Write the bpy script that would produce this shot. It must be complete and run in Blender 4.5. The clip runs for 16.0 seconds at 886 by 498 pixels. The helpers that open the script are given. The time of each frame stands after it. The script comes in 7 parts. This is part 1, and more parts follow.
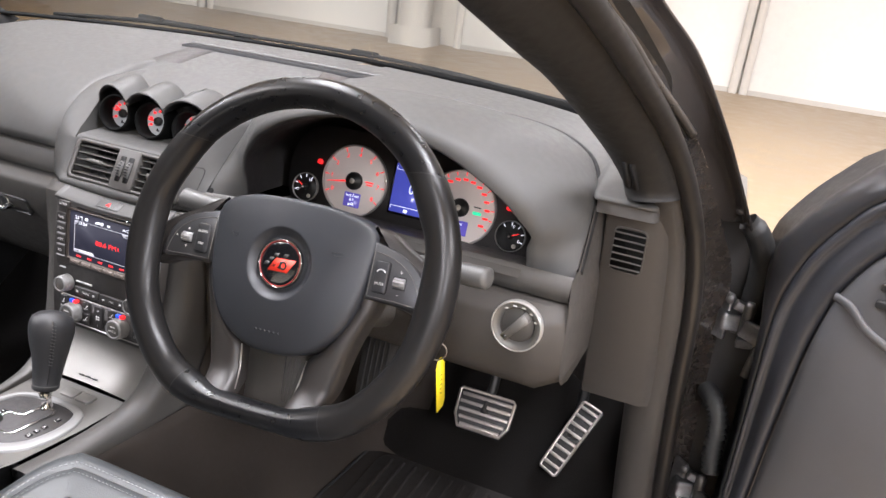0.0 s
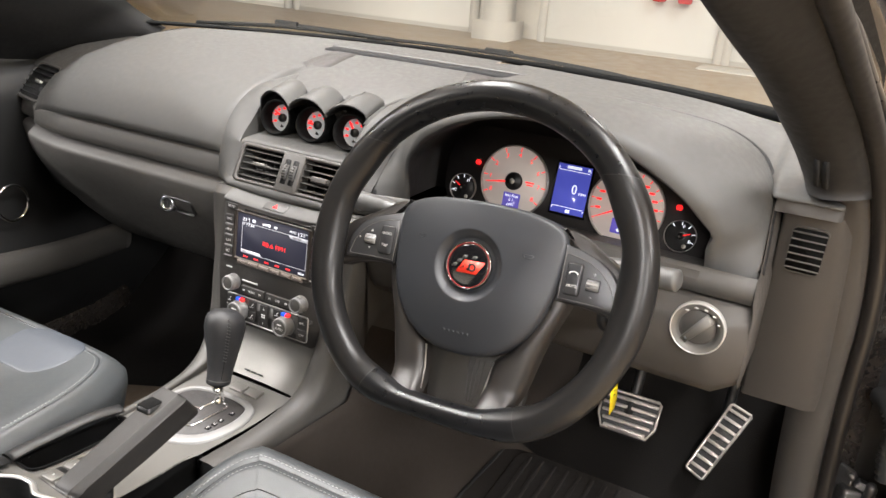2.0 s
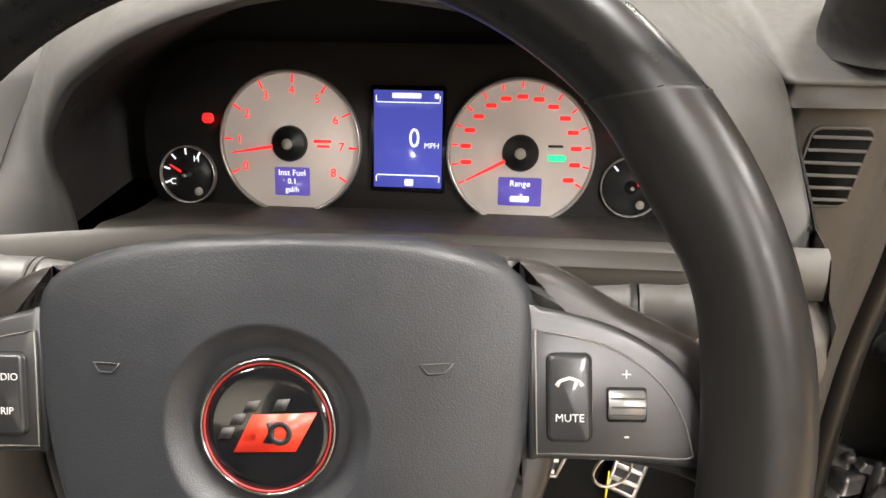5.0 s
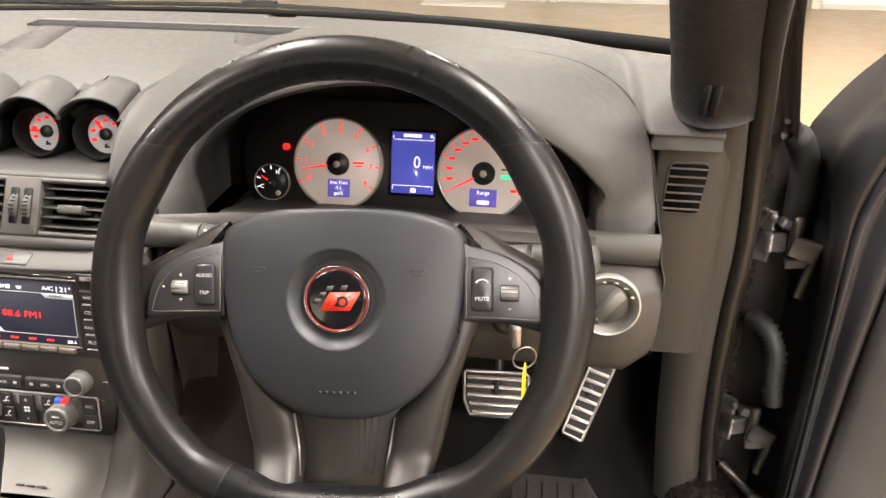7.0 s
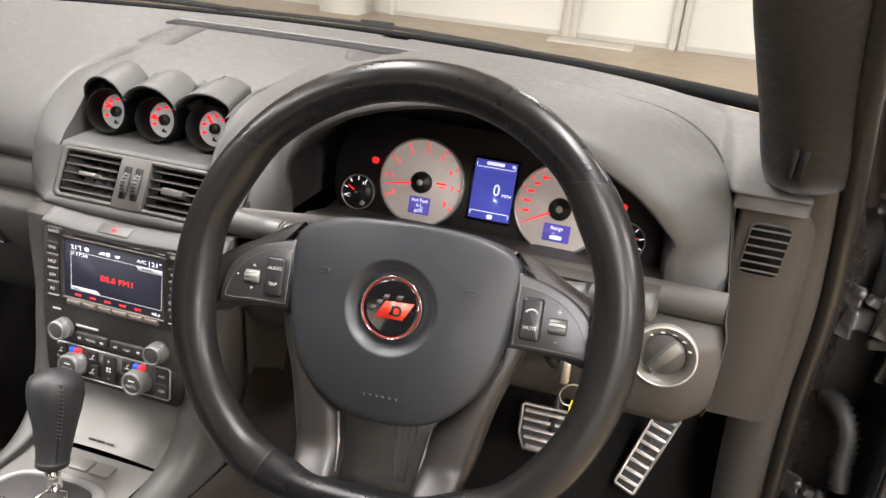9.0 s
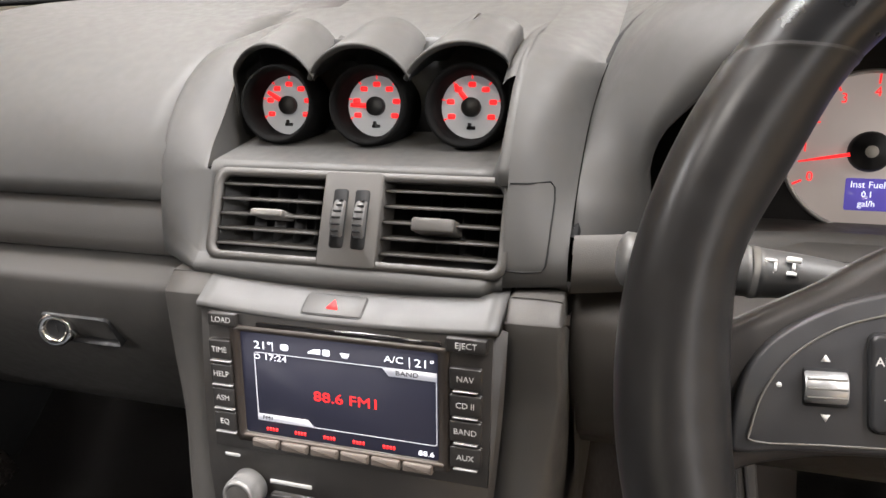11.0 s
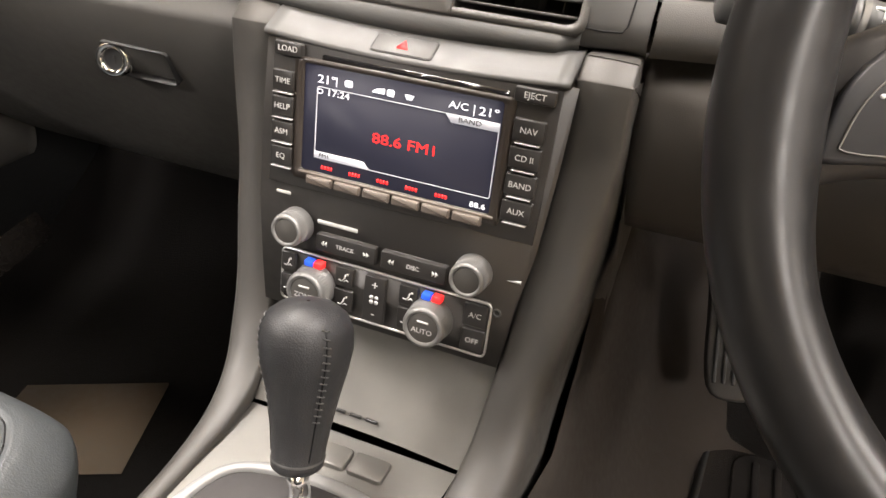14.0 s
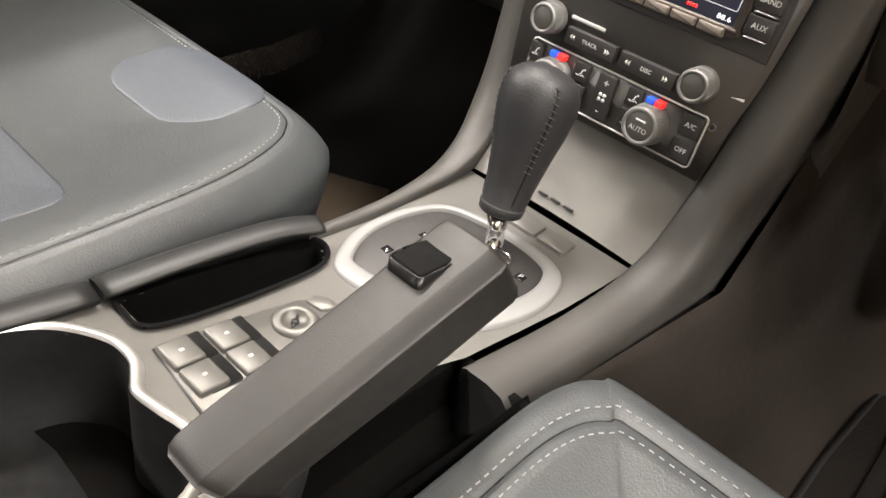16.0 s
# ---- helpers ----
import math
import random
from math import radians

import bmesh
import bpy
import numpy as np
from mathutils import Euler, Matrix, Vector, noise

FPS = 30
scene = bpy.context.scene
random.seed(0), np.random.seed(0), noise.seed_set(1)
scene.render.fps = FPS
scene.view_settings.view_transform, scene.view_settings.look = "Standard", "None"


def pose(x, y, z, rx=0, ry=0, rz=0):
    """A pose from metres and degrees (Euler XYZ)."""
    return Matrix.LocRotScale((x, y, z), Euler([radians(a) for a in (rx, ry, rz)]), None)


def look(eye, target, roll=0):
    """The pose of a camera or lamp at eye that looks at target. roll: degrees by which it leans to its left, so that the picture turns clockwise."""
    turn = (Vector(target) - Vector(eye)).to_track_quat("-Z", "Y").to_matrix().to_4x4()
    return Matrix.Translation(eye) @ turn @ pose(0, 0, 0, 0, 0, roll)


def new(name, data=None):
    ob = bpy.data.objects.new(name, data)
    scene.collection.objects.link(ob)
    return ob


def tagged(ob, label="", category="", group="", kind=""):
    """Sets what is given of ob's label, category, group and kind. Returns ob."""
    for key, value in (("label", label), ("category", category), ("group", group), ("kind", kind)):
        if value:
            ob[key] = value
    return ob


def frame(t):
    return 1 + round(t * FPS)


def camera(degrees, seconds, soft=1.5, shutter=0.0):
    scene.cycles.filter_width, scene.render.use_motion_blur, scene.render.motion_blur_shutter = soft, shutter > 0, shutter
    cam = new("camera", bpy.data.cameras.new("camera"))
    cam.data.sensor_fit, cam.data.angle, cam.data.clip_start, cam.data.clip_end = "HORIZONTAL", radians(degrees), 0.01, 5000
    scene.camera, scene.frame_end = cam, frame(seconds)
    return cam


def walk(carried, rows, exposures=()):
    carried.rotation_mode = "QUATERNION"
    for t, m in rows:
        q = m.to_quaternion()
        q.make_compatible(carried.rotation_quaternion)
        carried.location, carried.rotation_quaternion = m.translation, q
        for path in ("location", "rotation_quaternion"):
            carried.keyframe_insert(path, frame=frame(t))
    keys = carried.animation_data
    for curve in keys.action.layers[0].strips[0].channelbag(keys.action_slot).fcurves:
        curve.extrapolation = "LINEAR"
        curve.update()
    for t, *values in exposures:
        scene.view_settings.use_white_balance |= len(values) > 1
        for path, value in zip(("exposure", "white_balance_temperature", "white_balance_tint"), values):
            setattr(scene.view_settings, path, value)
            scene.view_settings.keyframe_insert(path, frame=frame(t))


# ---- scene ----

# ---- camera ----
cam = camera(61.0, 16.0)
PATH = [
    (0, (0.778, -0.068, 1.283), (0.112, 1.673, 0.558), 6.7),
    (0.5, (0.72, -0.087, 1.274), (0.021, 1.637, 0.54), 6.4),
    (1, (0.693, -0.104, 1.28), (-0.072, 1.588, 0.537), 5.7),
    (1.5, (0.681, -0.118, 1.283), (-0.144, 1.545, 0.538), 5.0),
    (2, (0.672, -0.118, 1.28), (-0.17, 1.531, 0.524), 4.3),
    (2.5, (0.652, -0.045, 1.264), (-0.106, 1.622, 0.46), 3.2),
    (3, (0.608, 0.166, 1.223), (0.049, 1.871, 0.338), 1.8),
    (3.5, (0.495, 0.322, 1.148), (0.125, 2.058, 0.226), -0.5),
    (3.7, (0.46, 0.346, 1.145), (0.145, 2.087, 0.213), -0.9),
    (5.8, (0.453, 0.295, 1.16), (0.278, 2.085, 0.285), -0.1),
    (6, (0.467, 0.252, 1.175), (0.29, 2.044, 0.305), 0.1),
    (6.5, (0.492, 0.148, 1.205), (0.3, 1.942, 0.343), 0.7),
    (7, (0.509, 0.056, 1.243), (0.281, 1.855, 0.398), 0.7),
    (7.5, (0.526, -0.029, 1.271), (0.254, 1.773, 0.447), 0.2),
    (8, (0.535, -0.074, 1.281), (0.218, 1.726, 0.471), 0.1),
    (8.5, (0.535, -0.062, 1.272), (0.151, 1.732, 0.474), 1.7),
    (9, (0.542, 0.042, 1.248), (0.054, 1.815, 0.461), 5.3),
    (9.5, (0.486, 0.224, 1.191), (-0.207, 1.946, 0.447), 9.4),
    (10, (0.346, 0.305, 1.165), (-0.329, 2.02, 0.387), 1.3),
    (10.2, (0.295, 0.309, 1.133), (-0.351, 2.034, 0.352), -1.6),
    (12.3, (0.153, 0.304, 1.087), (-0.396, 2.136, 0.501), -1.6),
    (12.5, (0.154, 0.303, 1.084), (-0.382, 2.116, 0.432), -1.1),
    (13, (0.159, 0.3, 1.067), (-0.374, 2.057, 0.276), 0.1),
    (13.5, (0.165, 0.287, 1.056), (-0.372, 1.975, 0.127), 2.0),
    (14, (0.172, 0.271, 1.035), (-0.411, 1.89, 0.017), 4.5),
    (14.5, (0.187, 0.244, 1.011), (-0.472, 1.791, -0.072), 7.2),
    (15, (0.205, 0.226, 0.992), (-0.572, 1.668, -0.157), 8.9),
    (15.5, (0.217, 0.19, 0.982), (-0.665, 1.531, -0.21), 10.2),
    (16, (0.231, 0.17, 0.979), (-0.728, 1.44, -0.232), 10.6),
]
EXPOSED = [(0, 0, 5990, 14), (0.5, 0.03, 6080, 10), (1, 0.07, 6200, 10), (2, 0.08, 6380, 10), (3, 0.14, 6370, 12), (3.5, 0.3, 6550, 11), (6, 0.26, 6690, 8), (6.5, 0.25, 6840, 11), (8, 0.14, 6690, 12),
           (9, 0.07, 6350, 11), (9.5, -0.08, 6330, 11), (10, 0.07, 6320, 11), (12.5, -0.04, 6320, 12), (13, 0.14, 6500, 10), (13.5, 0.24, 6810, 12), (14.5, 0.22, 6800, 11), (15, 0.22, 6620, 10), (16, 0.08, 6730, 10)]
walk(cam, [(t, look(eye, target, roll)) for t, eye, target, roll in PATH], EXPOSED)

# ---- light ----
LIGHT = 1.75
world = bpy.data.worlds.new("garage_air")
scene.world = world
world.use_nodes = True
world.node_tree.nodes["Background"].inputs[0].default_value = (0.9, 0.92, 1.0, 1)
world.node_tree.nodes["Background"].inputs[1].default_value = 0.02


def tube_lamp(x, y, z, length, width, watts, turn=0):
    data = bpy.data.lights.new("unseen_overhead_lamp", "AREA")
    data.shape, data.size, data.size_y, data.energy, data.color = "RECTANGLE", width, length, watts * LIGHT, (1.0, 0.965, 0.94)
    ob = new("unseen_overhead_lamp", data)
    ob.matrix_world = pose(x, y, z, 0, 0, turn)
    return tagged(ob, "unseen white overhead lamp, placed to light the cabin", "lamp", "garage ceiling lamps")


# Unseen overhead lamps, added where dashboard, stack and doors need more light.
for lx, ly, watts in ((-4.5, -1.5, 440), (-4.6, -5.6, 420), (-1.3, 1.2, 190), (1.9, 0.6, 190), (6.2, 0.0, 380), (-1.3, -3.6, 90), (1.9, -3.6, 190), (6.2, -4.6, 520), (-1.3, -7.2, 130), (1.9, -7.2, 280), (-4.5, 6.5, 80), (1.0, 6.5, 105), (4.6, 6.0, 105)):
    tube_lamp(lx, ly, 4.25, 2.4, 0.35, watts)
# Unseen fill lamp, added to brighten the stack and console from above.
cabin_fill = bpy.data.lights.new("cabin_fill_lamp", "AREA")
cabin_fill.shape, cabin_fill.size, cabin_fill.size_y, cabin_fill.energy, cabin_fill.color = "RECTANGLE", 0.12, 0.06, 0.9 * LIGHT, (1.0, 0.92, 0.83)
cabin_fill_ob = tagged(new("cabin_fill_lamp", cabin_fill), "unseen warm fill lamp added under the roof lining", "lamp")
cabin_fill_ob.matrix_world = pose(0.0, 0.34, 1.385)


# ---- materials ----
def mat(name, col, rough=0.5, metal=0.0, var=0.15, scale=9.0, bump=0.0, bscale=900.0, coat=0.0, spec=0.5, glow=None, power=1.0, grime=0.0):
    m = bpy.data.materials.new(name)
    m.use_nodes = True
    nt = m.node_tree
    n, l = nt.nodes, nt.links
    p = n["Principled BSDF"]
    p.inputs["Roughness"].default_value, p.inputs["Metallic"].default_value = rough, metal
    p.inputs["Coat Weight"].default_value, p.inputs["Specular IOR Level"].default_value = coat, spec
    tc = n.new("ShaderNodeTexCoord")
    big, fine = n.new("ShaderNodeTexNoise"), n.new("ShaderNodeTexNoise")
    big.inputs["Scale"].default_value, big.inputs["Detail"].default_value = scale, 5
    fine.inputs["Scale"].default_value, fine.inputs["Detail"].default_value = scale * 12, 3
    l.new(tc.outputs["Object"], big.inputs["Vector"])
    l.new(tc.outputs["Object"], fine.inputs["Vector"])
    both = n.new("ShaderNodeMath")
    both.operation = "ADD"
    l.new(big.outputs["Fac"], both.inputs[0])
    l.new(fine.outputs["Fac"], both.inputs[1])
    ramp = n.new("ShaderNodeMapRange")
    ramp.inputs[1].default_value, ramp.inputs[2].default_value = 0.6, 1.4
    ramp.inputs[3].default_value, ramp.inputs[4].default_value = 1 - var, 1 + var
    l.new(both.outputs[0], ramp.inputs[0])
    mul = n.new("ShaderNodeVectorMath")
    mul.operation = "SCALE"
    mul.inputs[0].default_value = col
    l.new(ramp.outputs[0], mul.inputs["Scale"])
    l.new(mul.outputs[0], p.inputs["Base Color"])
    rr = n.new("ShaderNodeMapRange")
    rr.inputs[1].default_value, rr.inputs[2].default_value = 0.3, 0.7
    rr.inputs[3].default_value, rr.inputs[4].default_value = max(0.02, rough * 0.88), min(1, rough * 1.12 + grime)
    l.new(fine.outputs["Fac"], rr.inputs[0])
    l.new(rr.outputs[0], p.inputs["Roughness"])
    if bump:
        b, t = n.new("ShaderNodeBump"), n.new("ShaderNodeTexNoise")
        t.inputs["Scale"].default_value, t.inputs["Detail"].default_value = bscale, 2
        b.inputs["Strength"].default_value, b.inputs["Distance"].default_value = bump, 0.0006
        l.new(tc.outputs["Object"], t.inputs["Vector"])
        l.new(t.outputs["Fac"], b.inputs["Height"])
        l.new(b.outputs[0], p.inputs["Normal"])
    if glow:
        p.inputs["Emission Color"].default_value, p.inputs["Emission Strength"].default_value = (*glow, 1), power
    return m


PAD = mat("dash_soft_plastic", (0.052, 0.0512, 0.049), 0.56, spec=0.4, bump=0.14, bscale=1900, var=0.04)
PANEL = mat("dash_hard_plastic", (0.05, 0.047, 0.043), 0.5, bump=0.25, bscale=1700, var=0.08)
SIDE = mat("lower_trim_plastic", (0.046, 0.042, 0.038), 0.6, spec=0.28, bump=0.25, bscale=1500, var=0.08)
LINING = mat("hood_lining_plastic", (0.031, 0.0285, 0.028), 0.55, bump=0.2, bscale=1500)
SPOKELOW = mat("lower_spoke_plastic", (0.024, 0.0215, 0.02), 0.42, bump=0.1, bscale=1500, var=0.1)
DARK = mat("black_plastic", (0.012, 0.012, 0.012), 0.45, bump=0.15, bscale=1500)
KEYM = mat("key_plastic", (0.019, 0.0175, 0.0165), 0.4, bump=0.1, bscale=1700, var=0.06)
# Paler than the black plastic: its grey sheen is put into the colour.
FACE = mat("stack_satin_plastic", (0.027, 0.0248, 0.023), 0.46, bump=0.15, bscale=1700, var=0.06)
GLOSS = mat("gloss_black", (0.006, 0.006, 0.007), 0.12, coat=0.5)
LEATHER = mat("wheel_leather", (0.0065, 0.0065, 0.007), 0.3, spec=0.3, bump=0.012, bscale=1500, var=0.06)
GRIPL = mat("grip_leather", (0.0105, 0.01, 0.0098), 0.33, spec=0.28, bump=0.02, bscale=1500, var=0.08)
BADGE = mat("dark_chrome", (0.3, 0.29, 0.29), 0.2, metal=1.0, var=0.05)
WRAP = mat("airbag_vinyl", (0.0235, 0.0255, 0.0295), 0.43, spec=0.45, bump=0.3, bscale=1500, var=0.06)
SEAT = mat("seat_leather", (0.045, 0.049, 0.051), 0.4, bump=0.5, bscale=700, var=0.12)
SEATC = mat("seat_insert_leather", (0.044, 0.05, 0.06), 0.5, bump=0.5, bscale=900, var=0.1)
THREAD = mat("stitch_thread", (0.3, 0.3, 0.3), 0.8)
DECK = mat("graphite_satin_trim", (0.135, 0.13, 0.12), 0.42, metal=0.5, bump=0.08, bscale=2500, var=0.06)
SILVER = mat("satin_silver_trim", (0.55, 0.54, 0.52), 0.32, metal=0.7, var=0.05)
CHROME = mat("chrome", (0.8, 0.8, 0.8), 0.08, metal=1.0, var=0.03)
STRIP = mat("brushed_graphite_strip", (0.055, 0.054, 0.0525), 0.5, metal=0.2, bump=0.06, bscale=2500, var=0.05)
STEEL = mat("pedal_steel", (0.42, 0.39, 0.36), 0.42, metal=0.9, var=0.1)
HINGE = mat("greasy_steel", (0.11, 0.107, 0.106), 0.38, metal=0.75, var=0.4, scale=40, bump=0.3, bscale=300)
RUBBER = mat("rubber", (0.015, 0.015, 0.015), 0.6, bump=0.2, bscale=600)
# Footwell carpet, darkened to hold the shade of the passenger side.
CARPET = mat("shaded_carpet", (0.005, 0.0044, 0.004), 0.95, spec=0.1, bump=1.0, bscale=500, var=0.3)
MATT = mat("rubber_mat", (0.016, 0.014, 0.013), 0.55, bump=0.2, bscale=900)
PAINT = mat("body_paint", (0.03, 0.026, 0.024), 0.22, metal=0.3, coat=0.8, var=0.06)
# Mat lighter than the carpet, to hold the light from the open door.
FOOTMAT = mat("lit_mat_carpet", (0.022, 0.019, 0.017), 0.9, spec=0.15, bump=0.8, bscale=500, var=0.3)
BUTTON = mat("gloss_button", (0.004, 0.004, 0.0042), 0.3, bump=0.05, bscale=2000)
HBM = mat("handbrake_plastic", (0.0125, 0.011, 0.0098), 0.5, bump=0.2, bscale=1500)
# Near black that puts the shade inside openings into the colour.
VOID = mat("opening_shade_black", (0.003, 0.003, 0.003), 0.9, spec=0.1)
MATTE = mat("matt_black_plastic", (0.009, 0.009, 0.0095), 0.75, spec=0.25, bump=0.15, bscale=2000)
WSEAL = mat("windscreen_rubber", (0.005, 0.005, 0.005), 0.8, spec=0.1)
# Paler tone of the same carpet for the lit driver's side.
TUNNEL = mat("lit_carpet", (0.027, 0.0222, 0.0186), 0.85, spec=0.2, bump=0.5, bscale=900, var=0.15)
RINGM = mat("flat_silver_paint", (0.22, 0.218, 0.215), 0.5, metal=0.2, var=0.05)
SPOKEB = mat("spoke_dark_plate", (0.026, 0.0265, 0.0285), 0.36, metal=0.2, coat=0.15)
KNOBM = mat("knurled_silver", (0.2, 0.198, 0.194), 0.45, metal=0.5)
ROLL = mat("roller_silver", (0.3, 0.3, 0.3), 0.42, metal=0.6)
SPOKE = mat("spoke_graphite", (0.075, 0.0755, 0.079), 0.42, metal=0.65, var=0.06)
SPOKEF = mat("spoke_field_graphite", (0.06, 0.06, 0.063), 0.4, metal=0.6, var=0.06)
GRIP = mat("gear_leather", (0.016, 0.016, 0.017), 0.5, bump=0.5, bscale=900, var=0.15)
STALK = mat("stalk_plastic", (0.065, 0.064, 0.062), 0.45, bump=0.1, bscale=1500)
BRONZE = mat("warm_grey_button", (0.125, 0.105, 0.09), 0.4, metal=0.2)
WARN = mat("dark_warm_bezel", (0.03, 0.024, 0.02), 0.35, var=0.1)
SEALB = mat("door_seal_rubber", (0.017, 0.0178, 0.0215), 0.5, bump=0.12, bscale=600, var=0.1)
RUBBERS = mat("seal_rubber", (0.014, 0.0125, 0.0115), 0.42, bump=0.1, bscale=600)
# Pale warm colour for the highlight along the jamb's rounded edge.
SEALHI = mat("jamb_edge_highlight", (0.05, 0.045, 0.04), 0.3)
HPILL = mat("dirty_hinge_pillar_paint", (0.018, 0.017, 0.017), 0.55, var=0.4, scale=30, grime=0.06)
DOORPAD = mat("door_edge_vinyl", (0.012, 0.012, 0.0135), 0.38, bump=0.2, bscale=900)
DOORTRIM = mat("door_trim_vinyl", (0.05, 0.05, 0.053), 0.6, bump=0.3, bscale=1200)
BOOT = mat("boot_rubber", (0.035, 0.036, 0.036), 0.5)
JAMB = mat("door_jamb_paint", (0.042, 0.036, 0.032), 0.24, metal=0.4, coat=0.6, grime=0.05, var=0.06)
PILLAR = mat("pillar_trim", (0.0115, 0.011, 0.0108), 0.6, spec=0.35, bump=0.3, bscale=1500, var=0.08)
# Unseen lining, kept dark to cut light bounced into the cabin.
LINER = mat("headliner", (0.075, 0.072, 0.068), 0.9, bump=0.4, bscale=700)
DIAL = mat("dial_face", (0.42, 0.38, 0.35), 0.5, var=0.05, glow=(0.62, 0.52, 0.46), power=0.36)
DIAL2 = mat("small_dial_face", (0.42, 0.43, 0.44), 0.45, var=0.05, glow=(0.6, 0.62, 0.64), power=0.17)
RED = mat("red_lit_print", (0.8, 0.02, 0.02), 0.5, glow=(1.0, 0.02, 0.02), power=1.3)
REDL = mat("dark_red_ring", (0.26, 0.018, 0.018), 0.4)
# Badge red with a faint glow added, though the badge is unlit.
REDP = mat("glowing_red_print", (0.75, 0.04, 0.02), 0.35, glow=(1.0, 0.05, 0.02), power=0.12)
GREEN = mat("green_lamp", (0.05, 0.6, 0.3), 0.5, glow=(0.02, 0.8, 0.35), power=1.0)
BLUE = mat("blue_display", (0.03, 0.04, 0.2), 0.2, glow=(0.08, 0.09, 0.48), power=0.75, var=0.02)
BLUES = mat("small_blue_display", (0.05, 0.04, 0.2), 0.2, glow=(0.13, 0.1, 0.45), power=0.7, var=0.02)
WHITE = mat("white_lit_print", (0.8, 0.8, 0.85), 0.5, glow=(0.9, 0.92, 1.0), power=0.9)
WHITE2 = mat("white_symbol_paint", (0.72, 0.72, 0.7), 0.5)
PRINT = mat("white_print", (0.5, 0.5, 0.49), 0.5)
SCREEN = mat("radio_display", (0.01, 0.01, 0.015), 0.45, spec=0.15, glow=(0.022, 0.022, 0.035), power=1.0, var=0.02)
GREYLIT = mat("grey_lit_print", (0.4, 0.4, 0.42), 0.4, glow=(0.5, 0.5, 0.55), power=0.7)
BLUED = mat("blue_dot", (0.02, 0.1, 0.7), 0.3, glow=(0.02, 0.08, 0.8), power=0.4)
YELLOW = mat("yellow_tag", (0.85, 0.68, 0.01), 0.5, var=0.05)
FLOOR = mat("garage_floor_paint", (0.44, 0.33, 0.2), 0.32, var=0.07, scale=0.6, bump=0.1, bscale=60, grime=0.1)
WALL = mat("garage_wall_paint", (0.62, 0.58, 0.51), 0.7, var=0.05, scale=0.8)
DOORW = mat("white_roller_door", (0.7, 0.68, 0.63), 0.45, var=0.04, scale=1.5)
GREYP = mat("grey_steel_paint", (0.5, 0.47, 0.42), 0.5, var=0.06)
EXTR = mat("extinguisher_red", (0.6, 0.02, 0.02), 0.25, coat=0.4)
BEIGE = mat("beige_paper", (0.09, 0.066, 0.043), 0.8)


def glass(name, tint, gloss):
    m = bpy.data.materials.new(name)
    m.use_nodes = True
    n, l = m.node_tree.nodes, m.node_tree.links
    n.remove(n["Principled BSDF"])
    mix, clear, shine, fr = n.new("ShaderNodeMixShader"), n.new("ShaderNodeBsdfTransparent"), n.new("ShaderNodeBsdfGlossy"), n.new("ShaderNodeFresnel")
    clear.inputs[0].default_value = (*tint, 1)
    shine.inputs["Roughness"].default_value = gloss
    fr.inputs[0].default_value = 1.45
    l.new(fr.outputs[0], mix.inputs[0])
    l.new(clear.outputs[0], mix.inputs[1])
    l.new(shine.outputs[0], mix.inputs[2])
    l.new(mix.outputs[0], n["Material Output"].inputs[0])
    return m


GLASS = glass("window_glass", (0.93, 0.96, 0.94), 0.01)


# ---- shaping helpers ----
def thing(name, base, label="", category="", group="", kind=""):
    ob = new(name)
    ob.location, ob.empty_display_size = base, 0.05
    return tagged(ob, label, category, group, kind)


FINE = ("lettering", "status_text", "tab_text", "dial_scale", "dial_print", "letters", "symbols", "display_text", "preset_text", "station_text", "embossing", "knurling", "grip_mark", "writing")


def part(name, bm, material, parent=None, label="", sharp=0.55):
    for f in bm.faces:
        f.smooth = True
    for e in bm.edges:
        if len(e.link_faces) == 2 and e.calc_face_angle(0) > sharp:
            e.smooth = False
    me = bpy.data.meshes.new(name)
    bm.to_mesh(me)
    bm.free()
    me.materials.append(material)
    ob = new(name, me)
    if parent:
        ob.parent = parent
        if parent.type == "EMPTY":
            ob.matrix_parent_inverse = Matrix.Translation(parent.location).inverted()
    if label:
        ob["label"] = label
    if name in FINE:
        ob["kind"] = "stuff"
    return ob


def loft(bm, rows, round_u=False, round_v=False):
    vs = [[bm.verts.new(p) for p in row] for row in rows]
    nu, nv = len(vs[0]), len(vs)
    for i in range(nv if round_v else nv - 1):
        for j in range(nu if round_u else nu - 1):
            a, b, c, d = vs[i][j], vs[i][(j + 1) % nu], vs[(i + 1) % nv][(j + 1) % nu], vs[(i + 1) % nv][j]
            try:
                bm.faces.new((a, b, c, d))
            except ValueError:
                pass
    return vs


def cap(bm, ring):
    try:
        bm.faces.new(ring)
    except ValueError:
        pass


def spline(pts, n=8, closed=False):
    """Catmull-Rom through points."""
    P = [Vector(p) for p in pts]
    k, out = len(P), []
    for i in range(k if closed else k - 1):
        if closed:
            a, b, c, d = P[i - 1], P[i], P[(i + 1) % k], P[(i + 2) % k]
        else:
            a, b, c, d = P[max(i - 1, 0)], P[i], P[i + 1], P[min(i + 2, k - 1)]
        for j in range(n):
            t = j / n
            out.append(0.5 * (2 * b + (c - a) * t + (2 * a - 5 * b + 4 * c - d) * t * t + (3 * b - a - 3 * c + d) * t**3))
    if not closed:
        out.append(P[-1])
    return out


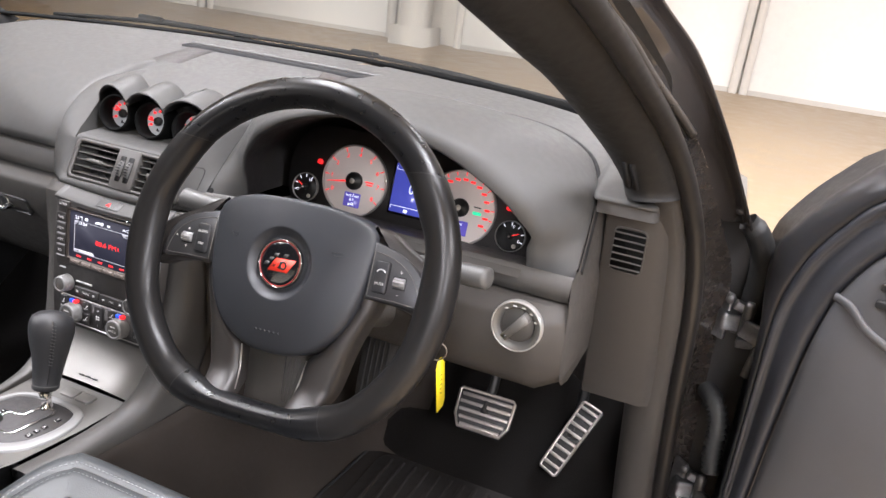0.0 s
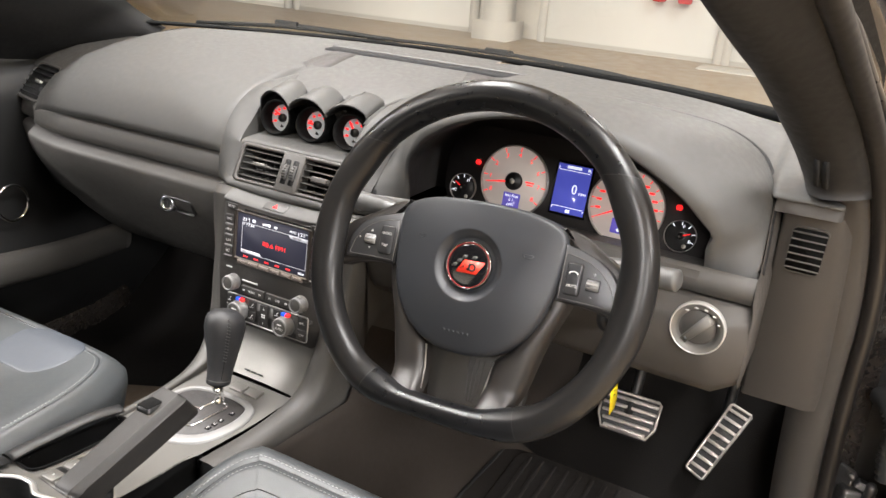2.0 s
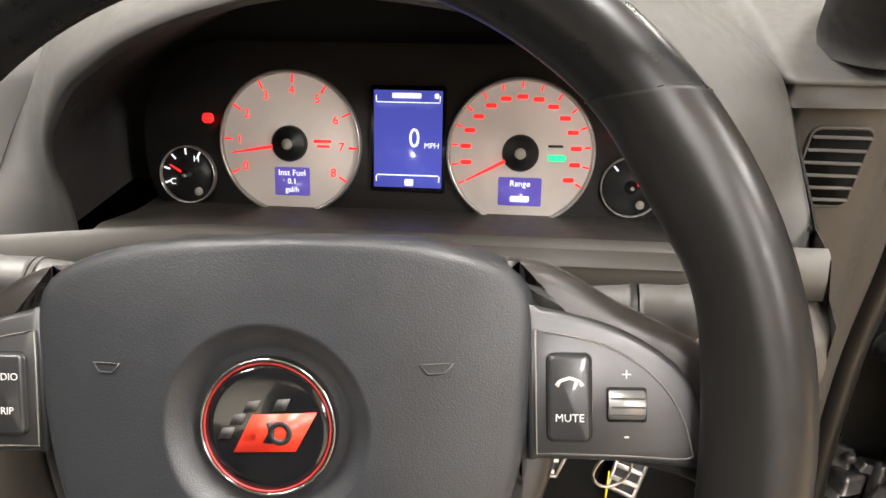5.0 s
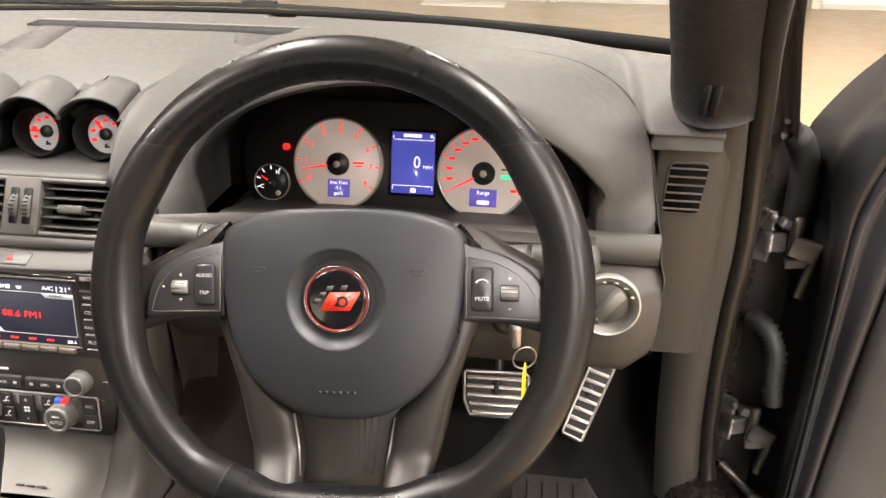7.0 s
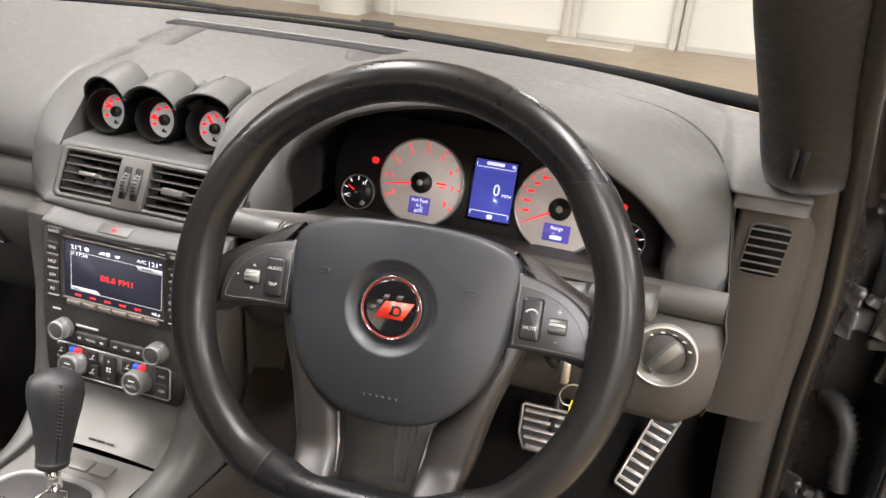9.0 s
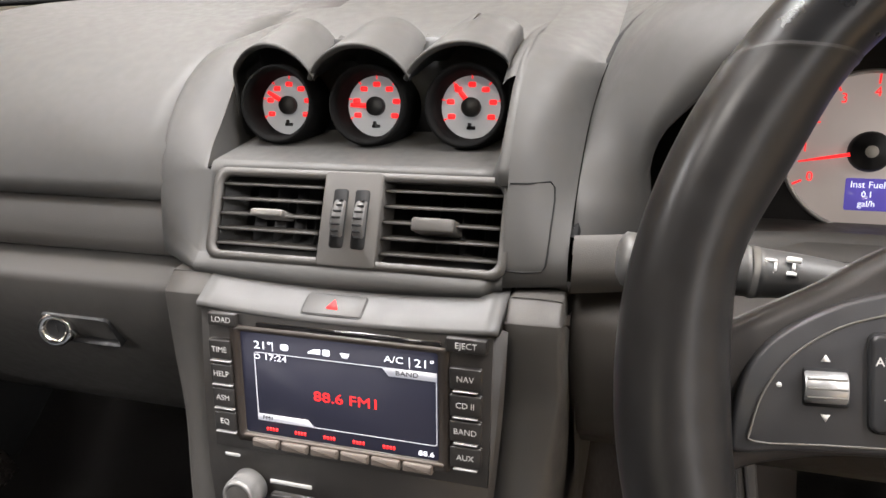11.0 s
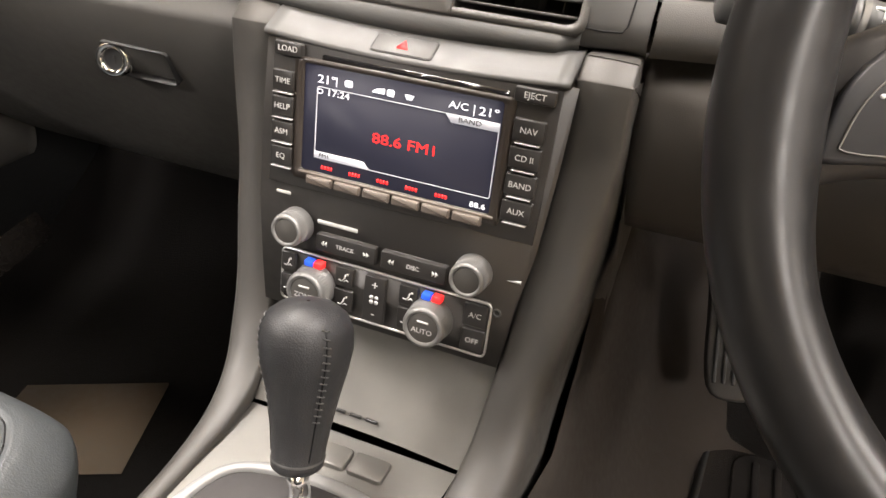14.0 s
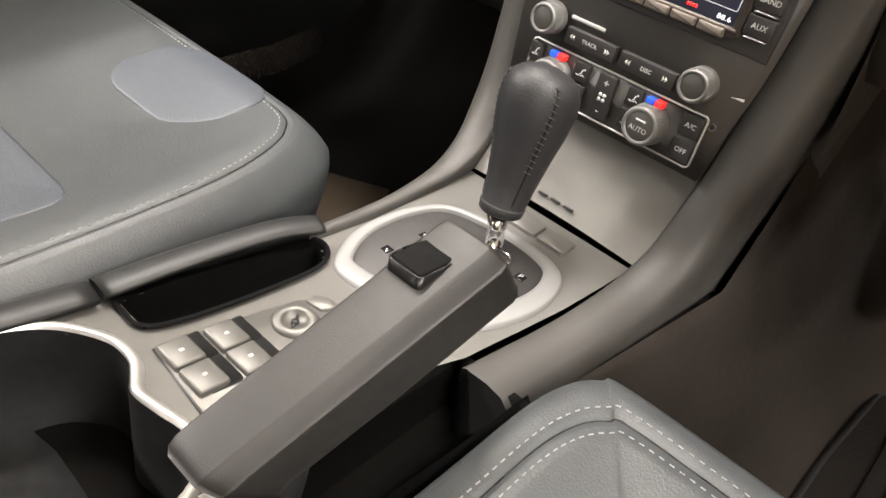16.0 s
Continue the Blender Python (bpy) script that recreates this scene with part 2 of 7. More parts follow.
def tube(bm, pts, r, n=10, closed=False, up=(0, 0, 1), ends=True):
    """A tube along points; r: a radius or (across, along up), or a list of those."""
    P = [Vector(p) for p in pts]
    k, rows = len(P), []
    for i, p in enumerate(P):
        a = P[(i - 1) % k] if closed or i else P[0]
        b = P[(i + 1) % k] if closed or i < k - 1 else P[-1]
        d = (b - a).normalized()
        u = Vector(up) - d * Vector(up).dot(d)
        u = u.normalized() if u.length > 1e-4 else d.orthogonal().normalized()
        s = d.cross(u)
        ri = r[i] if isinstance(r, list) else r
        rx, ry = ri if isinstance(ri, tuple) else (ri, ri)
        rows.append([p + s * (rx * math.cos(2 * math.pi * j / n)) + u * (ry * math.sin(2 * math.pi * j / n)) for j in range(n)])
    vs = loft(bm, rows, True, closed)
    if ends and not closed:
        cap(bm, vs[0]), cap(bm, vs[-1])


def axes(o, x, z):
    """A frame at o with local x and z (the normal)."""
    x, z = Vector(x).normalized(), Vector(z).normalized()
    y = z.cross(x).normalized()
    x = y.cross(z)
    return Matrix(((x.x, y.x, z.x, o[0]), (x.y, y.y, z.y, o[1]), (x.z, y.z, z.z, o[2]), (0, 0, 0, 1)))


I4 = Matrix.Identity(4)


def revolve(bm, prof, m=I4, n=28):
    rows = [[m @ Vector((max(r, 1e-5) * math.cos(2 * math.pi * j / n), max(r, 1e-5) * math.sin(2 * math.pi * j / n), h)) for j in range(n)] for r, h in prof]
    loft(bm, rows, True)


def rrect(w, h, r, n=5, cx=0, cy=0):
    out = []
    for k, (sx, sy) in enumerate(((1, 1), (-1, 1), (-1, -1), (1, -1))):
        for j in range(n + 1):
            a = math.pi / 2 * (k + j / n)
            out.append((cx + sx * (w / 2 - r) + r * math.cos(a), cy + sy * (h / 2 - r) + r * math.sin(a)))
    return out


def inset(o, d):
    """An outline drawn in towards its middle by about d."""
    c = Vector((sum(p[0] for p in o) / len(o), sum(p[1] for p in o) / len(o)))
    out = []
    for i, p in enumerate(o):
        a, b = Vector(o[i - 1]), Vector(o[(i + 1) % len(o)])
        t = (b - a)
        nrm = Vector((-t.y, t.x)).normalized() if t.length > 1e-7 else (c - Vector(p)).normalized()
        if nrm.dot(c - Vector(p)) < 0:
            nrm = -nrm
        out.append(tuple(Vector(p) + nrm * d))
    return out


def slab(bm, o, z0, z1, m=I4, bev=0.0):
    """An outline raised from z0 to z1 with a bevelled upper edge."""
    rows = [[m @ Vector((x, y, z0)) for x, y in o]]
    if bev:
        rows.append([m @ Vector((x, y, z1 - bev)) for x, y in o])
        rows.append([m @ Vector((x, y, z1 - bev * 0.3)) for x, y in inset(o, bev * 0.3)])
        rows.append([m @ Vector((x, y, z1)) for x, y in inset(o, bev)])
    else:
        rows.append([m @ Vector((x, y, z1)) for x, y in o])
    vs = loft(bm, rows, True)
    cap(bm, vs[-1]), cap(bm, vs[0])


def hole_ring(bm, outer, inner, z0, z1, m=I4):
    """A flat ring between two outlines of like count, z0 to z1 thick."""
    rows = [[m @ Vector((x, y, z0)) for x, y in outer], [m @ Vector((x, y, z1)) for x, y in outer], [m @ Vector((x, y, z1)) for x, y in inner], [m @ Vector((x, y, z0)) for x, y in inner]]
    loft(bm, rows, True, True)


def box(bm, c, s, bev=0.0, m=I4):
    slab(bm, rrect(s[0], s[1], max(min(bev, min(s[0], s[1]) * 0.45), 1e-4), 3, c[0], c[1]), c[2] - s[2] / 2, c[2] + s[2] / 2, m, bev)


def text(bm, body, size, m, thick=0.0002, centre=True, wide=1.0):
    cu = bpy.data.curves.new("lettering", "FONT")
    cu.body, cu.size, cu.extrude, cu.resolution_u = body, size, thick, 3
    if centre:
        cu.align_x, cu.align_y = "CENTER", "CENTER"
    ob = new("lettering", cu)
    me = bpy.data.meshes.new_from_object(ob)
    me.transform(m @ Matrix.Diagonal((wide, 1, 1, 1)))
    bm.from_mesh(me)
    bpy.data.meshes.remove(me)
    bpy.data.objects.remove(ob)


def at(m, x, y, z=0, turn=0):
    return m @ pose(x, y, z, 0, 0, turn)


B = bmesh.new


# ---- garage ----
GZ = 0.05
bm = B()
slab(bm, [(-18, -9), (14, -9), (14, 13), (-18, 13)], GZ - 0.2, GZ)
tagged(part("floor", bm, FLOOR), "glossy tan painted garage floor", "floor", kind="structure")


def wall(name, x0, x1, y0, y1, z0, z1, material, label):
    bm = B()
    slab(bm, [(x0, y0), (x1, y0), (x1, y1), (x0, y1)], z0, z1)
    return tagged(part(name, bm, material), label, "wall", kind="structure")


wall_north = wall("wall_north", -18, 14, 10.45, 10.7, GZ, 4.6, WALL, "cream painted garage wall behind the roller doors")
wall("wall_south", -18, 14, -9.2, -9, GZ, 4.6, WALL, "cream painted garage wall")
wall("wall_west", -18.2, -18, -9, 13, GZ, 4.6, WALL, "cream painted garage wall")
wall("wall_east", 14, 14.2, -9, 13, GZ, 4.6, WALL, "cream painted garage wall")
wall("ceiling", -18, 14, -9, 13, 4.6, 4.75, WALL, "pale garage ceiling")["category"] = "ceiling"


def roller_door(x0, x1):
    d = thing("roller_door", ((x0 + x1) / 2, 10.4, GZ), "white garage door in a grey steel frame", "garage door", "doors along the garage wall")
    bm = B()
    slab(bm, [(x0, 10.36), (x1, 10.36), (x1, 10.42), (x0, 10.42)], GZ + 0.06, 3.2)
    leaf = part("leaf", bm, DOORW, d)
    for px in (x0 - 0.05, x1 + 0.05):
        bm = B()
        slab(bm, [(px - 0.05, 10.3), (px + 0.05, 10.3), (px + 0.05, 10.44), (px - 0.05, 10.44)], GZ, 3.3)
        part("post", bm, GREYP, d)
    bm = B()
    slab(bm, [(x0, 10.33), (x1, 10.33), (x1, 10.4), (x0, 10.4)], GZ, GZ + 0.06)
    part("bottom_seal", bm, GREYP, d, "grey rubber strip under the door")


for x0, x1 in ((-11.2, -8.0), (-7.7, -4.5), (-3.3, -0.95), (-0.75, 0.42), (0.65, 3.6), (3.9, 7.0)):
    roller_door(x0, x1)

col = thing("steel_column", (-3.9, 10.0, GZ), "pale grey steel column standing on a base", "column")
bm = B()
slab(bm, [(-4.05, 9.8), (-3.72, 9.8), (-3.72, 10.2), (-4.05, 10.2)], GZ, 4.6)
part("shaft", bm, GREYP, col)
bm = B()
slab(bm, [(-4.15, 9.7), (-3.62, 9.7), (-3.62, 10.29), (-4.15, 10.29)], GZ, GZ + 0.25)
part("base", bm, GREYP, col)

for ex in (-1.75, -1.42):
    e = thing("fire_extinguisher", (ex, 10.25, 0.75), "red fire extinguisher hung on the garage door wall", "fire extinguisher", "fire extinguishers")
    m = pose(ex, 10.25, 0.75)
    bm = B()
    revolve(bm, [(0, 0), (0.08, 0.0), (0.09, 0.02), (0.09, 0.38), (0.06, 0.45), (0.025, 0.48), (0, 0.48)], m, 20)
    part("cylinder", bm, EXTR, e)
    bm = B()
    revolve(bm, [(0, 0.48), (0.025, 0.48), (0.025, 0.53), (0, 0.53)], m, 12)
    box(bm, (0.03, 0, 0.54), (0.11, 0.02, 0.02), 0.004, m)
    part("valve", bm, DARK, e)
    bm = B()
    tube(bm, spline([(ex - 0.03, 10.24, 1.25), (ex - 0.11, 10.22, 1.2), (ex - 0.1, 10.2, 0.95)], 6), 0.012, 8)
    part("hose", bm, RUBBER, e)

bm = B()
slab(bm, rrect(1.05, 0.5, 0.03, 3, -0.5, 9.85), GZ, GZ + 0.015, bev=0.006)
tagged(part("door_mat", bm, GREYP), "grey mat lying on the floor before the garage door", "mat")

# ---- car body round the camera ----
# Unseen roof, ended early at the rear so light enters behind the seats.
bm = B()
rows = []
for i in range(13):
    v = i / 12
    y = 0.34 - 1.22 * v
    rows.append([Vector((x, y + 0.06 * (1 - (x / 0.62) ** 2) * (1 if i == 0 else 0), 1.43 + 0.03 * math.sin(math.pi * min(1, v + 0.15)) - 0.09 * (abs(x) / 0.62) ** 4)) for x in [(-0.62 + 1.24 * j / 16) for j in range(17)]])
loft(bm, rows)
roof = tagged(part("roof_lining", bm, LINER), "unseen roof lining, dark to cut bounced light", "headliner", kind="structure")
bm = B()
loft(bm, [[p + Vector((0, 0, 0.035)) for p in r] for r in rows])
tagged(part("roof_panel", bm, PAINT), "dark painted car roof", "roof", kind="structure")
bm = B()
slab(bm, [(-0.8, -1.35), (0.8, -1.35), (0.8, -1.3), (-0.8, -1.3)], 0.3, 1.1)
tagged(part("rear_bulkhead", bm, CARPET), "dark carpeted rear bulkhead of the cabin", "panel", kind="structure")
# Unseen rear glass, added as an opening for light from behind.
bm = B()
loft(bm, [[Vector((x, -0.88 - 0.45 * v, 1.43 - 0.33 * v - 0.09 * (abs(x) / 0.62) ** 4 * (1 - v))) for x in [-0.62 + 1.24 * j / 8 for j in range(9)]] for v in (0, 0.25, 0.5, 0.75, 1.0)])
rear = tagged(part("unseen_rear_screen", bm, GLASS), "unseen rear window glass, added to let light in", "rear window", kind="structure")
rear.visible_shadow = False
# floor pan with a raised tunnel
bm = B()
prof = [(-0.8, 0.42), (-0.74, 0.4), (-0.7, 0.37), (-0.24, 0.37), (-0.16, 0.45), (-0.13, 0.6), (0.05, 0.6), (0.07, 0.45), (0.15, 0.37), (0.7, 0.37), (0.74, 0.4), (0.8, 0.42)]
rows = []
for y, dz in ((-1.3, 0), (0.0, 0), (0.9, 0), (1.02, 0.02), (1.12, 0.1), (1.22, 0.22), (1.27, 0.36), (1.29, 0.5)):
    rows.append([Vector((x, y, max(z + dz, 0) if z < 0.5 else max(z, z + dz - 0.2))) for x, z in prof])
loft(bm, rows)
tagged(part("cabin_floor", bm, CARPET), "carpeted footwell floor, brown-black with shade in the colour", "carpet", kind="structure")
for s, name in ((-1, "sill_passenger"), (1, "sill_driver")):
    bm = B()
    tube(bm, [(s * 0.795, -1.3, 0.4), (s * 0.795, 0.9, 0.4), (s * 0.795, 1.0, 0.42)], (0.06, 0.06), 12)
    tagged(part(name, bm, JAMB), "dark painted door sill", "sill", kind="structure")
# Unseen panel, added to keep low light from the rear right out.
bm = B()
slab(bm, [(0.785, -1.33), (0.82, -1.33), (0.82, -0.66), (0.785, -0.66)], 0.4, 1.0)
tagged(part("rear_light_block", bm, DARK), "unseen rear body side, added to block light", "body panel", kind="structure")
# far side door, closed
d = thing("passenger_door", (-0.76, 0.2, 0.4), "dark closed passenger door with an armrest and silver pull", "car door")
bm = B()
rows = []
for y in [1.15 - 0.115 * i for i in range(21)]:
    rows.append([Vector((x, y, z)) for x, z in ((-0.79, 0.4), (-0.755, 0.42), (-0.745, 0.55), (-0.735, 0.62), (-0.75, 0.66), (-0.76, 0.8), (-0.745, 0.93), (-0.755, 0.985), (-0.79, 1.0))])
loft(bm, rows)
part("inner_panel", bm, DARK, d)
bm = B()
tube(bm, spline([(-0.72, 0.98, 0.6), (-0.7, 0.8, 0.61), (-0.68, 0.55, 0.64), (-0.68, 0.2, 0.65), (-0.7, -0.1, 0.65)], 6), (0.02, 0.035), 12)
part("armrest", bm, PANEL, d)
bm = B()
tube(bm, [(-0.732, 0.735 + 0.033 * math.cos(2 * math.pi * i / 28), 0.738 + 0.037 * math.sin(2 * math.pi * i / 28)) for i in range(28)], 0.0035, 8, True)
part("speaker_ring", bm, CHROME, d, "thin chrome ring of the door speaker")
bm = B()
loft(bm, [[(-0.785, 1.1, 1.0), (-0.785, -1.1, 1.0)], [(-0.62, 0.35, 1.4), (-0.62, -1.1, 1.4)]])
g = part("window_pane", bm, GLASS, d)
g.visible_shadow = False


def pillar(name, pts, r, material, label):
    bm = B()
    tube(bm, spline(pts, 6), r, 14)
    return tagged(part(name, bm, material), label, "pillar", kind="structure")


ed = spline([(-0.65, 1.05, 1.055), (-0.675, 0.995, 1.095), (-0.66, 0.936, 1.128), (-0.64, 0.8, 1.18), (-0.6, 0.6, 1.27), (-0.54, 0.3, 1.39)], 6)
ou = spline([(-0.8, 1.02, 0.99), (-0.8, 0.9, 0.99), (-0.8, 0.78, 0.995), (-0.79, 0.7, 1.02), (-0.72, 0.5, 1.18), (-0.63, 0.25, 1.38)], 6)
bm = B()
loft(bm, [[p + Vector((0.0, 0.03, 0.01)) for p in ed]] + [[a.lerp(b, k / 8) + Vector((0.5, -0.8, 0.1)) * (0.03 * math.sin(math.pi * k / 8)) for a, b in zip(ed, ou)] for k in range(9)])
tagged(part("pillar_passenger_front", bm, PILLAR), "dark trimmed windscreen pillar and sail panel on the passenger side", "pillar", kind="structure")
pillar("pillar_passenger_mid", [(-0.78, -0.3, 0.4), (-0.76, -0.32, 0.95), (-0.62, -0.35, 1.42)], (0.05, 0.07), PILLAR, "dark trimmed door pillar")
pillar("pillar_driver_mid", [(0.8, -0.62, 0.4), (0.79, -0.64, 0.95), (0.64, -0.68, 1.42)], (0.05, 0.07), PILLAR, "dark trimmed door pillar")

# windscreen
def screen_back(x):
    return 1.24 - 0.45 * x * x


bm = B()
rows = []
for i in range(9):
    v = i / 8
    row = []
    for j in range(17):
        u = -1 + 2 * j / 16
        x = u * (0.68 * (1 - v) + 0.56 * v)
        yb = screen_back(u * 0.68) + 0.015
        row.append(Vector((x, yb + (0.33 - 0.1 * u * u - yb) * v, 1.072 + (1.435 - 0.05 * u * u - 1.072) * (v**0.92))))
    rows.append(row)
loft(bm, rows)
ws = tagged(part("windscreen", bm, GLASS), "clear raked windscreen glass", "windscreen", kind="structure")
ws.visible_shadow = False
bm = B()
xs = [-0.68 + 1.36 * j / 40 for j in range(41)]
tube(bm, [Vector((x, screen_back(x) + 0.008, 1.0775)) for x in xs], [(0.01, 0.004 + 0.006 * min(1.0, max(0.0, (x + 0.2) / 0.6))) for x in xs], 10)
tagged(part("windscreen_seal", bm, WSEAL), "black rubber strip along the windscreen base", "seal", kind="structure")
# scuttle and bonnet
bm = B()
rows = []
for v, dz in ((0.02, 1.06), (0.07, 1.045), (0.16, 1.035)):
    rows.append([Vector((x, screen_back(x) + v, dz - 0.05 * (x / 0.7) ** 2)) for x in [-0.72 + 1.44 * j / 24 for j in range(25)]])
loft(bm, rows)
tagged(part("scuttle_panel", bm, MATTE), "black plastic scuttle panel under the wipers", "panel", kind="structure")
bm = B()
rows = []
for i in range(13):
    v = i / 12
    row = []
    for j in range(25):
        x = -0.78 + 1.56 * j / 24
        y0 = screen_back(x * 0.85) + 0.15
        row.append(Vector((x * (1 - 0.1 * v), y0 + (2.35 - 0.25 * x * x - y0) * v, 1.03 - 0.05 * (x / 0.7) ** 2 - 0.17 * v - 0.22 * v**4)))
    rows.append(row)
loft(bm, rows)
tagged(part("bonnet", bm, PAINT), "dark glossy car bonnet seen through the windscreen", "bonnet", kind="structure")


def wiper(pts, blade):
    w = thing("wiper", pts[0], "thin black wiper lying along the windscreen base", "wiper", "windscreen wipers")
    bm = B()
    tube(bm, spline(pts, 6), (0.006, 0.0035), 8)
    part("arm", bm, WSEAL, w)
    bm = B()
    tube(bm, spline(blade, 6), (0.004, 0.0045), 8)
    part("blade", bm, WSEAL, w)
    bm = B()
    k = Vector(pts[-1])
    box(bm, (0, 0, 0), (0.06, 0.012, 0.009), 0.003, pose(k.x, k.y, k.z + 0.002))
    part("blade_clip", bm, WSEAL, w)


wiper([(0.5, 1.19, 1.062), (0.3, 1.25, 1.078), (0.05, 1.278, 1.084)], [(0.34, 1.232, 1.077), (0.05, 1.275, 1.082), (-0.25, 1.262, 1.08)])
wiper([(-0.05, 1.29, 1.062), (-0.25, 1.28, 1.08), (-0.43, 1.215, 1.09)], [(-0.2, 1.275, 1.08), (-0.43, 1.21, 1.085), (-0.6, 1.12, 1.08)])


# ---- dashboard ----
def lerp(a, b, t):
    return a + (b - a) * t


def resample(pts, n):
    """n points at even steps along a polyline."""
    P = [Vector(p) for p in pts]
    d = [0.0]
    for a, b in zip(P, P[1:]):
        d.append(d[-1] + (b - a).length)
    out, k = [], 0
    for i in range(n):
        s = d[-1] * i / (n - 1)
        while k < len(d) - 2 and d[k + 1] < s:
            k += 1
        out.append(P[k].lerp(P[k + 1], (s - d[k]) / max(d[k + 1] - d[k], 1e-9)))
    return out


dash = thing("dashboard", (0, 1.0, 0.95), "dark grey soft-plastic dashboard with fine grain", "dashboard")

GROOVE = spline([(0.127, 0.715, 0.95), (0.127, 0.735, 0.967), (0.1275, 0.755, 0.985), (0.129, 0.775, 1.004), (0.1315, 0.795, 1.02), (0.136, 0.815, 1.036), (0.144, 0.842, 1.053), (0.163, 0.868, 1.068), (0.2, 0.89, 1.081), (0.26, 0.907, 1.09), (0.36, 0.92, 1.095), (0.47, 0.928, 1.089), (0.54, 0.935, 1.079), (0.587, 0.928, 1.06), (0.612, 0.896, 1.0405), (0.6245, 0.85, 1.022), (0.6305, 0.804, 0.985), (0.634, 0.765, 0.953)], 8)
TOPG = [p for p in GROOVE if p.z > 1.033]


def groove_at(x):
    for a, b in zip(TOPG, TOPG[1:]):
        if a.x <= x <= b.x:
            return a.lerp(b, (x - a.x) / (b.x - a.x))
    return TOPG[0] if x < TOPG[0].x else TOPG[-1]


def pad_profile(x, over=False):
    """The upper pad from its front edge to the windscreen at a place across the car."""
    yb = screen_back(x)
    p = []
    fall = 0.012 * max(0.0, (min(abs(x), 0.6 if x > 0 else 1.0) - 0.4) / 0.3) ** 2 + 2.2 * max(0.0, -x - 0.56) ** 2
    if -0.15 < x <= 0.0925:
        p = [(0.845, 1.04), (0.85, 1.046), (0.86, 1.05), (0.87, 1.053), (0.885, 1.057), (0.9, 1.061), (0.93, 1.066), (1.0, 1.074), (1.07, 1.079), (yb - 0.03, 1.079), (yb, 1.072)]
    elif x <= -0.15:
        f = 0.012 * max(0.0, (-x - 0.5) / 0.1) ** 2
        p = [(0.727 + f, 0.953), (0.722 + f, 0.958), (0.724 + f, 0.968), (0.737 + f, 0.99), (0.768 + f, 1.017), (0.82 + f, 1.043), (0.9 + f, 1.062), (1.0, 1.074), (1.07, 1.079), (yb - 0.03, 1.079), (yb, 1.072)]
    if over:
        g = groove_at(x)
        p = [(g.y, g.z - 0.006)] + [(lerp(g.y, yb, k), lerp(g.z, 1.079, k) + 0.004 * math.sin(math.pi * k)) for k in (0.02, 0.08, 0.16, 0.26, 0.38, 0.5, 0.64, 0.78)] + [(yb - 0.03, 1.079), (yb, 1.072)]
        if x < 0.26:
            f = 1 - max(0.0, (x - 0.138) / 0.122)
            f = f * f * (3 - 2 * f)
            mid = [(0.735, 0.99), (0.748, 1.012), (0.768, 1.03), (0.815, 1.05), (0.88, 1.062), (1.0, 1.074), (yb - 0.03, 1.079), (yb, 1.072)]
            q = []
            for i, (y, z) in enumerate(p):
                zm = z
                for (a, b), (c, d) in zip(mid, mid[1:]):
                    if a <= y <= c:
                        zm = max(z, lerp(b, d, (y - a) / (c - a)))
                q.append((y, lerp(z, zm, f * (0, 0, 0.1, 0.3, 0.6, 0.85, 1)[min(i, 6)])))
            p = q
    if x > 0.61:
        k = min(1.0, (x - 0.61) / 0.016)
        k = k * k * (3 - 2 * k)
        p = [(lerp(a, c, k), lerp(b, d, k)) for (a, b), (c, d) in zip(p, [(0.837, 1.028), (0.8305, 1.0295), (0.8308, 1.0325), (0.835, 1.0352), (0.855, 1.04), (0.885, 1.048), (0.92, 1.056), (0.955, 1.063), (0.99, 1.069), (yb - 0.03, 1.077), (yb, 1.073)])]
    return [Vector((x, y, z - fall)) for y, z in p]


bm = B()
xs = [-0.632, -0.63, -0.625] + [-0.62 + 0.02 * i for i in range(23)] + [-0.1501, -0.1499] + [-0.14 + 0.02 * i for i in range(11)] + [0.0789, 0.0925]
loft(bm, [pad_profile(x) for x in xs])
part("upper_pad", bm, PAD, dash)
bm = B()
cols = [pad_profile(x, True) for x in [0.1365, 0.1385] + [0.145 + 0.019 * i for i in range(25)] + [0.605 + 0.004 * i for i in range(6)] + [0.63 + 0.014 * i for i in range(6)]]
loft(bm, cols + [[Vector((p.x + 0.003, max(p.y, 0.84) + 0.002, p.z - 0.002)) for p in cols[-1]], [Vector((p.x + 0.02, max(p.y, 0.88) + 0.01, p.z - 0.02)) for p in cols[-1]]])
part("upper_pad", bm, PAD, dash)

def pad_z(x, y, over=False):
    pr = pad_profile(x, over)
    for a, b in zip(pr, pr[1:]):
        if a.y <= y <= b.y:
            return lerp(a.z, b.z, (y - a.y) / (b.y - a.y))
    return pr[-1].z


# demister slot near the windscreen
demist = lambda x: Vector((x, 1.071 - 0.09 * x * x, 1.08))
bm = B()
rows = []
for j in range(41):
    x = -0.2 + 0.412 * j / 40
    c, w = demist(x), 0.022 + 0.004 * max(0.0, (x - 0.1) / 0.1)
    rows.append([c + Vector((0, -w, -0.006)), c + Vector((0, -w, 0.0002)), c + Vector((0, 0.008, 0.0015)), c + Vector((0, 0.008, -0.006))])
vs = loft(bm, rows)
cap(bm, vs[0]), cap(bm, vs[-1])
slot = part("demister_slot", bm, MATTE, dash, "black demister slot")
bm = B()
tube(bm, [demist(-0.205 + 0.422 * j / 30) + Vector((0, 0.013, -0.001)) for j in range(31)], (0.006, 0.0045), 8)
part("slot_rim", bm, PAD, slot)
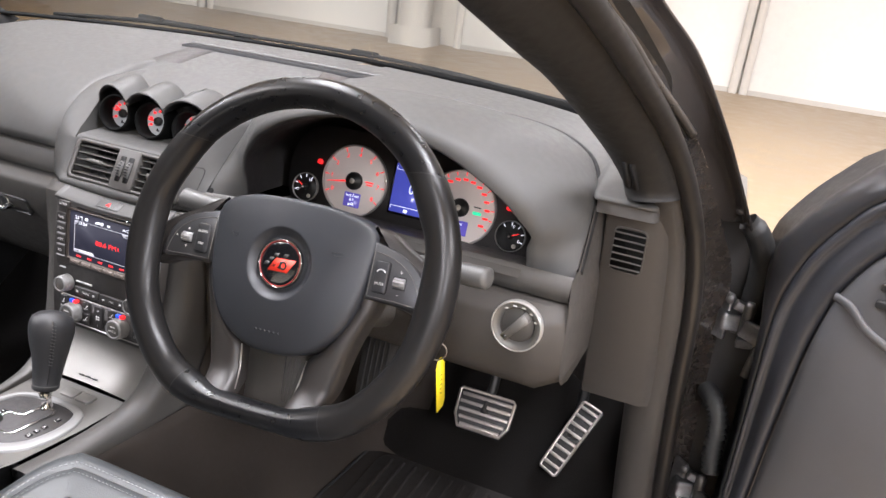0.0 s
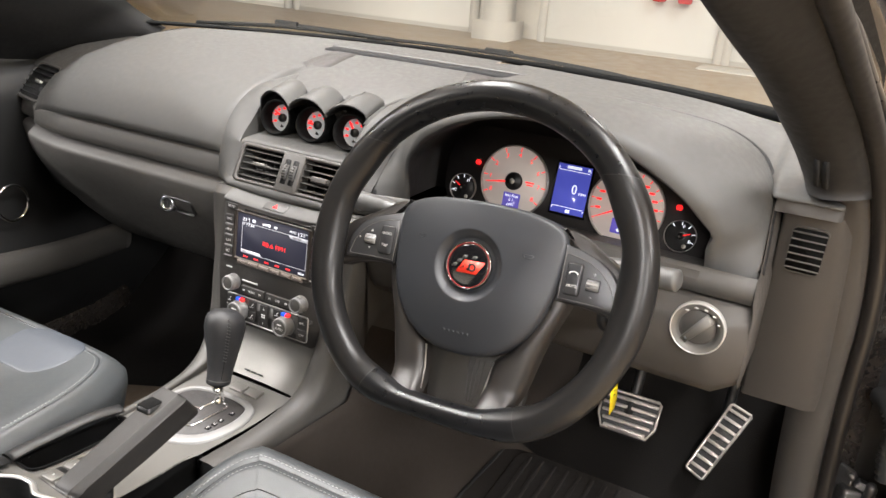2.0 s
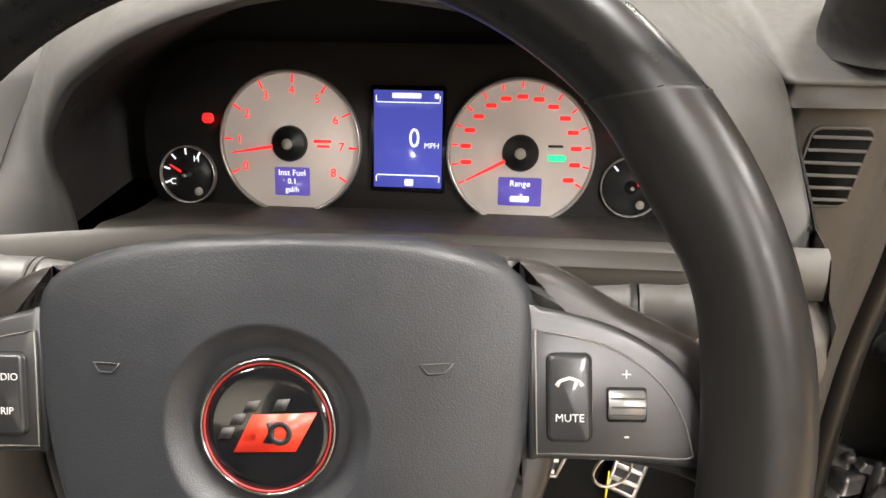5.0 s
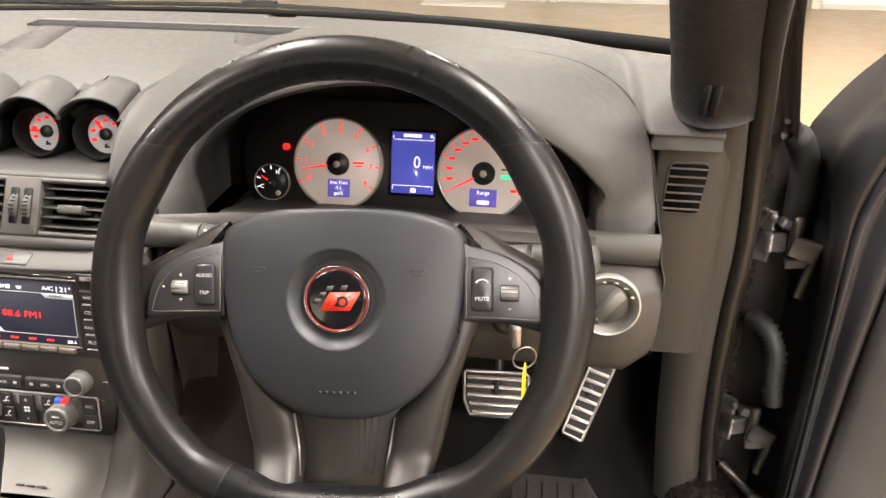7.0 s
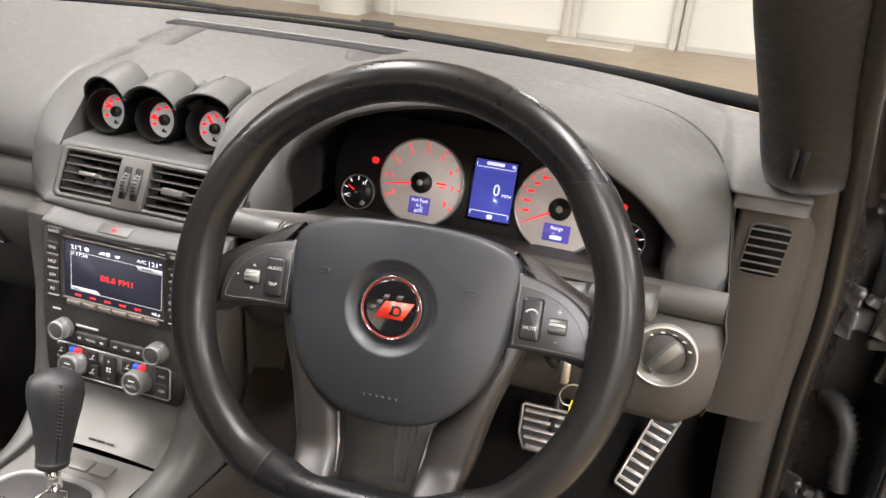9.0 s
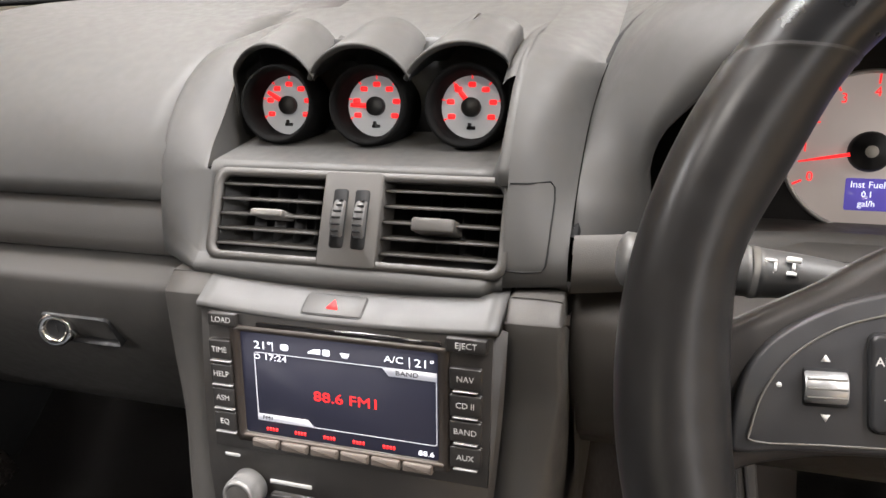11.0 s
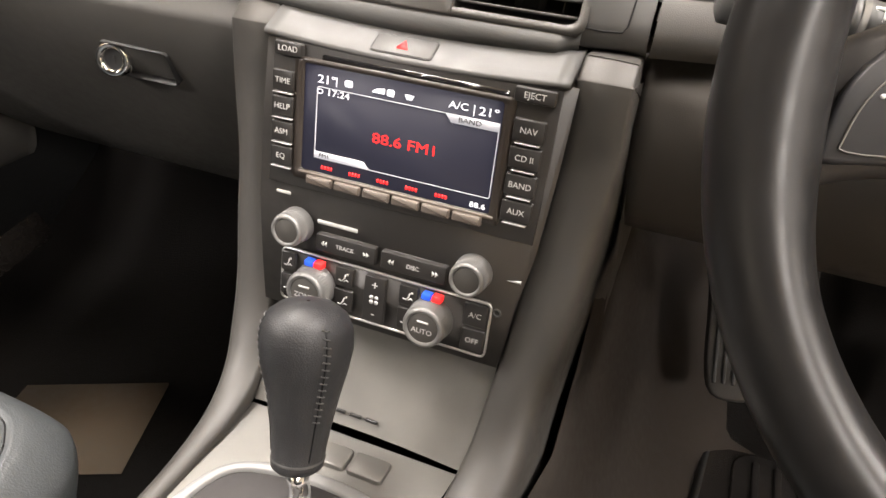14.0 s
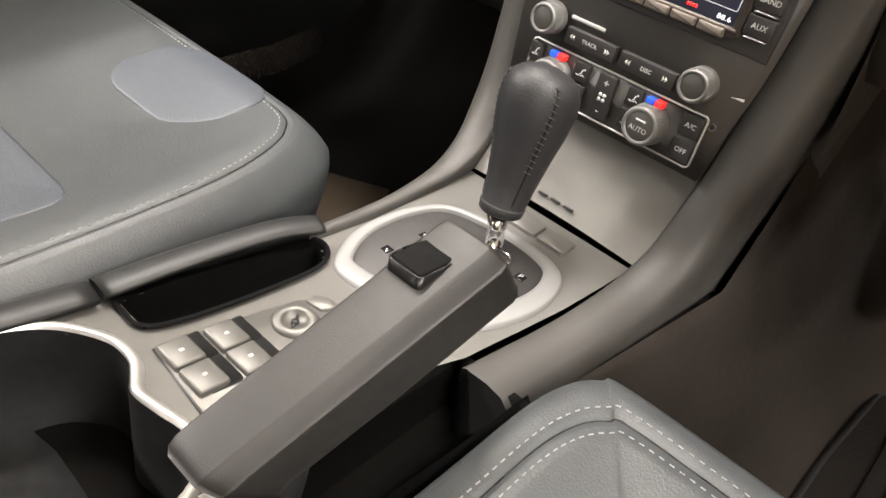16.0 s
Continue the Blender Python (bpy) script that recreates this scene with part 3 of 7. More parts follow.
def top_z(x, y):
    if x <= 0.0925:
        return pad_z(x, y)
    return lerp(pad_z(0.0925, y), pad_z(0.14, y, True), min(1.0, (x - 0.0925) / 0.0475))


for x0, x1, y0, x2, x3, y1 in ((-0.176, -0.128, 1.048, -0.172, -0.108, 0.925), (0.1, 0.158, 1.046, 0.118, 0.17, 0.99)):
    bm = B()
    rows = []
    for u, dz in ((0, -0.002), (0.012, 0.0009), (0.35, 0.0012), (0.65, 0.0012), (0.988, 0.0009), (1, -0.002)):
        rows.append([Vector((lerp(lerp(x0, x1, u), lerp(x2, x3, u), t), lerp(y0, y1, t), top_z(lerp(lerp(x0, x1, u), lerp(x2, x3, u), t), lerp(y0, y1, t)) + dz - 0.0014 * max(0, t - 0.6) / 0.4)) for t in [k / 8 for k in range(9)]])
    loft(bm, rows)
    part("slot_ramp", bm, LINING, dash, "smooth band running up to the demister slot")

# passenger side: strip under the crease, glovebox
def crease_y(x):
    return 0.727 + 0.012 * max(0.0, (-x - 0.5) / 0.1) ** 2


def front_strip(x0, x1, prof, n=24):
    bm = B()
    loft(bm, [[Vector((x, crease_y(x) + dy, z)) for dy, z in prof] for x in [lerp(x0, x1, i / n) for i in range(n + 1)]])
    return bm


part("trim_strip", front_strip(-0.64, -0.145, [(0.008, 0.953), (0.0, 0.9505), (-0.004, 0.947), (-0.006, 0.925), (-0.008, 0.916), (-0.004, 0.913), (0.012, 0.912)]), PANEL, dash, "smooth strip below the padded edge")
glove = part("glovebox_door", front_strip(-0.648, -0.13, [(0.02, 0.9125), (0.003, 0.912), (-0.001, 0.9105), (-0.0175, 0.8985), (-0.0198, 0.8955), (-0.0205, 0.89), (-0.0165, 0.868), (-0.005, 0.845), (0.016, 0.812), (0.044, 0.775), (0.08, 0.73), (0.12, 0.69), (0.18, 0.66)]), PANEL, dash, "dark glovebox door with a chrome lock")
LK = axes((-0.271, 0.7195, 0.847), (1, 0, 0), (0, -0.93, -0.37))
bm = B()
hole_ring(bm, rrect(0.064, 0.031, 0.004, 3, 0.0215, 0.0), rrect(0.0622, 0.0292, 0.0036, 3, 0.0215, 0.0), -0.006, 0.0028, LK)
part("latch_plate", bm, DARK, glove)
bm = B()
LR = axes((-0.271, 0.7165, 0.847), (1, 0, 0), (0.25, -0.95, 0.1))
revolve(bm, [(0.0078, 0.002), (0.0086, 0.0054), (0.012, 0.0066), (0.0138, 0.005), (0.0142, -0.008)], LR, 32)
lock = part("lock", bm, CHROME, glove, "round chrome lock")
bm = B()
revolve(bm, [(0, 0.0025), (0.0081, 0.0025)], LR, 24)
box(bm, (0, 0, 0.003), (0.0012, 0.006, 0.0012), 0.0003, LR)
part("keyhole", bm, DARK, lock)
# passenger end vent
bm = B()
rows = []
for x in [-0.634 - 0.012 * i for i in range(13)]:
    o = 0.25 * (-x - 0.634)
    rows.append([Vector((x, y + o, z - 0.1 * o)) for y, z in ((0.8, 0.905), (0.768, 0.908), (0.762, 0.916), (0.764, 0.932), (0.774, 0.952), (0.797, 0.982), (0.82, 1.003), (0.85, 1.018), (0.9, 1.034), (1.0, 1.05), (1.05, 1.05))])
loft(bm, [[p + Vector((0.002, 0.01, -0.004)) for p in rows[0]]] + rows)
part("end_cap", bm, PANEL, dash, "rounded end of the dashboard with a vent")
bm = B()
loft(bm, [[Vector((x, 0.775 + 0.25 * (-x - 0.655) + dy, z)) for dy, z in ((0.03, 0.9), (0.0, 0.898), (-0.008, 0.89), (0.0, 0.85), (0.05, 0.75), (0.12, 0.68))] for x in (-0.654, -0.66, -0.7, -0.74, -0.78)])
part("end_panel", bm, PANEL, dash, "dark side panel beside the glovebox")
bm = B()
tube(bm, spline([(-0.645, 0.775, 0.905), (-0.64, 0.762, 0.93), (-0.636, 0.766, 0.952), (-0.634, 0.792, 0.985), (-0.633, 0.82, 1.006), (-0.632, 0.86, 1.022), (-0.63, 0.92, 1.04)], 6), (0.0026, 0.0026), 8)
part("end_joint", bm, DARK, dash, "dark joint between pad and end")
PV = axes((-0.702, 0.808, 0.973), (0.965, -0.25, 0.02), (-0.16, -0.72, 0.66))
bm = B()
hole_ring(bm, rrect(0.112, 0.084, 0.022, 5), rrect(0.1, 0.072, 0.016, 5), -0.01, 0.004, PV)
part("vent_frame", bm, PANEL, dash)
bm = B()
slab(bm, rrect(0.104, 0.076, 0.016, 4), -0.004, 0.0008, PV)
part("vent_backing", bm, DARK, dash)
for k in range(6):
    bm = B()
    box(bm, (0, -0.028 + 0.011 * k, 0.003), (0.1, 0.0022, 0.004), 0.0008, PV)
    part("vent_slat", bm, DARK, dash)
bm = B()
box(bm, (0, 0.0, 0.003), (0.022, 0.006, 0.006), 0.0015, PV)
part("vent_tab", bm, SILVER, dash)

# ---- instrument binnacle ----
LIP = spline([(0.17, 0.752, 0.945), (0.1695, 0.75, 0.966), (0.168, 0.7465, 0.984), (0.1735, 0.741, 1.003), (0.185, 0.734, 1.018), (0.205, 0.725, 1.039), (0.225, 0.718, 1.052), (0.255, 0.71, 1.069), (0.3, 0.701, 1.085), (0.35, 0.697, 1.094), (0.414, 0.698, 1.09), (0.47, 0.706, 1.073), (0.511, 0.716, 1.05), (0.54, 0.725, 1.029), (0.561, 0.734, 1.007), (0.576, 0.742, 0.989), (0.571, 0.748, 0.972), (0.573, 0.756, 0.945)], 8)
NB = 64
lip, outer = resample(LIP, NB), resample(GROOVE, NB)
mid_c = Vector((0.39, 0.86, 0.97))
binn = thing("binnacle", (0.38, 0.78, 0.95), "grey plastic instrument hood arching over the dials", "instrument hood")
rows = []
for k, (dl, t, bulge) in enumerate(((0.0, 0, 0), (0.0015, 0, 0.002), (0.004, 0, 0.0045), (0.0, 0.16, 0.013), (0.0, 0.34, 0.021), (0.0, 0.54, 0.022), (0.0, 0.74, 0.016), (0.0, 0.9, 0.007), (0.0, 0.975, 0.0015), (0.0, 1.0, -0.006))):
    row = []
    for a, b in zip(lip, outer):
        o = (a - mid_c)
        o.y *= 0.35
        o.normalize()
        p = a.lerp(b, t) + o * bulge * min(1.0, max(0.12, ((b - a).length - 0.03) / 0.13))
        p.y -= dl
        row.append(p)
    row[0].z -= 0.012
    row[-1].z -= 0.012
    rows.append(row)
bm = B()
loft(bm, rows)
part("hood", bm, PAD, binn)
bm = B()
tube(bm, [p + Vector((0, 0.005, -0.005)) for p in GROOVE], (0.0045, 0.0045), 8)
part("joint_filler", bm, MATTE, binn, "black joint beside the hood")
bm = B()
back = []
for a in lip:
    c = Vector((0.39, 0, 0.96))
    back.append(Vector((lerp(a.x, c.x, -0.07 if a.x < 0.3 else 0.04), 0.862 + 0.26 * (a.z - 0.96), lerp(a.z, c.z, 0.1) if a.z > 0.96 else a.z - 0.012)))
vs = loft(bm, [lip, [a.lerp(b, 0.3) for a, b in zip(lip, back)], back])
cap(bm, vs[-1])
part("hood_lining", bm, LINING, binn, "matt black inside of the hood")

clus = thing("instrument_cluster", (0.378, 0.82, 0.97), "lit instrument cluster with two large dials and a blue display", "instrument cluster")
CL = axes((0.378, 0.8215, 0.975), (1, 0, 0), (0, -0.968, 0.25))
bm = B()
slab(bm, rrect(0.39, 0.14, 0.06, 6, 0.005, 0.002), -0.02, -0.002, CL)
part("back_panel", bm, LINING, clus, "matt black panel")
bm = B()
loft(bm, [[Vector((x, y, z)) for x in (0.19, 0.3, 0.4, 0.5, 0.572)] for y, z in ((0.835, 0.932), (0.79, 0.937), (0.745, 0.948), (0.735, 0.9475), (0.728, 0.94))])
part("lower_ledge", bm, PANEL, clus, "grey ledge below the dials")


def dial(cx, cy, r, face, m0):
    """A dial with a raised silver bezel; returns its frame and part."""
    m = at(m0, cx, cy, 0)
    bm = B()
    revolve(bm, [(0, 0.0), (r * 0.975, 0.0), (r * 0.98, -0.003)], m, 48)
    f = part("dial_face", bm, face, clus if m0 is CL else None)
    bm = B()
    revolve(bm, [(r * 0.965, 0.0002), (r * 0.975, 0.003), (r, 0.0036), (r * 1.02, 0.002), (r * 1.02, -0.004)], m, 48)
    part("bezel", bm, SILVER, f)
    return m, f


def needle(m, f, angle, tail, tip, w, hub):
    a = math.radians(angle)
    n = m @ pose(0, 0, 0.0042, 0, 0, angle)
    bm = B()
    slab(bm, [(tail, -w), (tip, -w * 0.4), (tip, w * 0.4), (tail, w)], 0, 0.0008, n)
    part("needle", bm, RED, f, "red lit needle")
    bm = B()
    revolve(bm, [(0, 0.008), (hub * 0.3, 0.008), (hub * 0.34, 0.0065), (hub * 0.85, 0.006), (hub, 0.004), (hub, 0)], m, 28)
    part("hub", bm, DARK, f)
    bm = B()
    revolve(bm, [(0, 0.0088), (hub * 0.3, 0.0086), (hub * 0.3, 0.0078)], m, 16)
    part("hub_cap", bm, GREYP, f)


def ticks(m, f, r, a0, a1, n, long, w, material=None, label=""):
    bm = B()
    for k in range(n):
        a = lerp(a0, a1, k / (n - 1))
        slab(bm, [(r - long, -w / 2), (r, -w / 2), (r, w / 2), (r - long, w / 2)], 0.0002, 0.0006, m @ pose(0, 0, 0, 0, 0, a))
    part("dial_scale", bm, material or RED, f, label or "red scale marks")


# rev counter
m, f = dial(0.295 - 0.378, 0.003, 0.0495, DIAL, CL)
needle(m, f, 190, 0.006, 0.041, 0.0013, 0.0125)
ticks(m, f, 0.0475, 207, -33, 9, 0.006, 0.0012)
bm = B()
for k in range(9):
    a = math.radians(207 - 30 * k)
    text(bm, str(k), 0.0085, at(m, 0.0365 * math.cos(a), 0.0365 * math.sin(a), 0.0006))
part("dial_print", bm, RED, f, "red lit numerals 0 to 8")
bm = B()
slab(bm, rrect(0.0125, 0.002, 0.0004, 2, 0.023, 0.002), 0.0002, 0.0006, m)
slab(bm, rrect(0.009, 0.0015, 0.0004, 2, 0.0235, -0.0015), 0.0002, 0.0006, m)
part("unit_mark", bm, RED, f)
bm = B()
slab(bm, rrect(0.025, 0.02, 0.001, 2, 0.001, -0.0265), 0.0002, 0.0008, m)
d = part("trip_display", bm, BLUES, f, "small violet-blue display")
bm = B()
text(bm, "Inst Fuel", 0.0058, at(m, 0.001, -0.0205, 0.0011))
text(bm, "0.1", 0.0054, at(m, 0.001, -0.0265, 0.0011))
text(bm, "gal/h", 0.0054, at(m, 0.001, -0.0323, 0.0011))
part("display_text", bm, WHITE, d)
# speedometer
m, f = dial(0.455 - 0.378, 0.001, 0.0495, DIAL, CL)
needle(m, f, 208, 0.006, 0.041, 0.0013, 0.0125)
ticks(m, f, 0.0475, 208, -28, 15, 0.0045, 0.0011)
bm = B()
for k in range(1, 15):
    a = math.radians(208 - 236 / 14 * k)
    slab(bm, rrect(0.0075, 0.003, 0.0012, 2, 0.0375 * math.cos(a), 0.0375 * math.sin(a)), 0.0002, 0.0006, m)
part("dial_print", bm, RED, f, "red lit speed numerals, too small to read")
bm = B()
slab(bm, rrect(0.012, 0.0042, 0.001, 2, 0.0245, -0.003), 0.0002, 0.0008, m)
part("indicator", bm, GREEN, f, "green lit lamp")
bm = B()
slab(bm, rrect(0.01, 0.0016, 0.0004, 2, 0.0235, 0.005), 0.0002, 0.0006, m)
part("unit_mark", bm, DARK, f)
bm = B()
slab(bm, rrect(0.0295, 0.0195, 0.001, 2, 0.0005, -0.0265), 0.0002, 0.0008, m)
d = part("trip_display", bm, BLUES, f, "small violet-blue display")
bm = B()
text(bm, "Range", 0.0058, at(m, 0.0005, -0.021, 0.0011))
slab(bm, rrect(0.013, 0.004, 0.001, 2, 0.0005, -0.0315), 0.0009, 0.0013, m)
part("display_text", bm, WHITE, d)
# small gauges
for gx, gy, ang, a0, a1, big in ((0.22 - 0.378, -0.021, 148, 200, 60, "H"), (0.53 - 0.378, -0.02, 25, 130, -20, "F")):
    m, f = dial(gx, gy, 0.02, DARK, CL)
    f["label"] = "small black gauge"
    needle(m, f, ang, 0.0, 0.0135, 0.0009, 0.0045)
    ticks(m, f, 0.0185, a0, a1, 5, 0.0045, 0.0012, WHITE, "white scale marks")
    bm = B()
    ends = ((160, 0.0), (205, 0.0)) if big == "H" else ((75, 0), (-25, 0))
    for (a, _), ch in zip(((60, 0), (205, 0)) if big == "H" else ((80, 0), (-22, 0)), ("H", "C") if big == "H" else ("F", "E")):
        a = math.radians(a)
        text(bm, ch, 0.0062, at(m, 0.0128 * math.cos(a), 0.0128 * math.sin(a), 0.0006))
    part("letters", bm, WHITE, f)
    bm = B()
    revolve(bm, [(0, 0.001), (0.003, 0.001), (0.003, 0)], at(m, 0.007, -0.012), 12)
    part("pictogram", bm, GREYP, f)
# centre display
bm = B()
slab(bm, rrect(0.052, 0.072, 0.002, 3, 0.0, 0.008), -0.002, 0.001, CL)
lcd = part("display_frame", bm, GLOSS, clus)
bm = B()
slab(bm, rrect(0.047, 0.066, 0.0008, 2, 0.0, 0.008), 0.0008, 0.0016, CL)
part("display", bm, BLUE, lcd, "tall blue lit display")
bm = B()
text(bm, "0", 0.0185, at(CL, 0.0045, 0.0085, 0.002), 0.0003, True, 0.85)
text(bm, "MPH", 0.0052, at(CL, 0.0165, 0.004, 0.002))
slab(bm, rrect(0.02, 0.0035, 0.0008, 2, -0.001, 0.0375), 0.0014, 0.002, CL)
slab(bm, rrect(0.003, 0.0035, 0.001, 2, 0.0195, 0.0375), 0.0014, 0.002, CL)
slab(bm, rrect(0.006, 0.0045, 0.0008, 2, 0.001, -0.0215), 0.0014, 0.002, CL)
for yy in (0.033, -0.0165):
    slab(bm, rrect(0.043, 0.0007, 0.0002, 2, 0, yy), 0.0014, 0.002, CL)
for s in (-1, 1):
    for yy in (0.0355, -0.019):
        slab(bm, [(s * 0.0215, yy - 0.002), (s * 0.0222, yy - 0.002), (s * 0.0222, yy + 0.002), (s * 0.0215, yy + 0.002)], 0.0014, 0.002, CL)
part("display_text", bm, WHITE, lcd, "white digits and bars")
for wx, wy in ((0.236 - 0.378, 0.019), (0.521 - 0.378, 0.015)):
    bm = B()
    slab(bm, rrect(0.008, 0.007, 0.003, 4, wx, wy), -0.001, 0.0006, CL)
    part("warning_lamp", bm, RED, clus, "red lit warning lamp")

# driver side: strip, knee panel, end panel
bm = B()
xs = [lerp(0.13, 0.634, i / 20) for i in range(21)]
loft(bm, [[Vector((x, 0.742 - 0.03 * max(0, 1 - abs(x - 0.13) / 0.12), 0.9515)), Vector((x, 0.736 - 0.028 * max(0, 1 - abs(x - 0.13) / 0.12), 0.949)), Vector((x, 0.733 - 0.03 * max(0, 1 - abs(x - 0.13) / 0.12), 0.935)), Vector((x, 0.733 - 0.035 * max(0, 1 - abs(x - 0.13) / 0.12), 0.9215)), Vector((x, 0.745, 0.919))] for x in xs])
part("trim_strip", bm, PANEL, dash, "smooth strip below the instrument hood")
bm = B()
rows = []
for i in range(29):
    x = lerp(0.1225, 0.64, (i / 28) ** 1.5)
    e = min(1.0, (x - 0.1225) / 0.012, (0.64 - x) / 0.012)
    e = math.sqrt(max(0.0, 1 - (1 - max(e, 0)) ** 2))
    rows.append([Vector((x, y + 0.02 * (1 - e), z + (0.915 - z) * 0.08 * (1 - e))) for y, z in ((0.745, 0.9185), (0.7255, 0.9178), (0.7225, 0.9165), (0.7075, 0.9045), (0.7045, 0.9005), (0.7035, 0.895), (0.701, 0.88), (0.705, 0.85), (0.715, 0.82), (0.733, 0.8), (0.77, 0.788), (0.85, 0.78))])
es = [p for p in GROOVE if p.x > 0.6 and p.z < 1.034] + [Vector((0.634, 0.735, 0.948)), Vector((0.636, 0.73, 0.925)), Vector((0.6395, 0.72, 0.912)), Vector((0.6395, 0.722, 0.88)), Vector((0.6395, 0.726, 0.85)), Vector((0.6395, 0.737, 0.82)), Vector((0.6395, 0.755, 0.802)), Vector((0.6395, 0.79, 0.79))]
loft(bm, [es, [p + Vector((0.0015, 0.004, -0.001)) for p in es], [Vector((max(p.x, 0.636) + 0.004, 0.9, p.z)) for p in es]])
part("end_side", bm, SIDE, dash, "side of the dashboard end")
bm = B()
loft(bm, rows)
knee = part("knee_panel", bm, SIDE, dash, "lower dashboard panel")
bm = B()
rows = []
for i in range(13):
    t = i / 12
    z = lerp(1.019, 0.7, t)
    y = lerp(0.846, 0.935, t)
    rows.append([Vector((0.6, y + 0.06, z)), Vector((0.6395, y + 0.02, z)), Vector((0.6395, y + 0.004, z)), Vector((0.643, y, z)), Vector((lerp(0.70, 0.725, t), y + 0.002, z)), Vector((lerp(0.716, 0.742, t), y + 0.012, z)), Vector((lerp(0.724, 0.752, t), y + 0.04, z))])
loft(bm, rows)
endp = part("end_panel", bm, SIDE, dash, "tall end panel with a small vent")
bm = B()
lo = [(0.628, 0.9), (0.628, 0.836), (0.6305, 0.834), (0.697, 0.836), (0.702, 0.84), (0.704, 0.848), (0.706, 0.9)]
slab(bm, lo, 1.008, 1.0236, I4, 0.001)
part("end_ledge", bm, SIDE, dash, "flat ledge above the end panel")
EV = axes((0.674, 0.8625, 0.957), (1, 0.03, 0), (0, -0.965, -0.26))
bm = B()
hole_ring(bm, rrect(0.043, 0.069, 0.008, 4), rrect(0.0395, 0.065, 0.006, 4), -0.004, 0.0012, EV)
part("vent_frame", bm, SIDE, endp)
# The panel has no hole; this near-black sheet paints the duct's shade.
bm = B()
slab(bm, rrect(0.0415, 0.067, 0.006, 4), -0.002, 0.0008, EV)
part("vent_backing", bm, VOID, endp)
for k in range(6):
    bm = B()
    box(bm, (0, -0.0265 + 0.0107 * k, 0.0024), (0.0398, 0.0011, 0.003), 0.0004, EV)
    part("vent_slat", bm, PANEL, endp)

# headlamp switch
LS = axes((0.5865, 0.701, 0.893), (1, 0, 0), (-0.03, -0.99, 0.08))
sw = thing("headlamp_switch", (0.586, 0.7, 0.893), "round silver-rimmed headlamp switch with a grey grip", "switch")
bm = B()
revolve(bm, [(0.031, -0.004), (0.031, 0.0042), (0.0302, 0.0054), (0.029, 0.0046)], LS, 44)
part("rim", bm, SILVER, sw)
bm = B()
revolve(bm, [(0.029, 0.0046), (0.026, 0.0038), (0.022, 0.0012), (0.0205, -0.004)], LS, 44)
part("dish", bm, DECK, sw, "pale grey dished ring")
bm = B()
revolve(bm, [(0.0206, -0.0035), (0.018, -0.001), (0, -0.001)], LS, 36)
part("base_plate", bm, PANEL, sw)
bm = B()
g = LS @ pose(0, 0, 0, 0, 0, 52)
slab(bm, [(-0.0195, -0.0042), (0.0195, -0.0058), (0.0205, 0.0), (0.0195, 0.0058), (-0.0195, 0.0042)], -0.002, 0.0115, g, 0.002)
grip = part("grip", bm, DECK, sw, "grey metallic grip bar")
bm = B()
slab(bm, rrect(0.0042, 0.004, 0.0008, 2, -0.0155, 0), 0.011, 0.0119, g)
part("marker", bm, DARK, grip)
bm = B()
for k in range(5):
    a = math.radians(25 + 26 * k)
    slab(bm, rrect(0.0042, 0.0016, 0.0004, 2), 0.0024, 0.0036, at(LS, 0.0245 * math.cos(a), 0.0245 * math.sin(a)))
part("symbols", bm, PRINT, sw)


# ---- centre stack ----
VX0, VX1, VZ0, VZ1 = -0.1045, 0.0905, 0.93, 0.978


def tower_profile(x):
    right = max(0.0, (x - 0.079) / 0.011)
    full = [(0.71, 0.913), (0.6905, 0.9135), (0.6885, 0.919), (0.691, 0.9255), (0.697, 0.9295), (0.698, 0.93), (0.714, 0.954), (0.7235, 0.9775), (0.7237, 0.978), (0.7275, 0.9825), (0.734, 0.9835), (0.765, 0.9855), (0.806, 0.989), (0.808, 1.03), (0.82, 1.048), (0.9, 1.056)]
    rside = [(0.72, 0.9145), (0.6965, 0.915), (0.6955, 0.9195), (0.696, 0.9255), (0.698, 0.9295), (0.698, 0.93), (0.704, 0.954), (0.7145, 0.9775), (0.715, 0.978), (0.719, 0.988), (0.727, 1.0), (0.737, 1.013), (0.752, 1.028), (0.775, 1.042), (0.81, 1.052), (0.9, 1.057)]
    out = []
    for (y, z), (y2, z2) in zip(full, rside):
        r = min(1.0, right * 1.6)
        a, b = lerp(y, y2, r), lerp(z, z2, r)
        out.append(Vector((x, a, b + (0.006 * ((x + 0.01) / 0.12) ** 2 if z < 0.92 else 0))))
    if VX0 <= x <= VX1:
        for k in (5, 6, 7):
            out[k] = out[k] + Vector((0, 0.045, 0))
    return out


bm = B()
xs = [-0.1135, -0.105, VX0, -0.08, -0.05, -0.02, 0.01, 0.04, 0.07, 0.079, 0.081, 0.0835, 0.086, VX1, 0.091]
loft(bm, [tower_profile(x) for x in xs])
tower = part("centre_tower", bm, PAD, dash, "raised centre section with vents and three hooded gauges")
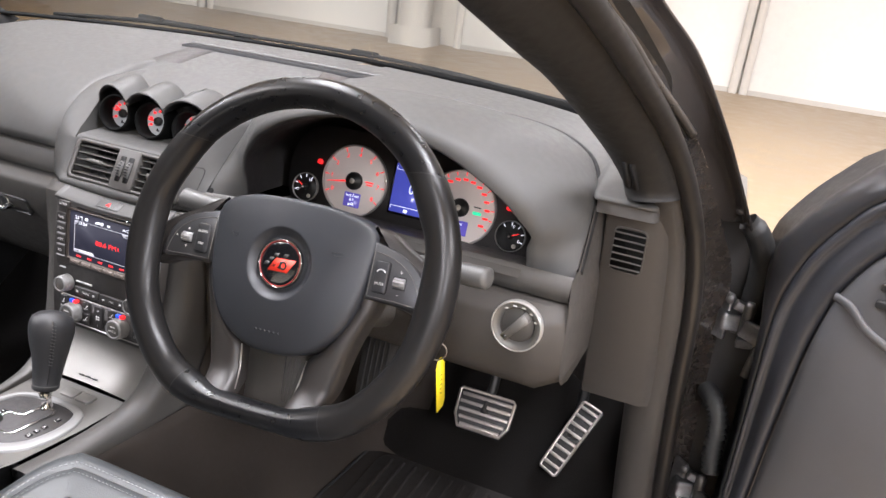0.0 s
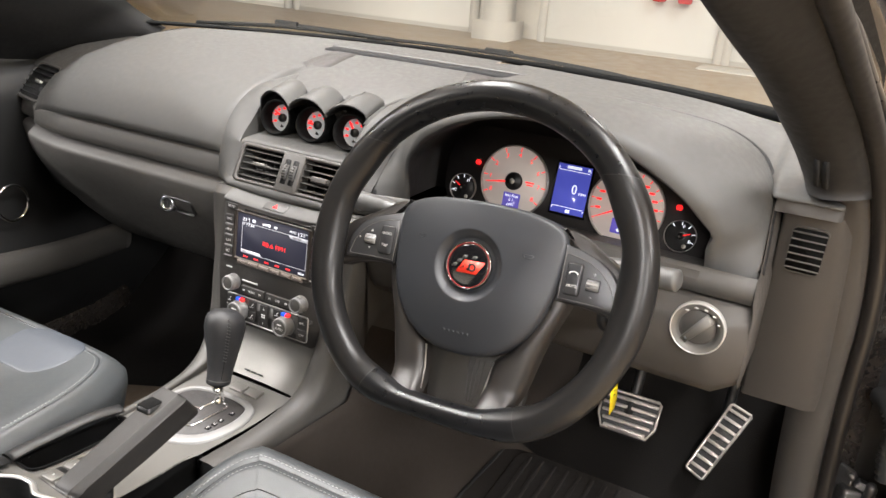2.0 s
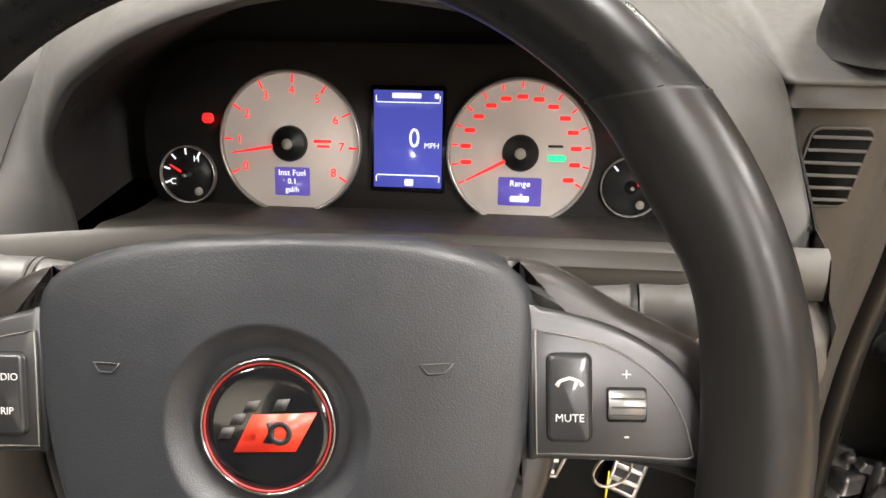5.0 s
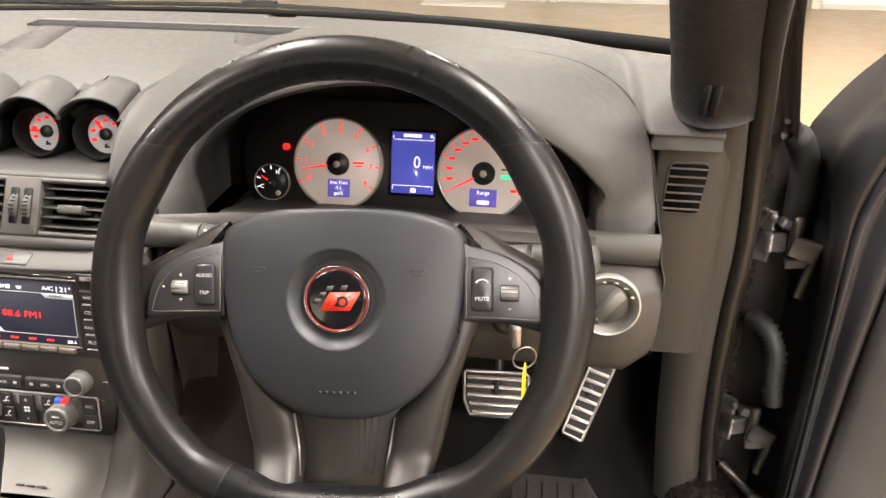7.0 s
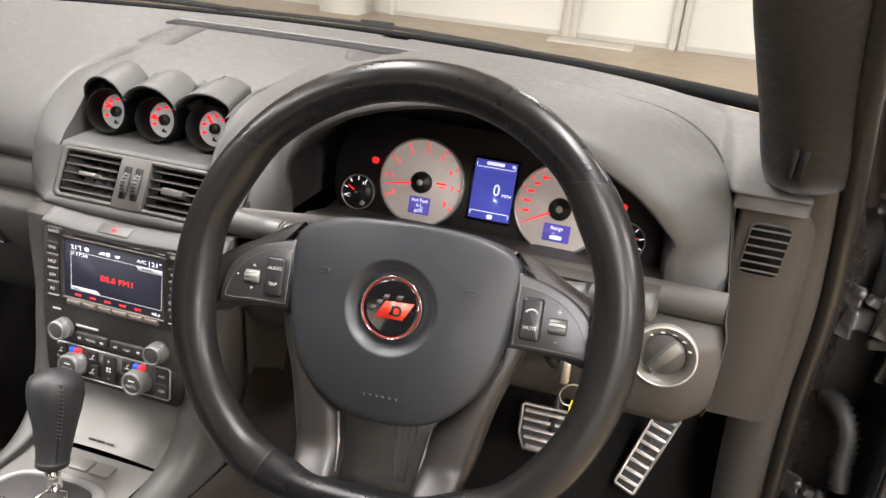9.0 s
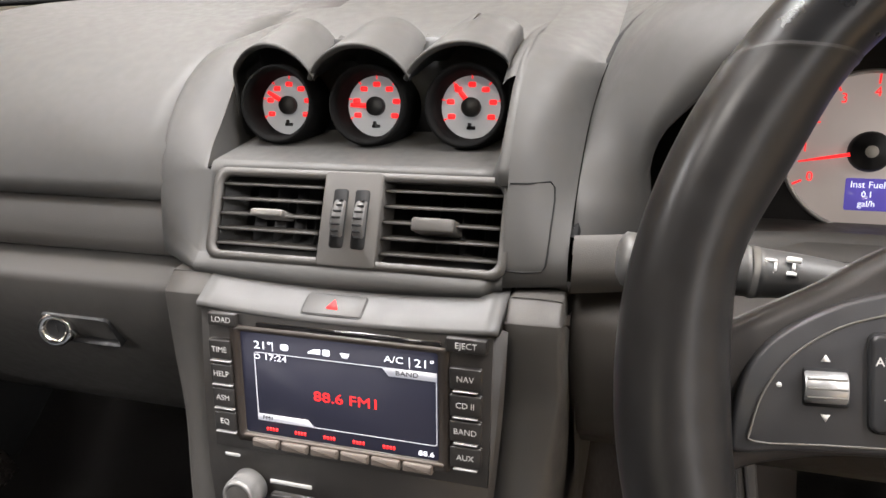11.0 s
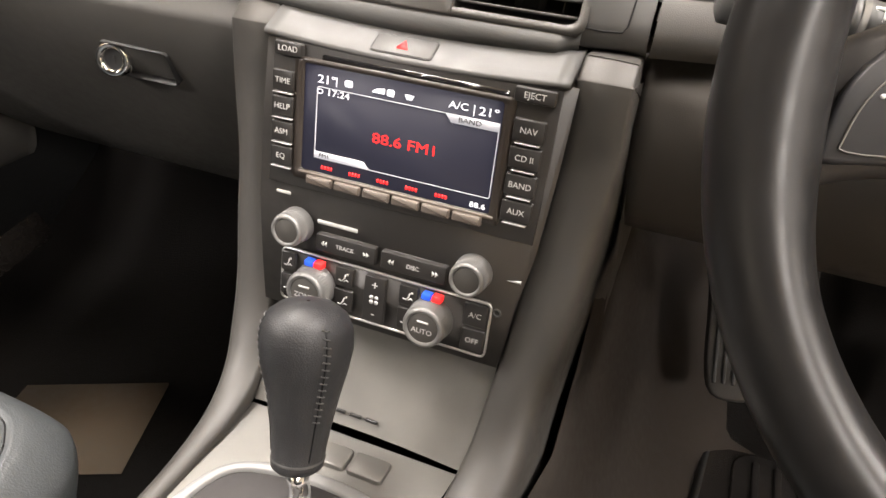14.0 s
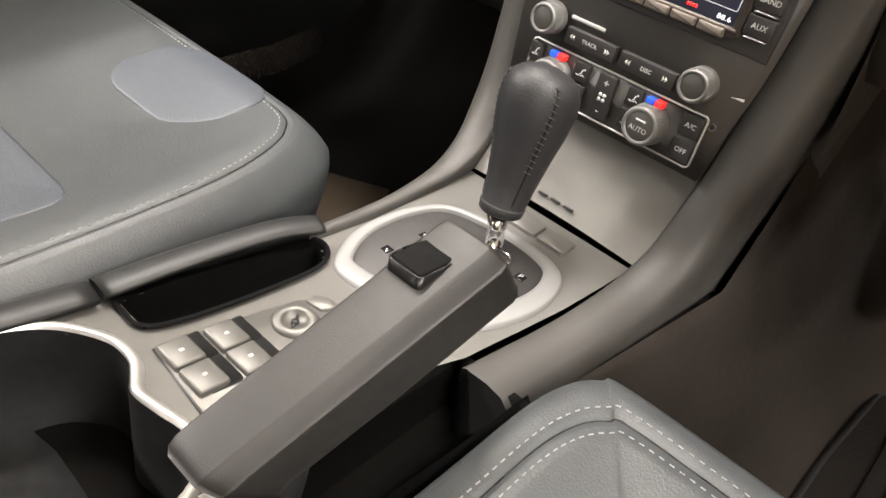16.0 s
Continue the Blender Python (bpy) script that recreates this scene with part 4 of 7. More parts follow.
# flank towards the passenger side, lapping over the pad
ridge = [Vector(p) for p in ((-0.1166, 0.7245, 0.979), (-0.1195, 0.738, 0.9905), (-0.1205, 0.755, 1.004), (-0.121, 0.775, 1.0235), (-0.124, 0.797, 1.041), (-0.126, 0.83, 1.05), (-0.128, 0.87, 1.0535), (-0.13, 0.925, 1.06))]
seam = [Vector(p) for p in ((-0.156, 0.7295, 0.979), (-0.1605, 0.749, 1.0025), (-0.164, 0.7795, 1.0262), (-0.1645, 0.82, 1.0445), (-0.158, 0.86, 1.0515), (-0.145, 0.9, 1.0585), (-0.13, 0.93, 1.0605))]
foot = [Vector(p) for p in ((-0.159, 0.7355, 0.9125), (-0.1585, 0.7205, 0.913), (-0.158, 0.7185, 0.918), (-0.157, 0.7185, 0.93), (-0.155, 0.7185, 0.947), (-0.1555, 0.7225, 0.963), (-0.156, 0.7295, 0.979))]
inner = tower_profile(-0.1135)[:9] + resample(spline(ridge, 4), 13)
outer = resample(foot, 9) + resample(spline(seam, 4), 14)[1:]
cols = []
for k in (0.0, 0.06, 0.2, 0.4, 0.6, 0.8, 0.93, 1.0):
    cols.append([a.lerp(b, k) + Vector((0, -0.7, 0.7)) * 0.003 * math.sin(math.pi * k) for a, b in zip(inner, outer)])
cols.append([p + Vector((-0.0012, 0.0012, -0.0012)) for p in outer])
cols.append([p + Vector((-0.0012, 0.008, -0.008)) for p in outer])
bm = B()
loft(bm, cols)
part("flank", bm, PAD, tower)
bm = B()
ridge = resample(spline(ridge[:5], 4), 12)
loft(bm, [ridge, [Vector((-0.117, 0.808, p.z)) for p in ridge]])
part("bay_side", bm, PAD, tower)
# flank towards the driver, ending at the joint beside the hood
yb = screen_back(0.12)
inner = tower_profile(0.091)[:15] + [Vector((0.091, y, z)) for y, z in ((0.85, 1.056), (0.9, 1.061), (0.93, 1.066), (1.0, 1.074), (1.07, 1.079), (yb - 0.03, 1.079), (yb, 1.072))]
low = [Vector((0.1275, 0.722, 0.918)), Vector((0.1275, 0.704, 0.9175)), Vector((0.1275, 0.7005, 0.922)), Vector((0.127, 0.704, 0.934))] + [p for p in GROOVE if p.x < 0.1358 and p.z >= 0.95 and p.y < 0.815]
over = pad_profile(0.1365, True)
outer = resample(low, 14) + resample(over[:1] + over[2:], 8)
inner = resample(inner[:14], 14) + resample(inner[14:], 8)
bm = B()
cols = []
for k in (0.0, 0.12, 0.28, 0.45, 0.62, 0.78, 0.9, 0.97, 1.0):
    cols.append([Vector((lerp(a.x, b.x, k), lerp(a.y, b.y, k * k), lerp(a.z, b.z, lerp(k, k * k, 0.5)))) for a, b in zip(inner, outer)])
loft(bm, cols)
part("flank", bm, PAD, tower)


def flank_at(k, z):
    """A place on the driver's flank at a share of its width and a height."""
    ends = []
    for line in (inner[1:], outer[1:]):
        for a, b in zip(line, line[1:]):
            if a.z <= z <= b.z:
                ends.append(a.lerp(b, (z - a.z) / (b.z - a.z)))
                break
    a, b = ends
    return Vector((lerp(a.x, b.x, k), lerp(a.y, b.y, k * k), z))


path = [(0.03, 0.932), (0.3, 0.9315), (0.6, 0.932), (0.66, 0.935), (0.68, 0.94), (0.7, 0.955), (0.71, 0.968), (0.69, 0.9745), (0.62, 0.978), (0.3, 0.979), (0.03, 0.9795)]
bm = B()
tube(bm, [flank_at(k, z) + Vector((0.0001, -0.0002, 0.0001)) for k, z in path], 0.00055, 6)
part("cover_outline", bm, MATTE, tower, "fine gap round a square cover")

# hoods over the three gauges
GX = (-0.085, -0.0175, 0.0505)
pod = thing("gauge_pod", (-0.013, 0.79, 1.0), "three round gauges under black-lined scalloped hoods", "gauge pod")
RH = 0.0405
lipy = lambda x: 0.757 + 1.6 * (x + 0.013) ** 2
bml, bmk = B(), B()
for k, gx in enumerate(GX):
    arc = [(RH * math.cos(math.radians(a)), RH * math.sin(math.radians(a))) for a in [lerp(180 if k == 0 else 152, 0 if k == 2 else 28, i / 22) for i in range(23)]]
    if k == 0:
        arc = [(-RH, -0.03), (-RH, -0.014)] + arc
    if k == 2:
        arc = arc + [(RH, -0.014), (RH, -0.03)]
    arc = [(max(-0.034, x) if k == 0 else min(0.0288, x) if k == 2 else x, z) for x, z in arc]
    row = lambda dy, dz, sc: [Vector((gx + x * (max(sc, 0.97) if k == 0 and x < 0 or k == 2 and x > 0 else sc) + 0.13 * max(dy, 0) * (k < 2 or x < 0), lipy(gx + x) + dy, 1.0125 + z * sc + (dz if z > 0 else dz * (1 + z / 0.03)))) for x, z in arc]
    bm = B()
    loft(bm, [row(*v) for v in ((0.003, -0.0012, 0.985), (0.0, 0.0, 1.0), (-0.001, 0.0012, 1.005), (0.001, 0.0025, 1.0), (0.012, 0.007, 0.96), (0.03, 0.0165, 0.86), (0.046, 0.0245, 0.75), (0.0485, 0.024, 0.73), (0.051, 0.015, 0.7), (0.056, -0.03, 0.64))])
    part("hood_shell", bm, PAD, pod, "grey scalloped hood")
    bm = B()
    loft(bm, [row(*v) for v in ((0.0015, -0.0008, 0.985), (0.012, 0.003, 0.93), (0.03, 0.011, 0.82), (0.047, 0.012, 0.7))])
    part("hood_lining", bm, DARK, pod, "matt black lining under the hood")
for xa, xb in zip(GX, GX[1:]):
    xm = (xa + xb) / 2
    bm = B()
    rows = []
    for i in range(9):
        t = i / 8
        hw = lerp(0.0012, 0.015, t)
        rows.append([Vector((xm + 0.004 * t + hw * u, lerp(lipy(xm) + 0.0015, 0.835, t), lerp(1.0335, 1.0485, t ** 0.8) + 0.3 * hw * u * u)) for u in (-1, -0.5, 0, 0.5, 1)])
    loft(bm, rows)
    part("hood_valley", bm, PAD, pod, "grey valley between two hoods")
bm = B()
loft(bm, [[Vector((x, y, z + dz)) for y, z in ((0.762, 1.034), (0.775, 1.042), (0.79, 1.0465), (0.81, 1.052), (0.84, 1.055))] for x, dz in ((0.0775, -0.006), (0.08, -0.003), (0.084, -0.0008), (0.0895, 0.0004))])
part("hood_valley", bm, PAD, pod, "grey fillet beside the end hood")
bm = B()
slab(bm, rrect(0.195, 0.07, 0.01, 3, -0.0195, 0), 0, 0.002, axes((0, 0.805, 1.018), (1, 0, 0), (0, -1, 0)))
part("pod_backing", bm, DARK, pod)
for gx, ang in zip(GX, (150, 178, 128)):
    m = axes((gx - 0.0005, 0.788, 1.0092), (1, 0, 0), (0.055, -0.965, 0.23))
    bm = B()
    revolve(bm, [(0.0204, -0.002), (0.0222, 0.0155), (0.0248, 0.0215), (0.0264, 0.021), (0.0274, 0.017), (0.0285, -0.012)], m, 36)
    g = part("gauge_housing", bm, WSEAL, pod, "black round gauge housing")
    bm = B()
    revolve(bm, [(0, 0.0), (0.0206, 0.0)], m, 36)
    f = part("dial_face", bm, DIAL2, g, "pale dial face")
    bm = B()
    for k in range(7):
        a = math.radians(205 - 230 / 6 * k)
        slab(bm, rrect(0.0052, 0.0034, 0.001, 2, 0.0148 * math.cos(a), 0.0148 * math.sin(a)), 0.0002, 0.0006, m)
        slab(bm, [(0.0185, -0.0004), (0.0207, -0.0004), (0.0207, 0.0004), (0.0185, 0.0004)], 0.0002, 0.0006, m @ pose(0, 0, 0, 0, 0, math.degrees(a)))
    part("dial_scale", bm, RED, g, "red lit figures")
    bm = B()
    slab(bm, [(0.004, -0.0018), (0.0185, -0.0012), (0.0185, 0.0012), (0.004, 0.0018)], 0.001, 0.0018, m @ pose(0, 0, 0, 0, 0, ang))
    part("needle", bm, RED, g)
    bm = B()
    revolve(bm, [(0, 0.0052), (0.006, 0.005), (0.0065, 0.004), (0.0065, 0)], m, 20)
    part("hub", bm, DARK, g)
    bm = B()
    slab(bm, rrect(0.006, 0.0022, 0.0006, 2, 0, -0.0135), 0.0002, 0.0006, m)
    slab(bm, rrect(0.0025, 0.0045, 0.0006, 2, -0.001, -0.0125), 0.0002, 0.0006, m)
    part("pictogram", bm, DARK, g)

# centre vents
vent = thing("centre_vent", (-0.007, 0.71, 0.954), "pair of black slatted air vents with a thumbwheel block between", "air vent")
VN = axes((-0.007, 0.7095, 0.9535), (1, 0, 0), (0, -0.88, 0.475))
bm = B()
hole_ring(bm, rrect(0.2, 0.06, 0.008, 4), rrect(0.19, 0.05, 0.006, 4), -0.004, 0.0022, VN)
part("frame", bm, PANEL, vent)
bm = B()
slab(bm, rrect(0.192, 0.052, 0.004, 3), -0.042, -0.036, VN)
part("backing", bm, DARK, vent)
for x0, x1 in ((-0.0945, -0.0205), (0.0205, 0.0945)):
    for k in range(5):
        bm = B()
        slab(bm, [(x0, -0.0008), (x1, -0.0008), (x1, 0.0008), (x0, 0.0008)], -0.016, 0.0, VN @ pose(0, -0.02 + 0.0098 * k, 0, 14, 0, 0), 0.0005)
        part("slat", bm, PANEL, vent)
    for k in range(4):
        bm = B()
        slab(bm, [(x0 + 0.015 * (k + 1) - 0.0006, -0.024), (x0 + 0.015 * (k + 1) + 0.0006, -0.024), (x0 + 0.015 * (k + 1) + 0.0006, 0.024), (x0 + 0.015 * (k + 1) - 0.0006, 0.024)], -0.034, -0.02, VN)
        part("fin", bm, DARK, vent)
bm = B()
slab(bm, rrect(0.023, 0.0048, 0.0016, 3, -0.0575, 0.001), -0.012, 0.0055, VN, 0.0012)
part("tab", bm, DECK, vent, "grey metallic adjuster tab")
bm = B()
slab(bm, rrect(0.027, 0.0085, 0.002, 3, 0.0545, -0.001), -0.012, 0.0065, VN, 0.0012)
part("tab", bm, PANEL, vent, "dark adjuster tab")
bm = B()
slab(bm, rrect(0.0395, 0.06, 0.003, 4), -0.02, 0.0035, VN, 0.0012)
wb = part("wheel_block", bm, PANEL, vent)
for s in (-1, 1):
    bm = B()
    slab(bm, rrect(0.0095, 0.037, 0.002, 3, s * 0.0072, 0), 0.0, 0.0039, VN)
    part("wheel_slot", bm, MATTE, wb)
for s in (-1, 1):
    m = VN @ pose(s * 0.0072, 0, -0.0098, 0, 90, 0)
    bm = B()
    revolve(bm, [(0, -0.0038), (0.0172, -0.0038), (0.018, -0.0028), (0.018, 0.0028), (0.0172, 0.0038), (0, 0.0038)], m, 40)
    w = part("thumbwheel", bm, STALK, vent, "grey ribbed thumbwheel")
    bm = B()
    for k in range(9):
        a = -52 + 13 * k
        box(bm, (0, 0, 0), (0.0014, 0.006, 0.0014), 0.0004, VN @ pose(s * 0.0072, 0.018 * math.sin(math.radians(a)), -0.0098 + 0.018 * math.cos(math.radians(a)), -a, 0, 90))
    part("grip_mark", bm, MATTE, w)
# wings at both sides of the stack that sweep down into the console
def wing(side):
    s = 1 if side > 0 else -1
    if s > 0:
        pts = [(0.0965, 0.1275, 0.705, 0.9195), (0.0962, 0.1275, 0.692, 0.919), (0.096, 0.1275, 0.6905, 0.918), (0.0955, 0.1275, 0.681, 0.9095), (0.0952, 0.1275, 0.6797, 0.907), (0.0948, 0.1275, 0.6792, 0.9), (0.0945, 0.1275, 0.6792, 0.885), (0.094, 0.1275, 0.679, 0.86), (0.091, 0.125, 0.674, 0.815), (0.085, 0.121, 0.667, 0.77), (0.08, 0.115, 0.658, 0.725), (0.076, 0.111, 0.643, 0.69), (0.0735, 0.109, 0.622, 0.664), (0.0695, 0.106, 0.59, 0.649), (0.0665, 0.103, 0.55, 0.6445), (0.062, 0.1, 0.51, 0.6425), (0.0567, 0.096, 0.468, 0.643), (0.0545, 0.093, 0.445, 0.644)]
    else:
        pts = [(-0.1, -0.1325, 0.705, 0.9185), (-0.1003, -0.1325, 0.692, 0.918), (-0.1005, -0.1325, 0.6905, 0.917), (-0.101, -0.133, 0.681, 0.9085), (-0.1013, -0.133, 0.6797, 0.906), (-0.1016, -0.133, 0.6792, 0.899), (-0.102, -0.1335, 0.6792, 0.885), (-0.102, -0.134, 0.679, 0.86), (-0.103, -0.135, 0.674, 0.815), (-0.1, -0.135, 0.667, 0.77), (-0.097, -0.133, 0.658, 0.725), (-0.094, -0.129, 0.643, 0.692), (-0.0905, -0.122, 0.622, 0.668), (-0.0895, -0.115, 0.59, 0.655), (-0.091, -0.111, 0.55, 0.65), (-0.0925, -0.109, 0.51, 0.649), (-0.093, -0.108, 0.47, 0.65), (-0.094, -0.107, 0.445, 0.652)]
    rows = []
    for (a, b, y, z), nx in zip(pts, pts[1:] + [pts[-1]]):
        t = Vector((0, nx[2] - y, nx[3] - z))
        t = t.normalized() if t.length > 1e-6 else Vector((0, -1, 0.0))
        nrm = Vector((0, t.z, -t.y)).normalized()
        if nrm.z < 0:
            nrm = -nrm
        if abs(nrm.z) < 0.2 and nrm.y > 0:
            nrm = -nrm
        r = 1.0 if z < 0.86 else 0.25
        rows.append([Vector((a, y, z)) - nrm * 0.012, Vector((a, y, z)) - nrm * 0.001, Vector((a + s * 0.0025, y, z)) + nrm * 0.001, Vector((lerp(a, b, 0.5), y, z)) + nrm * lerp(0.0008, 0.002, r), Vector((b - s * 0.007 * r, y, z)), Vector((b - s * 0.001 * r, y, z)) - nrm * 0.006 * r, Vector((b + s * 0.002 * r, y, z)) - nrm * 0.02, Vector((b + s * 0.004, y + 0.05 * abs(nrm.y), z - 0.06 * nrm.z)), Vector((b + s * 0.007, y + 0.16 * abs(nrm.y), z - 0.18 * nrm.z))])
    bm = B()
    P = [spline([r[k] for r in rows], 4) for k in range(len(rows[0]))]
    loft(bm, P)
    return bm


stack = thing("centre_stack", (0, 0.68, 0.7), "dark centre stack framing the radio and climate controls", "centre stack")
part("wing", wing(1), PANEL, stack)
part("wing", wing(-1), PANEL, stack)
FA = axes((0, 0.6675, 0.905), (1, 0, 0), (0, -0.992, 0.127))
bm = B()
o = [(-0.0985, 0.0), (0.0985, 0.0), (0.094, -0.06), (0.0895, -0.11), (0.0815, -0.155), (0.0795, -0.186), (-0.0965, -0.186), (-0.0995, -0.155), (-0.1025, -0.11), (-0.1015, -0.06)]
slab(bm, o, -0.03, -0.0035, FA)
part("face_plate", bm, FACE, stack, "black satin face plate")
# silver strip with hazard switch
bm = B()
rows = []
for i in range(21):
    x = lerp(-0.0998, 0.0952, i / 20)
    rows.append([Vector((x, y, z + 0.0045 * ((x + 0.004) / 0.1) ** 2)) for y, z in ((0.703, 0.9158), (0.6915, 0.9148), (0.6895, 0.914), (0.6835, 0.9113), (0.676, 0.9078), (0.6695, 0.9046), (0.6675, 0.9028), (0.6685, 0.9005), (0.69, 0.9))])
vs = loft(bm, rows)
cap(bm, vs[0]), cap(bm, vs[-1])
strip = tagged(part("trim_strip", bm, STRIP, stack), "satin silver strip across the stack")
HZ = axes((-0.009, 0.6785, 0.9091), (1, 0, 0), (0, -0.43, 0.9))
bm = B()
hole_ring(bm, rrect(0.0405, 0.0168, 0.0025, 3), rrect(0.0392, 0.0155, 0.002, 3), -0.006, 0.0004, HZ)
part("hazard_gap", bm, DARK, stack)
bm = B()
slab(bm, rrect(0.0392, 0.0155, 0.002, 3), -0.006, 0.0008, HZ, 0.0006)
hz = part("hazard_switch", bm, STRIP, stack, "grey hazard switch with a red triangle")
bm = B()
slab(bm, [(-0.0035, -0.0032), (0.0035, -0.0032), (0, 0.0032)], 0.0008, 0.0018, HZ)
part("triangle", bm, RED, hz)

# head unit
radio = thing("head_unit", (0, 0.67, 0.84), "black car radio with a lit colour display and side buttons", "car radio")
bm = B()
slab(bm, [(-0.0925, -0.001), (0.0925, -0.001), (0.0895, -0.095), (-0.0945, -0.095)], -0.012, -0.001, FA, 0.001)
body = part("body", bm, FACE, radio)
bm = B()
slab(bm, rrect(0.12, 0.0045, 0.0015, 3, 0.002, -0.0085), -0.002, -0.0004, FA)
part("disc_slot", bm, GLOSS, radio, "disc slot")
bm = B()
hole_ring(bm, rrect(0.143, 0.078, 0.003, 3, -0.0045, -0.0485), rrect(0.13, 0.0685, 0.002, 3, -0.0045, -0.047), -0.003, 0.0012, FA)
part("display_bezel", bm, WARN, radio)
bm = B()
slab(bm, rrect(0.13, 0.0685, 0.001, 2, -0.0045, -0.047), -0.003, -0.0002, FA)
DS = FA @ Matrix.Translation((0.0005, -0.0212, 0)) @ Matrix.Diagonal((0.97, 0.745, 1, 1)) @ Matrix.Translation((0, 0.0195, 0))
scr = part("display", bm, SCREEN, radio, "dark blue-black lit display")
bm = B()
text(bm, "88.6 FM1", 0.0122, at(DS, 0.001, -0.059, 0.0002), 0.0001)
part("station_text", bm, RED, scr, "red text 88.6 FM1")
bm = B()
text(bm, "21°", 0.0095, at(DS, -0.056, -0.0195, 0.0002), 0.0001)
text(bm, "17:24", 0.0075, at(DS, -0.0475, -0.0295, 0.0002), 0.0001)
text(bm, "A/C", 0.0078, at(DS, 0.0335, -0.0185, 0.0002), 0.0001)
text(bm, "21°", 0.0095, at(DS, 0.053, -0.0192, 0.0002), 0.0001)
text(bm, "88.6", 0.0062, at(DS, 0.0535, -0.0955, 0.0002), 0.0001)
slab(bm, rrect(0.0055, 0.0055, 0.0015, 3, -0.0405, -0.019), 0, 0.0003, DS)
slab(bm, [(-0.024, -0.0215), (-0.0155, -0.0215), (-0.0155, -0.017), (-0.021, -0.018), (-0.024, -0.0205)], 0, 0.0003, DS)
slab(bm, rrect(0.005, 0.0055, 0.0012, 3, -0.0115, -0.0195), 0, 0.0003, DS)
slab(bm, [(-0.002, -0.018), (0.0045, -0.018), (0.003, -0.022), (-0.0005, -0.022)], 0, 0.0003, DS)
slab(bm, rrect(0.0005, 0.009, 0.0001, 2, 0.0435, -0.0195), 0, 0.0003, DS)
slab(bm, rrect(0.0005, 0.008, 0.0001, 2, -0.049, -0.0195), 0, 0.0003, DS)
hole_ring(bm, rrect(0.0042, 0.0042, 0.002, 4, -0.0605, -0.0295), rrect(0.0032, 0.0032, 0.0015, 4, -0.0605, -0.0295), 0, 0.0003, DS)
part("status_text", bm, WHITE, scr, "white temperature and clock text")
bm = B()
hole_ring(bm, rrect(0.1235, 0.062, 0.002, 4, -0.001, -0.0565), rrect(0.1222, 0.0607, 0.0015, 4, -0.001, -0.0565), 0, 0.0003, DS)
slab(bm, [(0.0255, -0.0255), (0.0607, -0.0255), (0.0607, -0.0325), (0.03, -0.0325)], 0, 0.0004, DS)
slab(bm, [(-0.0627, -0.0872), (-0.022, -0.0872), (-0.0265, -0.0812), (-0.0627, -0.0812)], 0, 0.0004, DS)
part("display_frame", bm, GREYLIT, scr, "pale grey outline and tabs")
bm = B()
text(bm, "BAND", 0.0055, at(DS, 0.042, -0.029, 0.0007), 0.0001)
text(bm, "FM1", 0.0045, at(DS, -0.055, -0.0843, 0.0007), 0.0001)
part("tab_text", bm, DARK, scr)
bm = B()
for k in range(5):
    for q in range(4):
        slab(bm, rrect(0.0015, 0.0032, 0.0006, 2, -0.0563 + 0.0022 * q + 0.0205 * k, -0.0948), 0, 0.0003, DS)
part("preset_text", bm, RED, scr, "small red preset figures")
for k in range(6):
    bm = B()
    slab(bm, rrect(0.0188, 0.0062, 0.0012, 3, -0.0545 + 0.0204 * k, -0.0865), -0.002, 0.0042, FA, 0.0014)
    part("preset_button", bm, BRONZE, radio, "flat preset button")
bm = B()
slab(bm, rrect(0.134, 0.0022, 0.0008, 2, -0.0035, -0.0828), -0.002, 0.002, FA)
part("button_ledge", bm, BRONZE, radio)


def key(name, x, y, w, h, body_text, parent, size=0.0051, m0=FA, lift=0.0028, material=None):
    bm = B()
    slab(bm, rrect(w, h, 0.0012, 3, x, y), -0.002, lift, m0, 0.0008)
    k = part(name, bm, material or KEYM, parent)
    if body_text:
        bm = B()
        if body_text == "|":
            tube(bm, [m0 @ Vector((x + dx * w, y + dy * h, lift + 0.0001)) for dx, dy in ((-0.26, -0.16), (-0.1, -0.2), (0.04, -0.04), (0.1, 0.16))], 0.0005, 5)
            tube(bm, [m0 @ Vector((x + dx * w, y + dy * h, lift + 0.0001)) for dx, dy in ((0.02, -0.2), (0.14, -0.1), (0.26, -0.18))], 0.0004, 5)
            revolve(bm, [(0, 0.0003), (0.0009, 0.0003), (0.0009, 0)], at(m0, x + 0.2 * w, y + 0.18 * h, lift), 8)
        else:
            text(bm, body_text, size, at(m0, x, y, lift + 0.0002), 0.0001)
        part("lettering", bm, PRINT, k)
    return k


key("button", -0.0805, -0.0062, 0.0195, 0.0085, "LOAD", radio)
key("button", 0.0775, -0.0062, 0.024, 0.0085, "EJECT", radio)
for k, (a, b) in enumerate((("TIME", "NAV"), ("HELP", "CD II"), ("ASM", "BAND"), ("EQ", "AUX"))):
    key("button", -0.0835, -0.0262 - 0.0163 * k, 0.0155, 0.0132, a, radio)
    key("button", 0.077, -0.0262 - 0.0163 * k, 0.019, 0.0132, b, radio)
    for sx in (-0.0835, 0.077):
        bm = B()
        slab(bm, rrect(0.0145, 0.0009, 0.0003, 2, sx, -0.034 - 0.0163 * k), -0.001, 0.0032, FA)
        part("button_edge", bm, ROLL, radio)


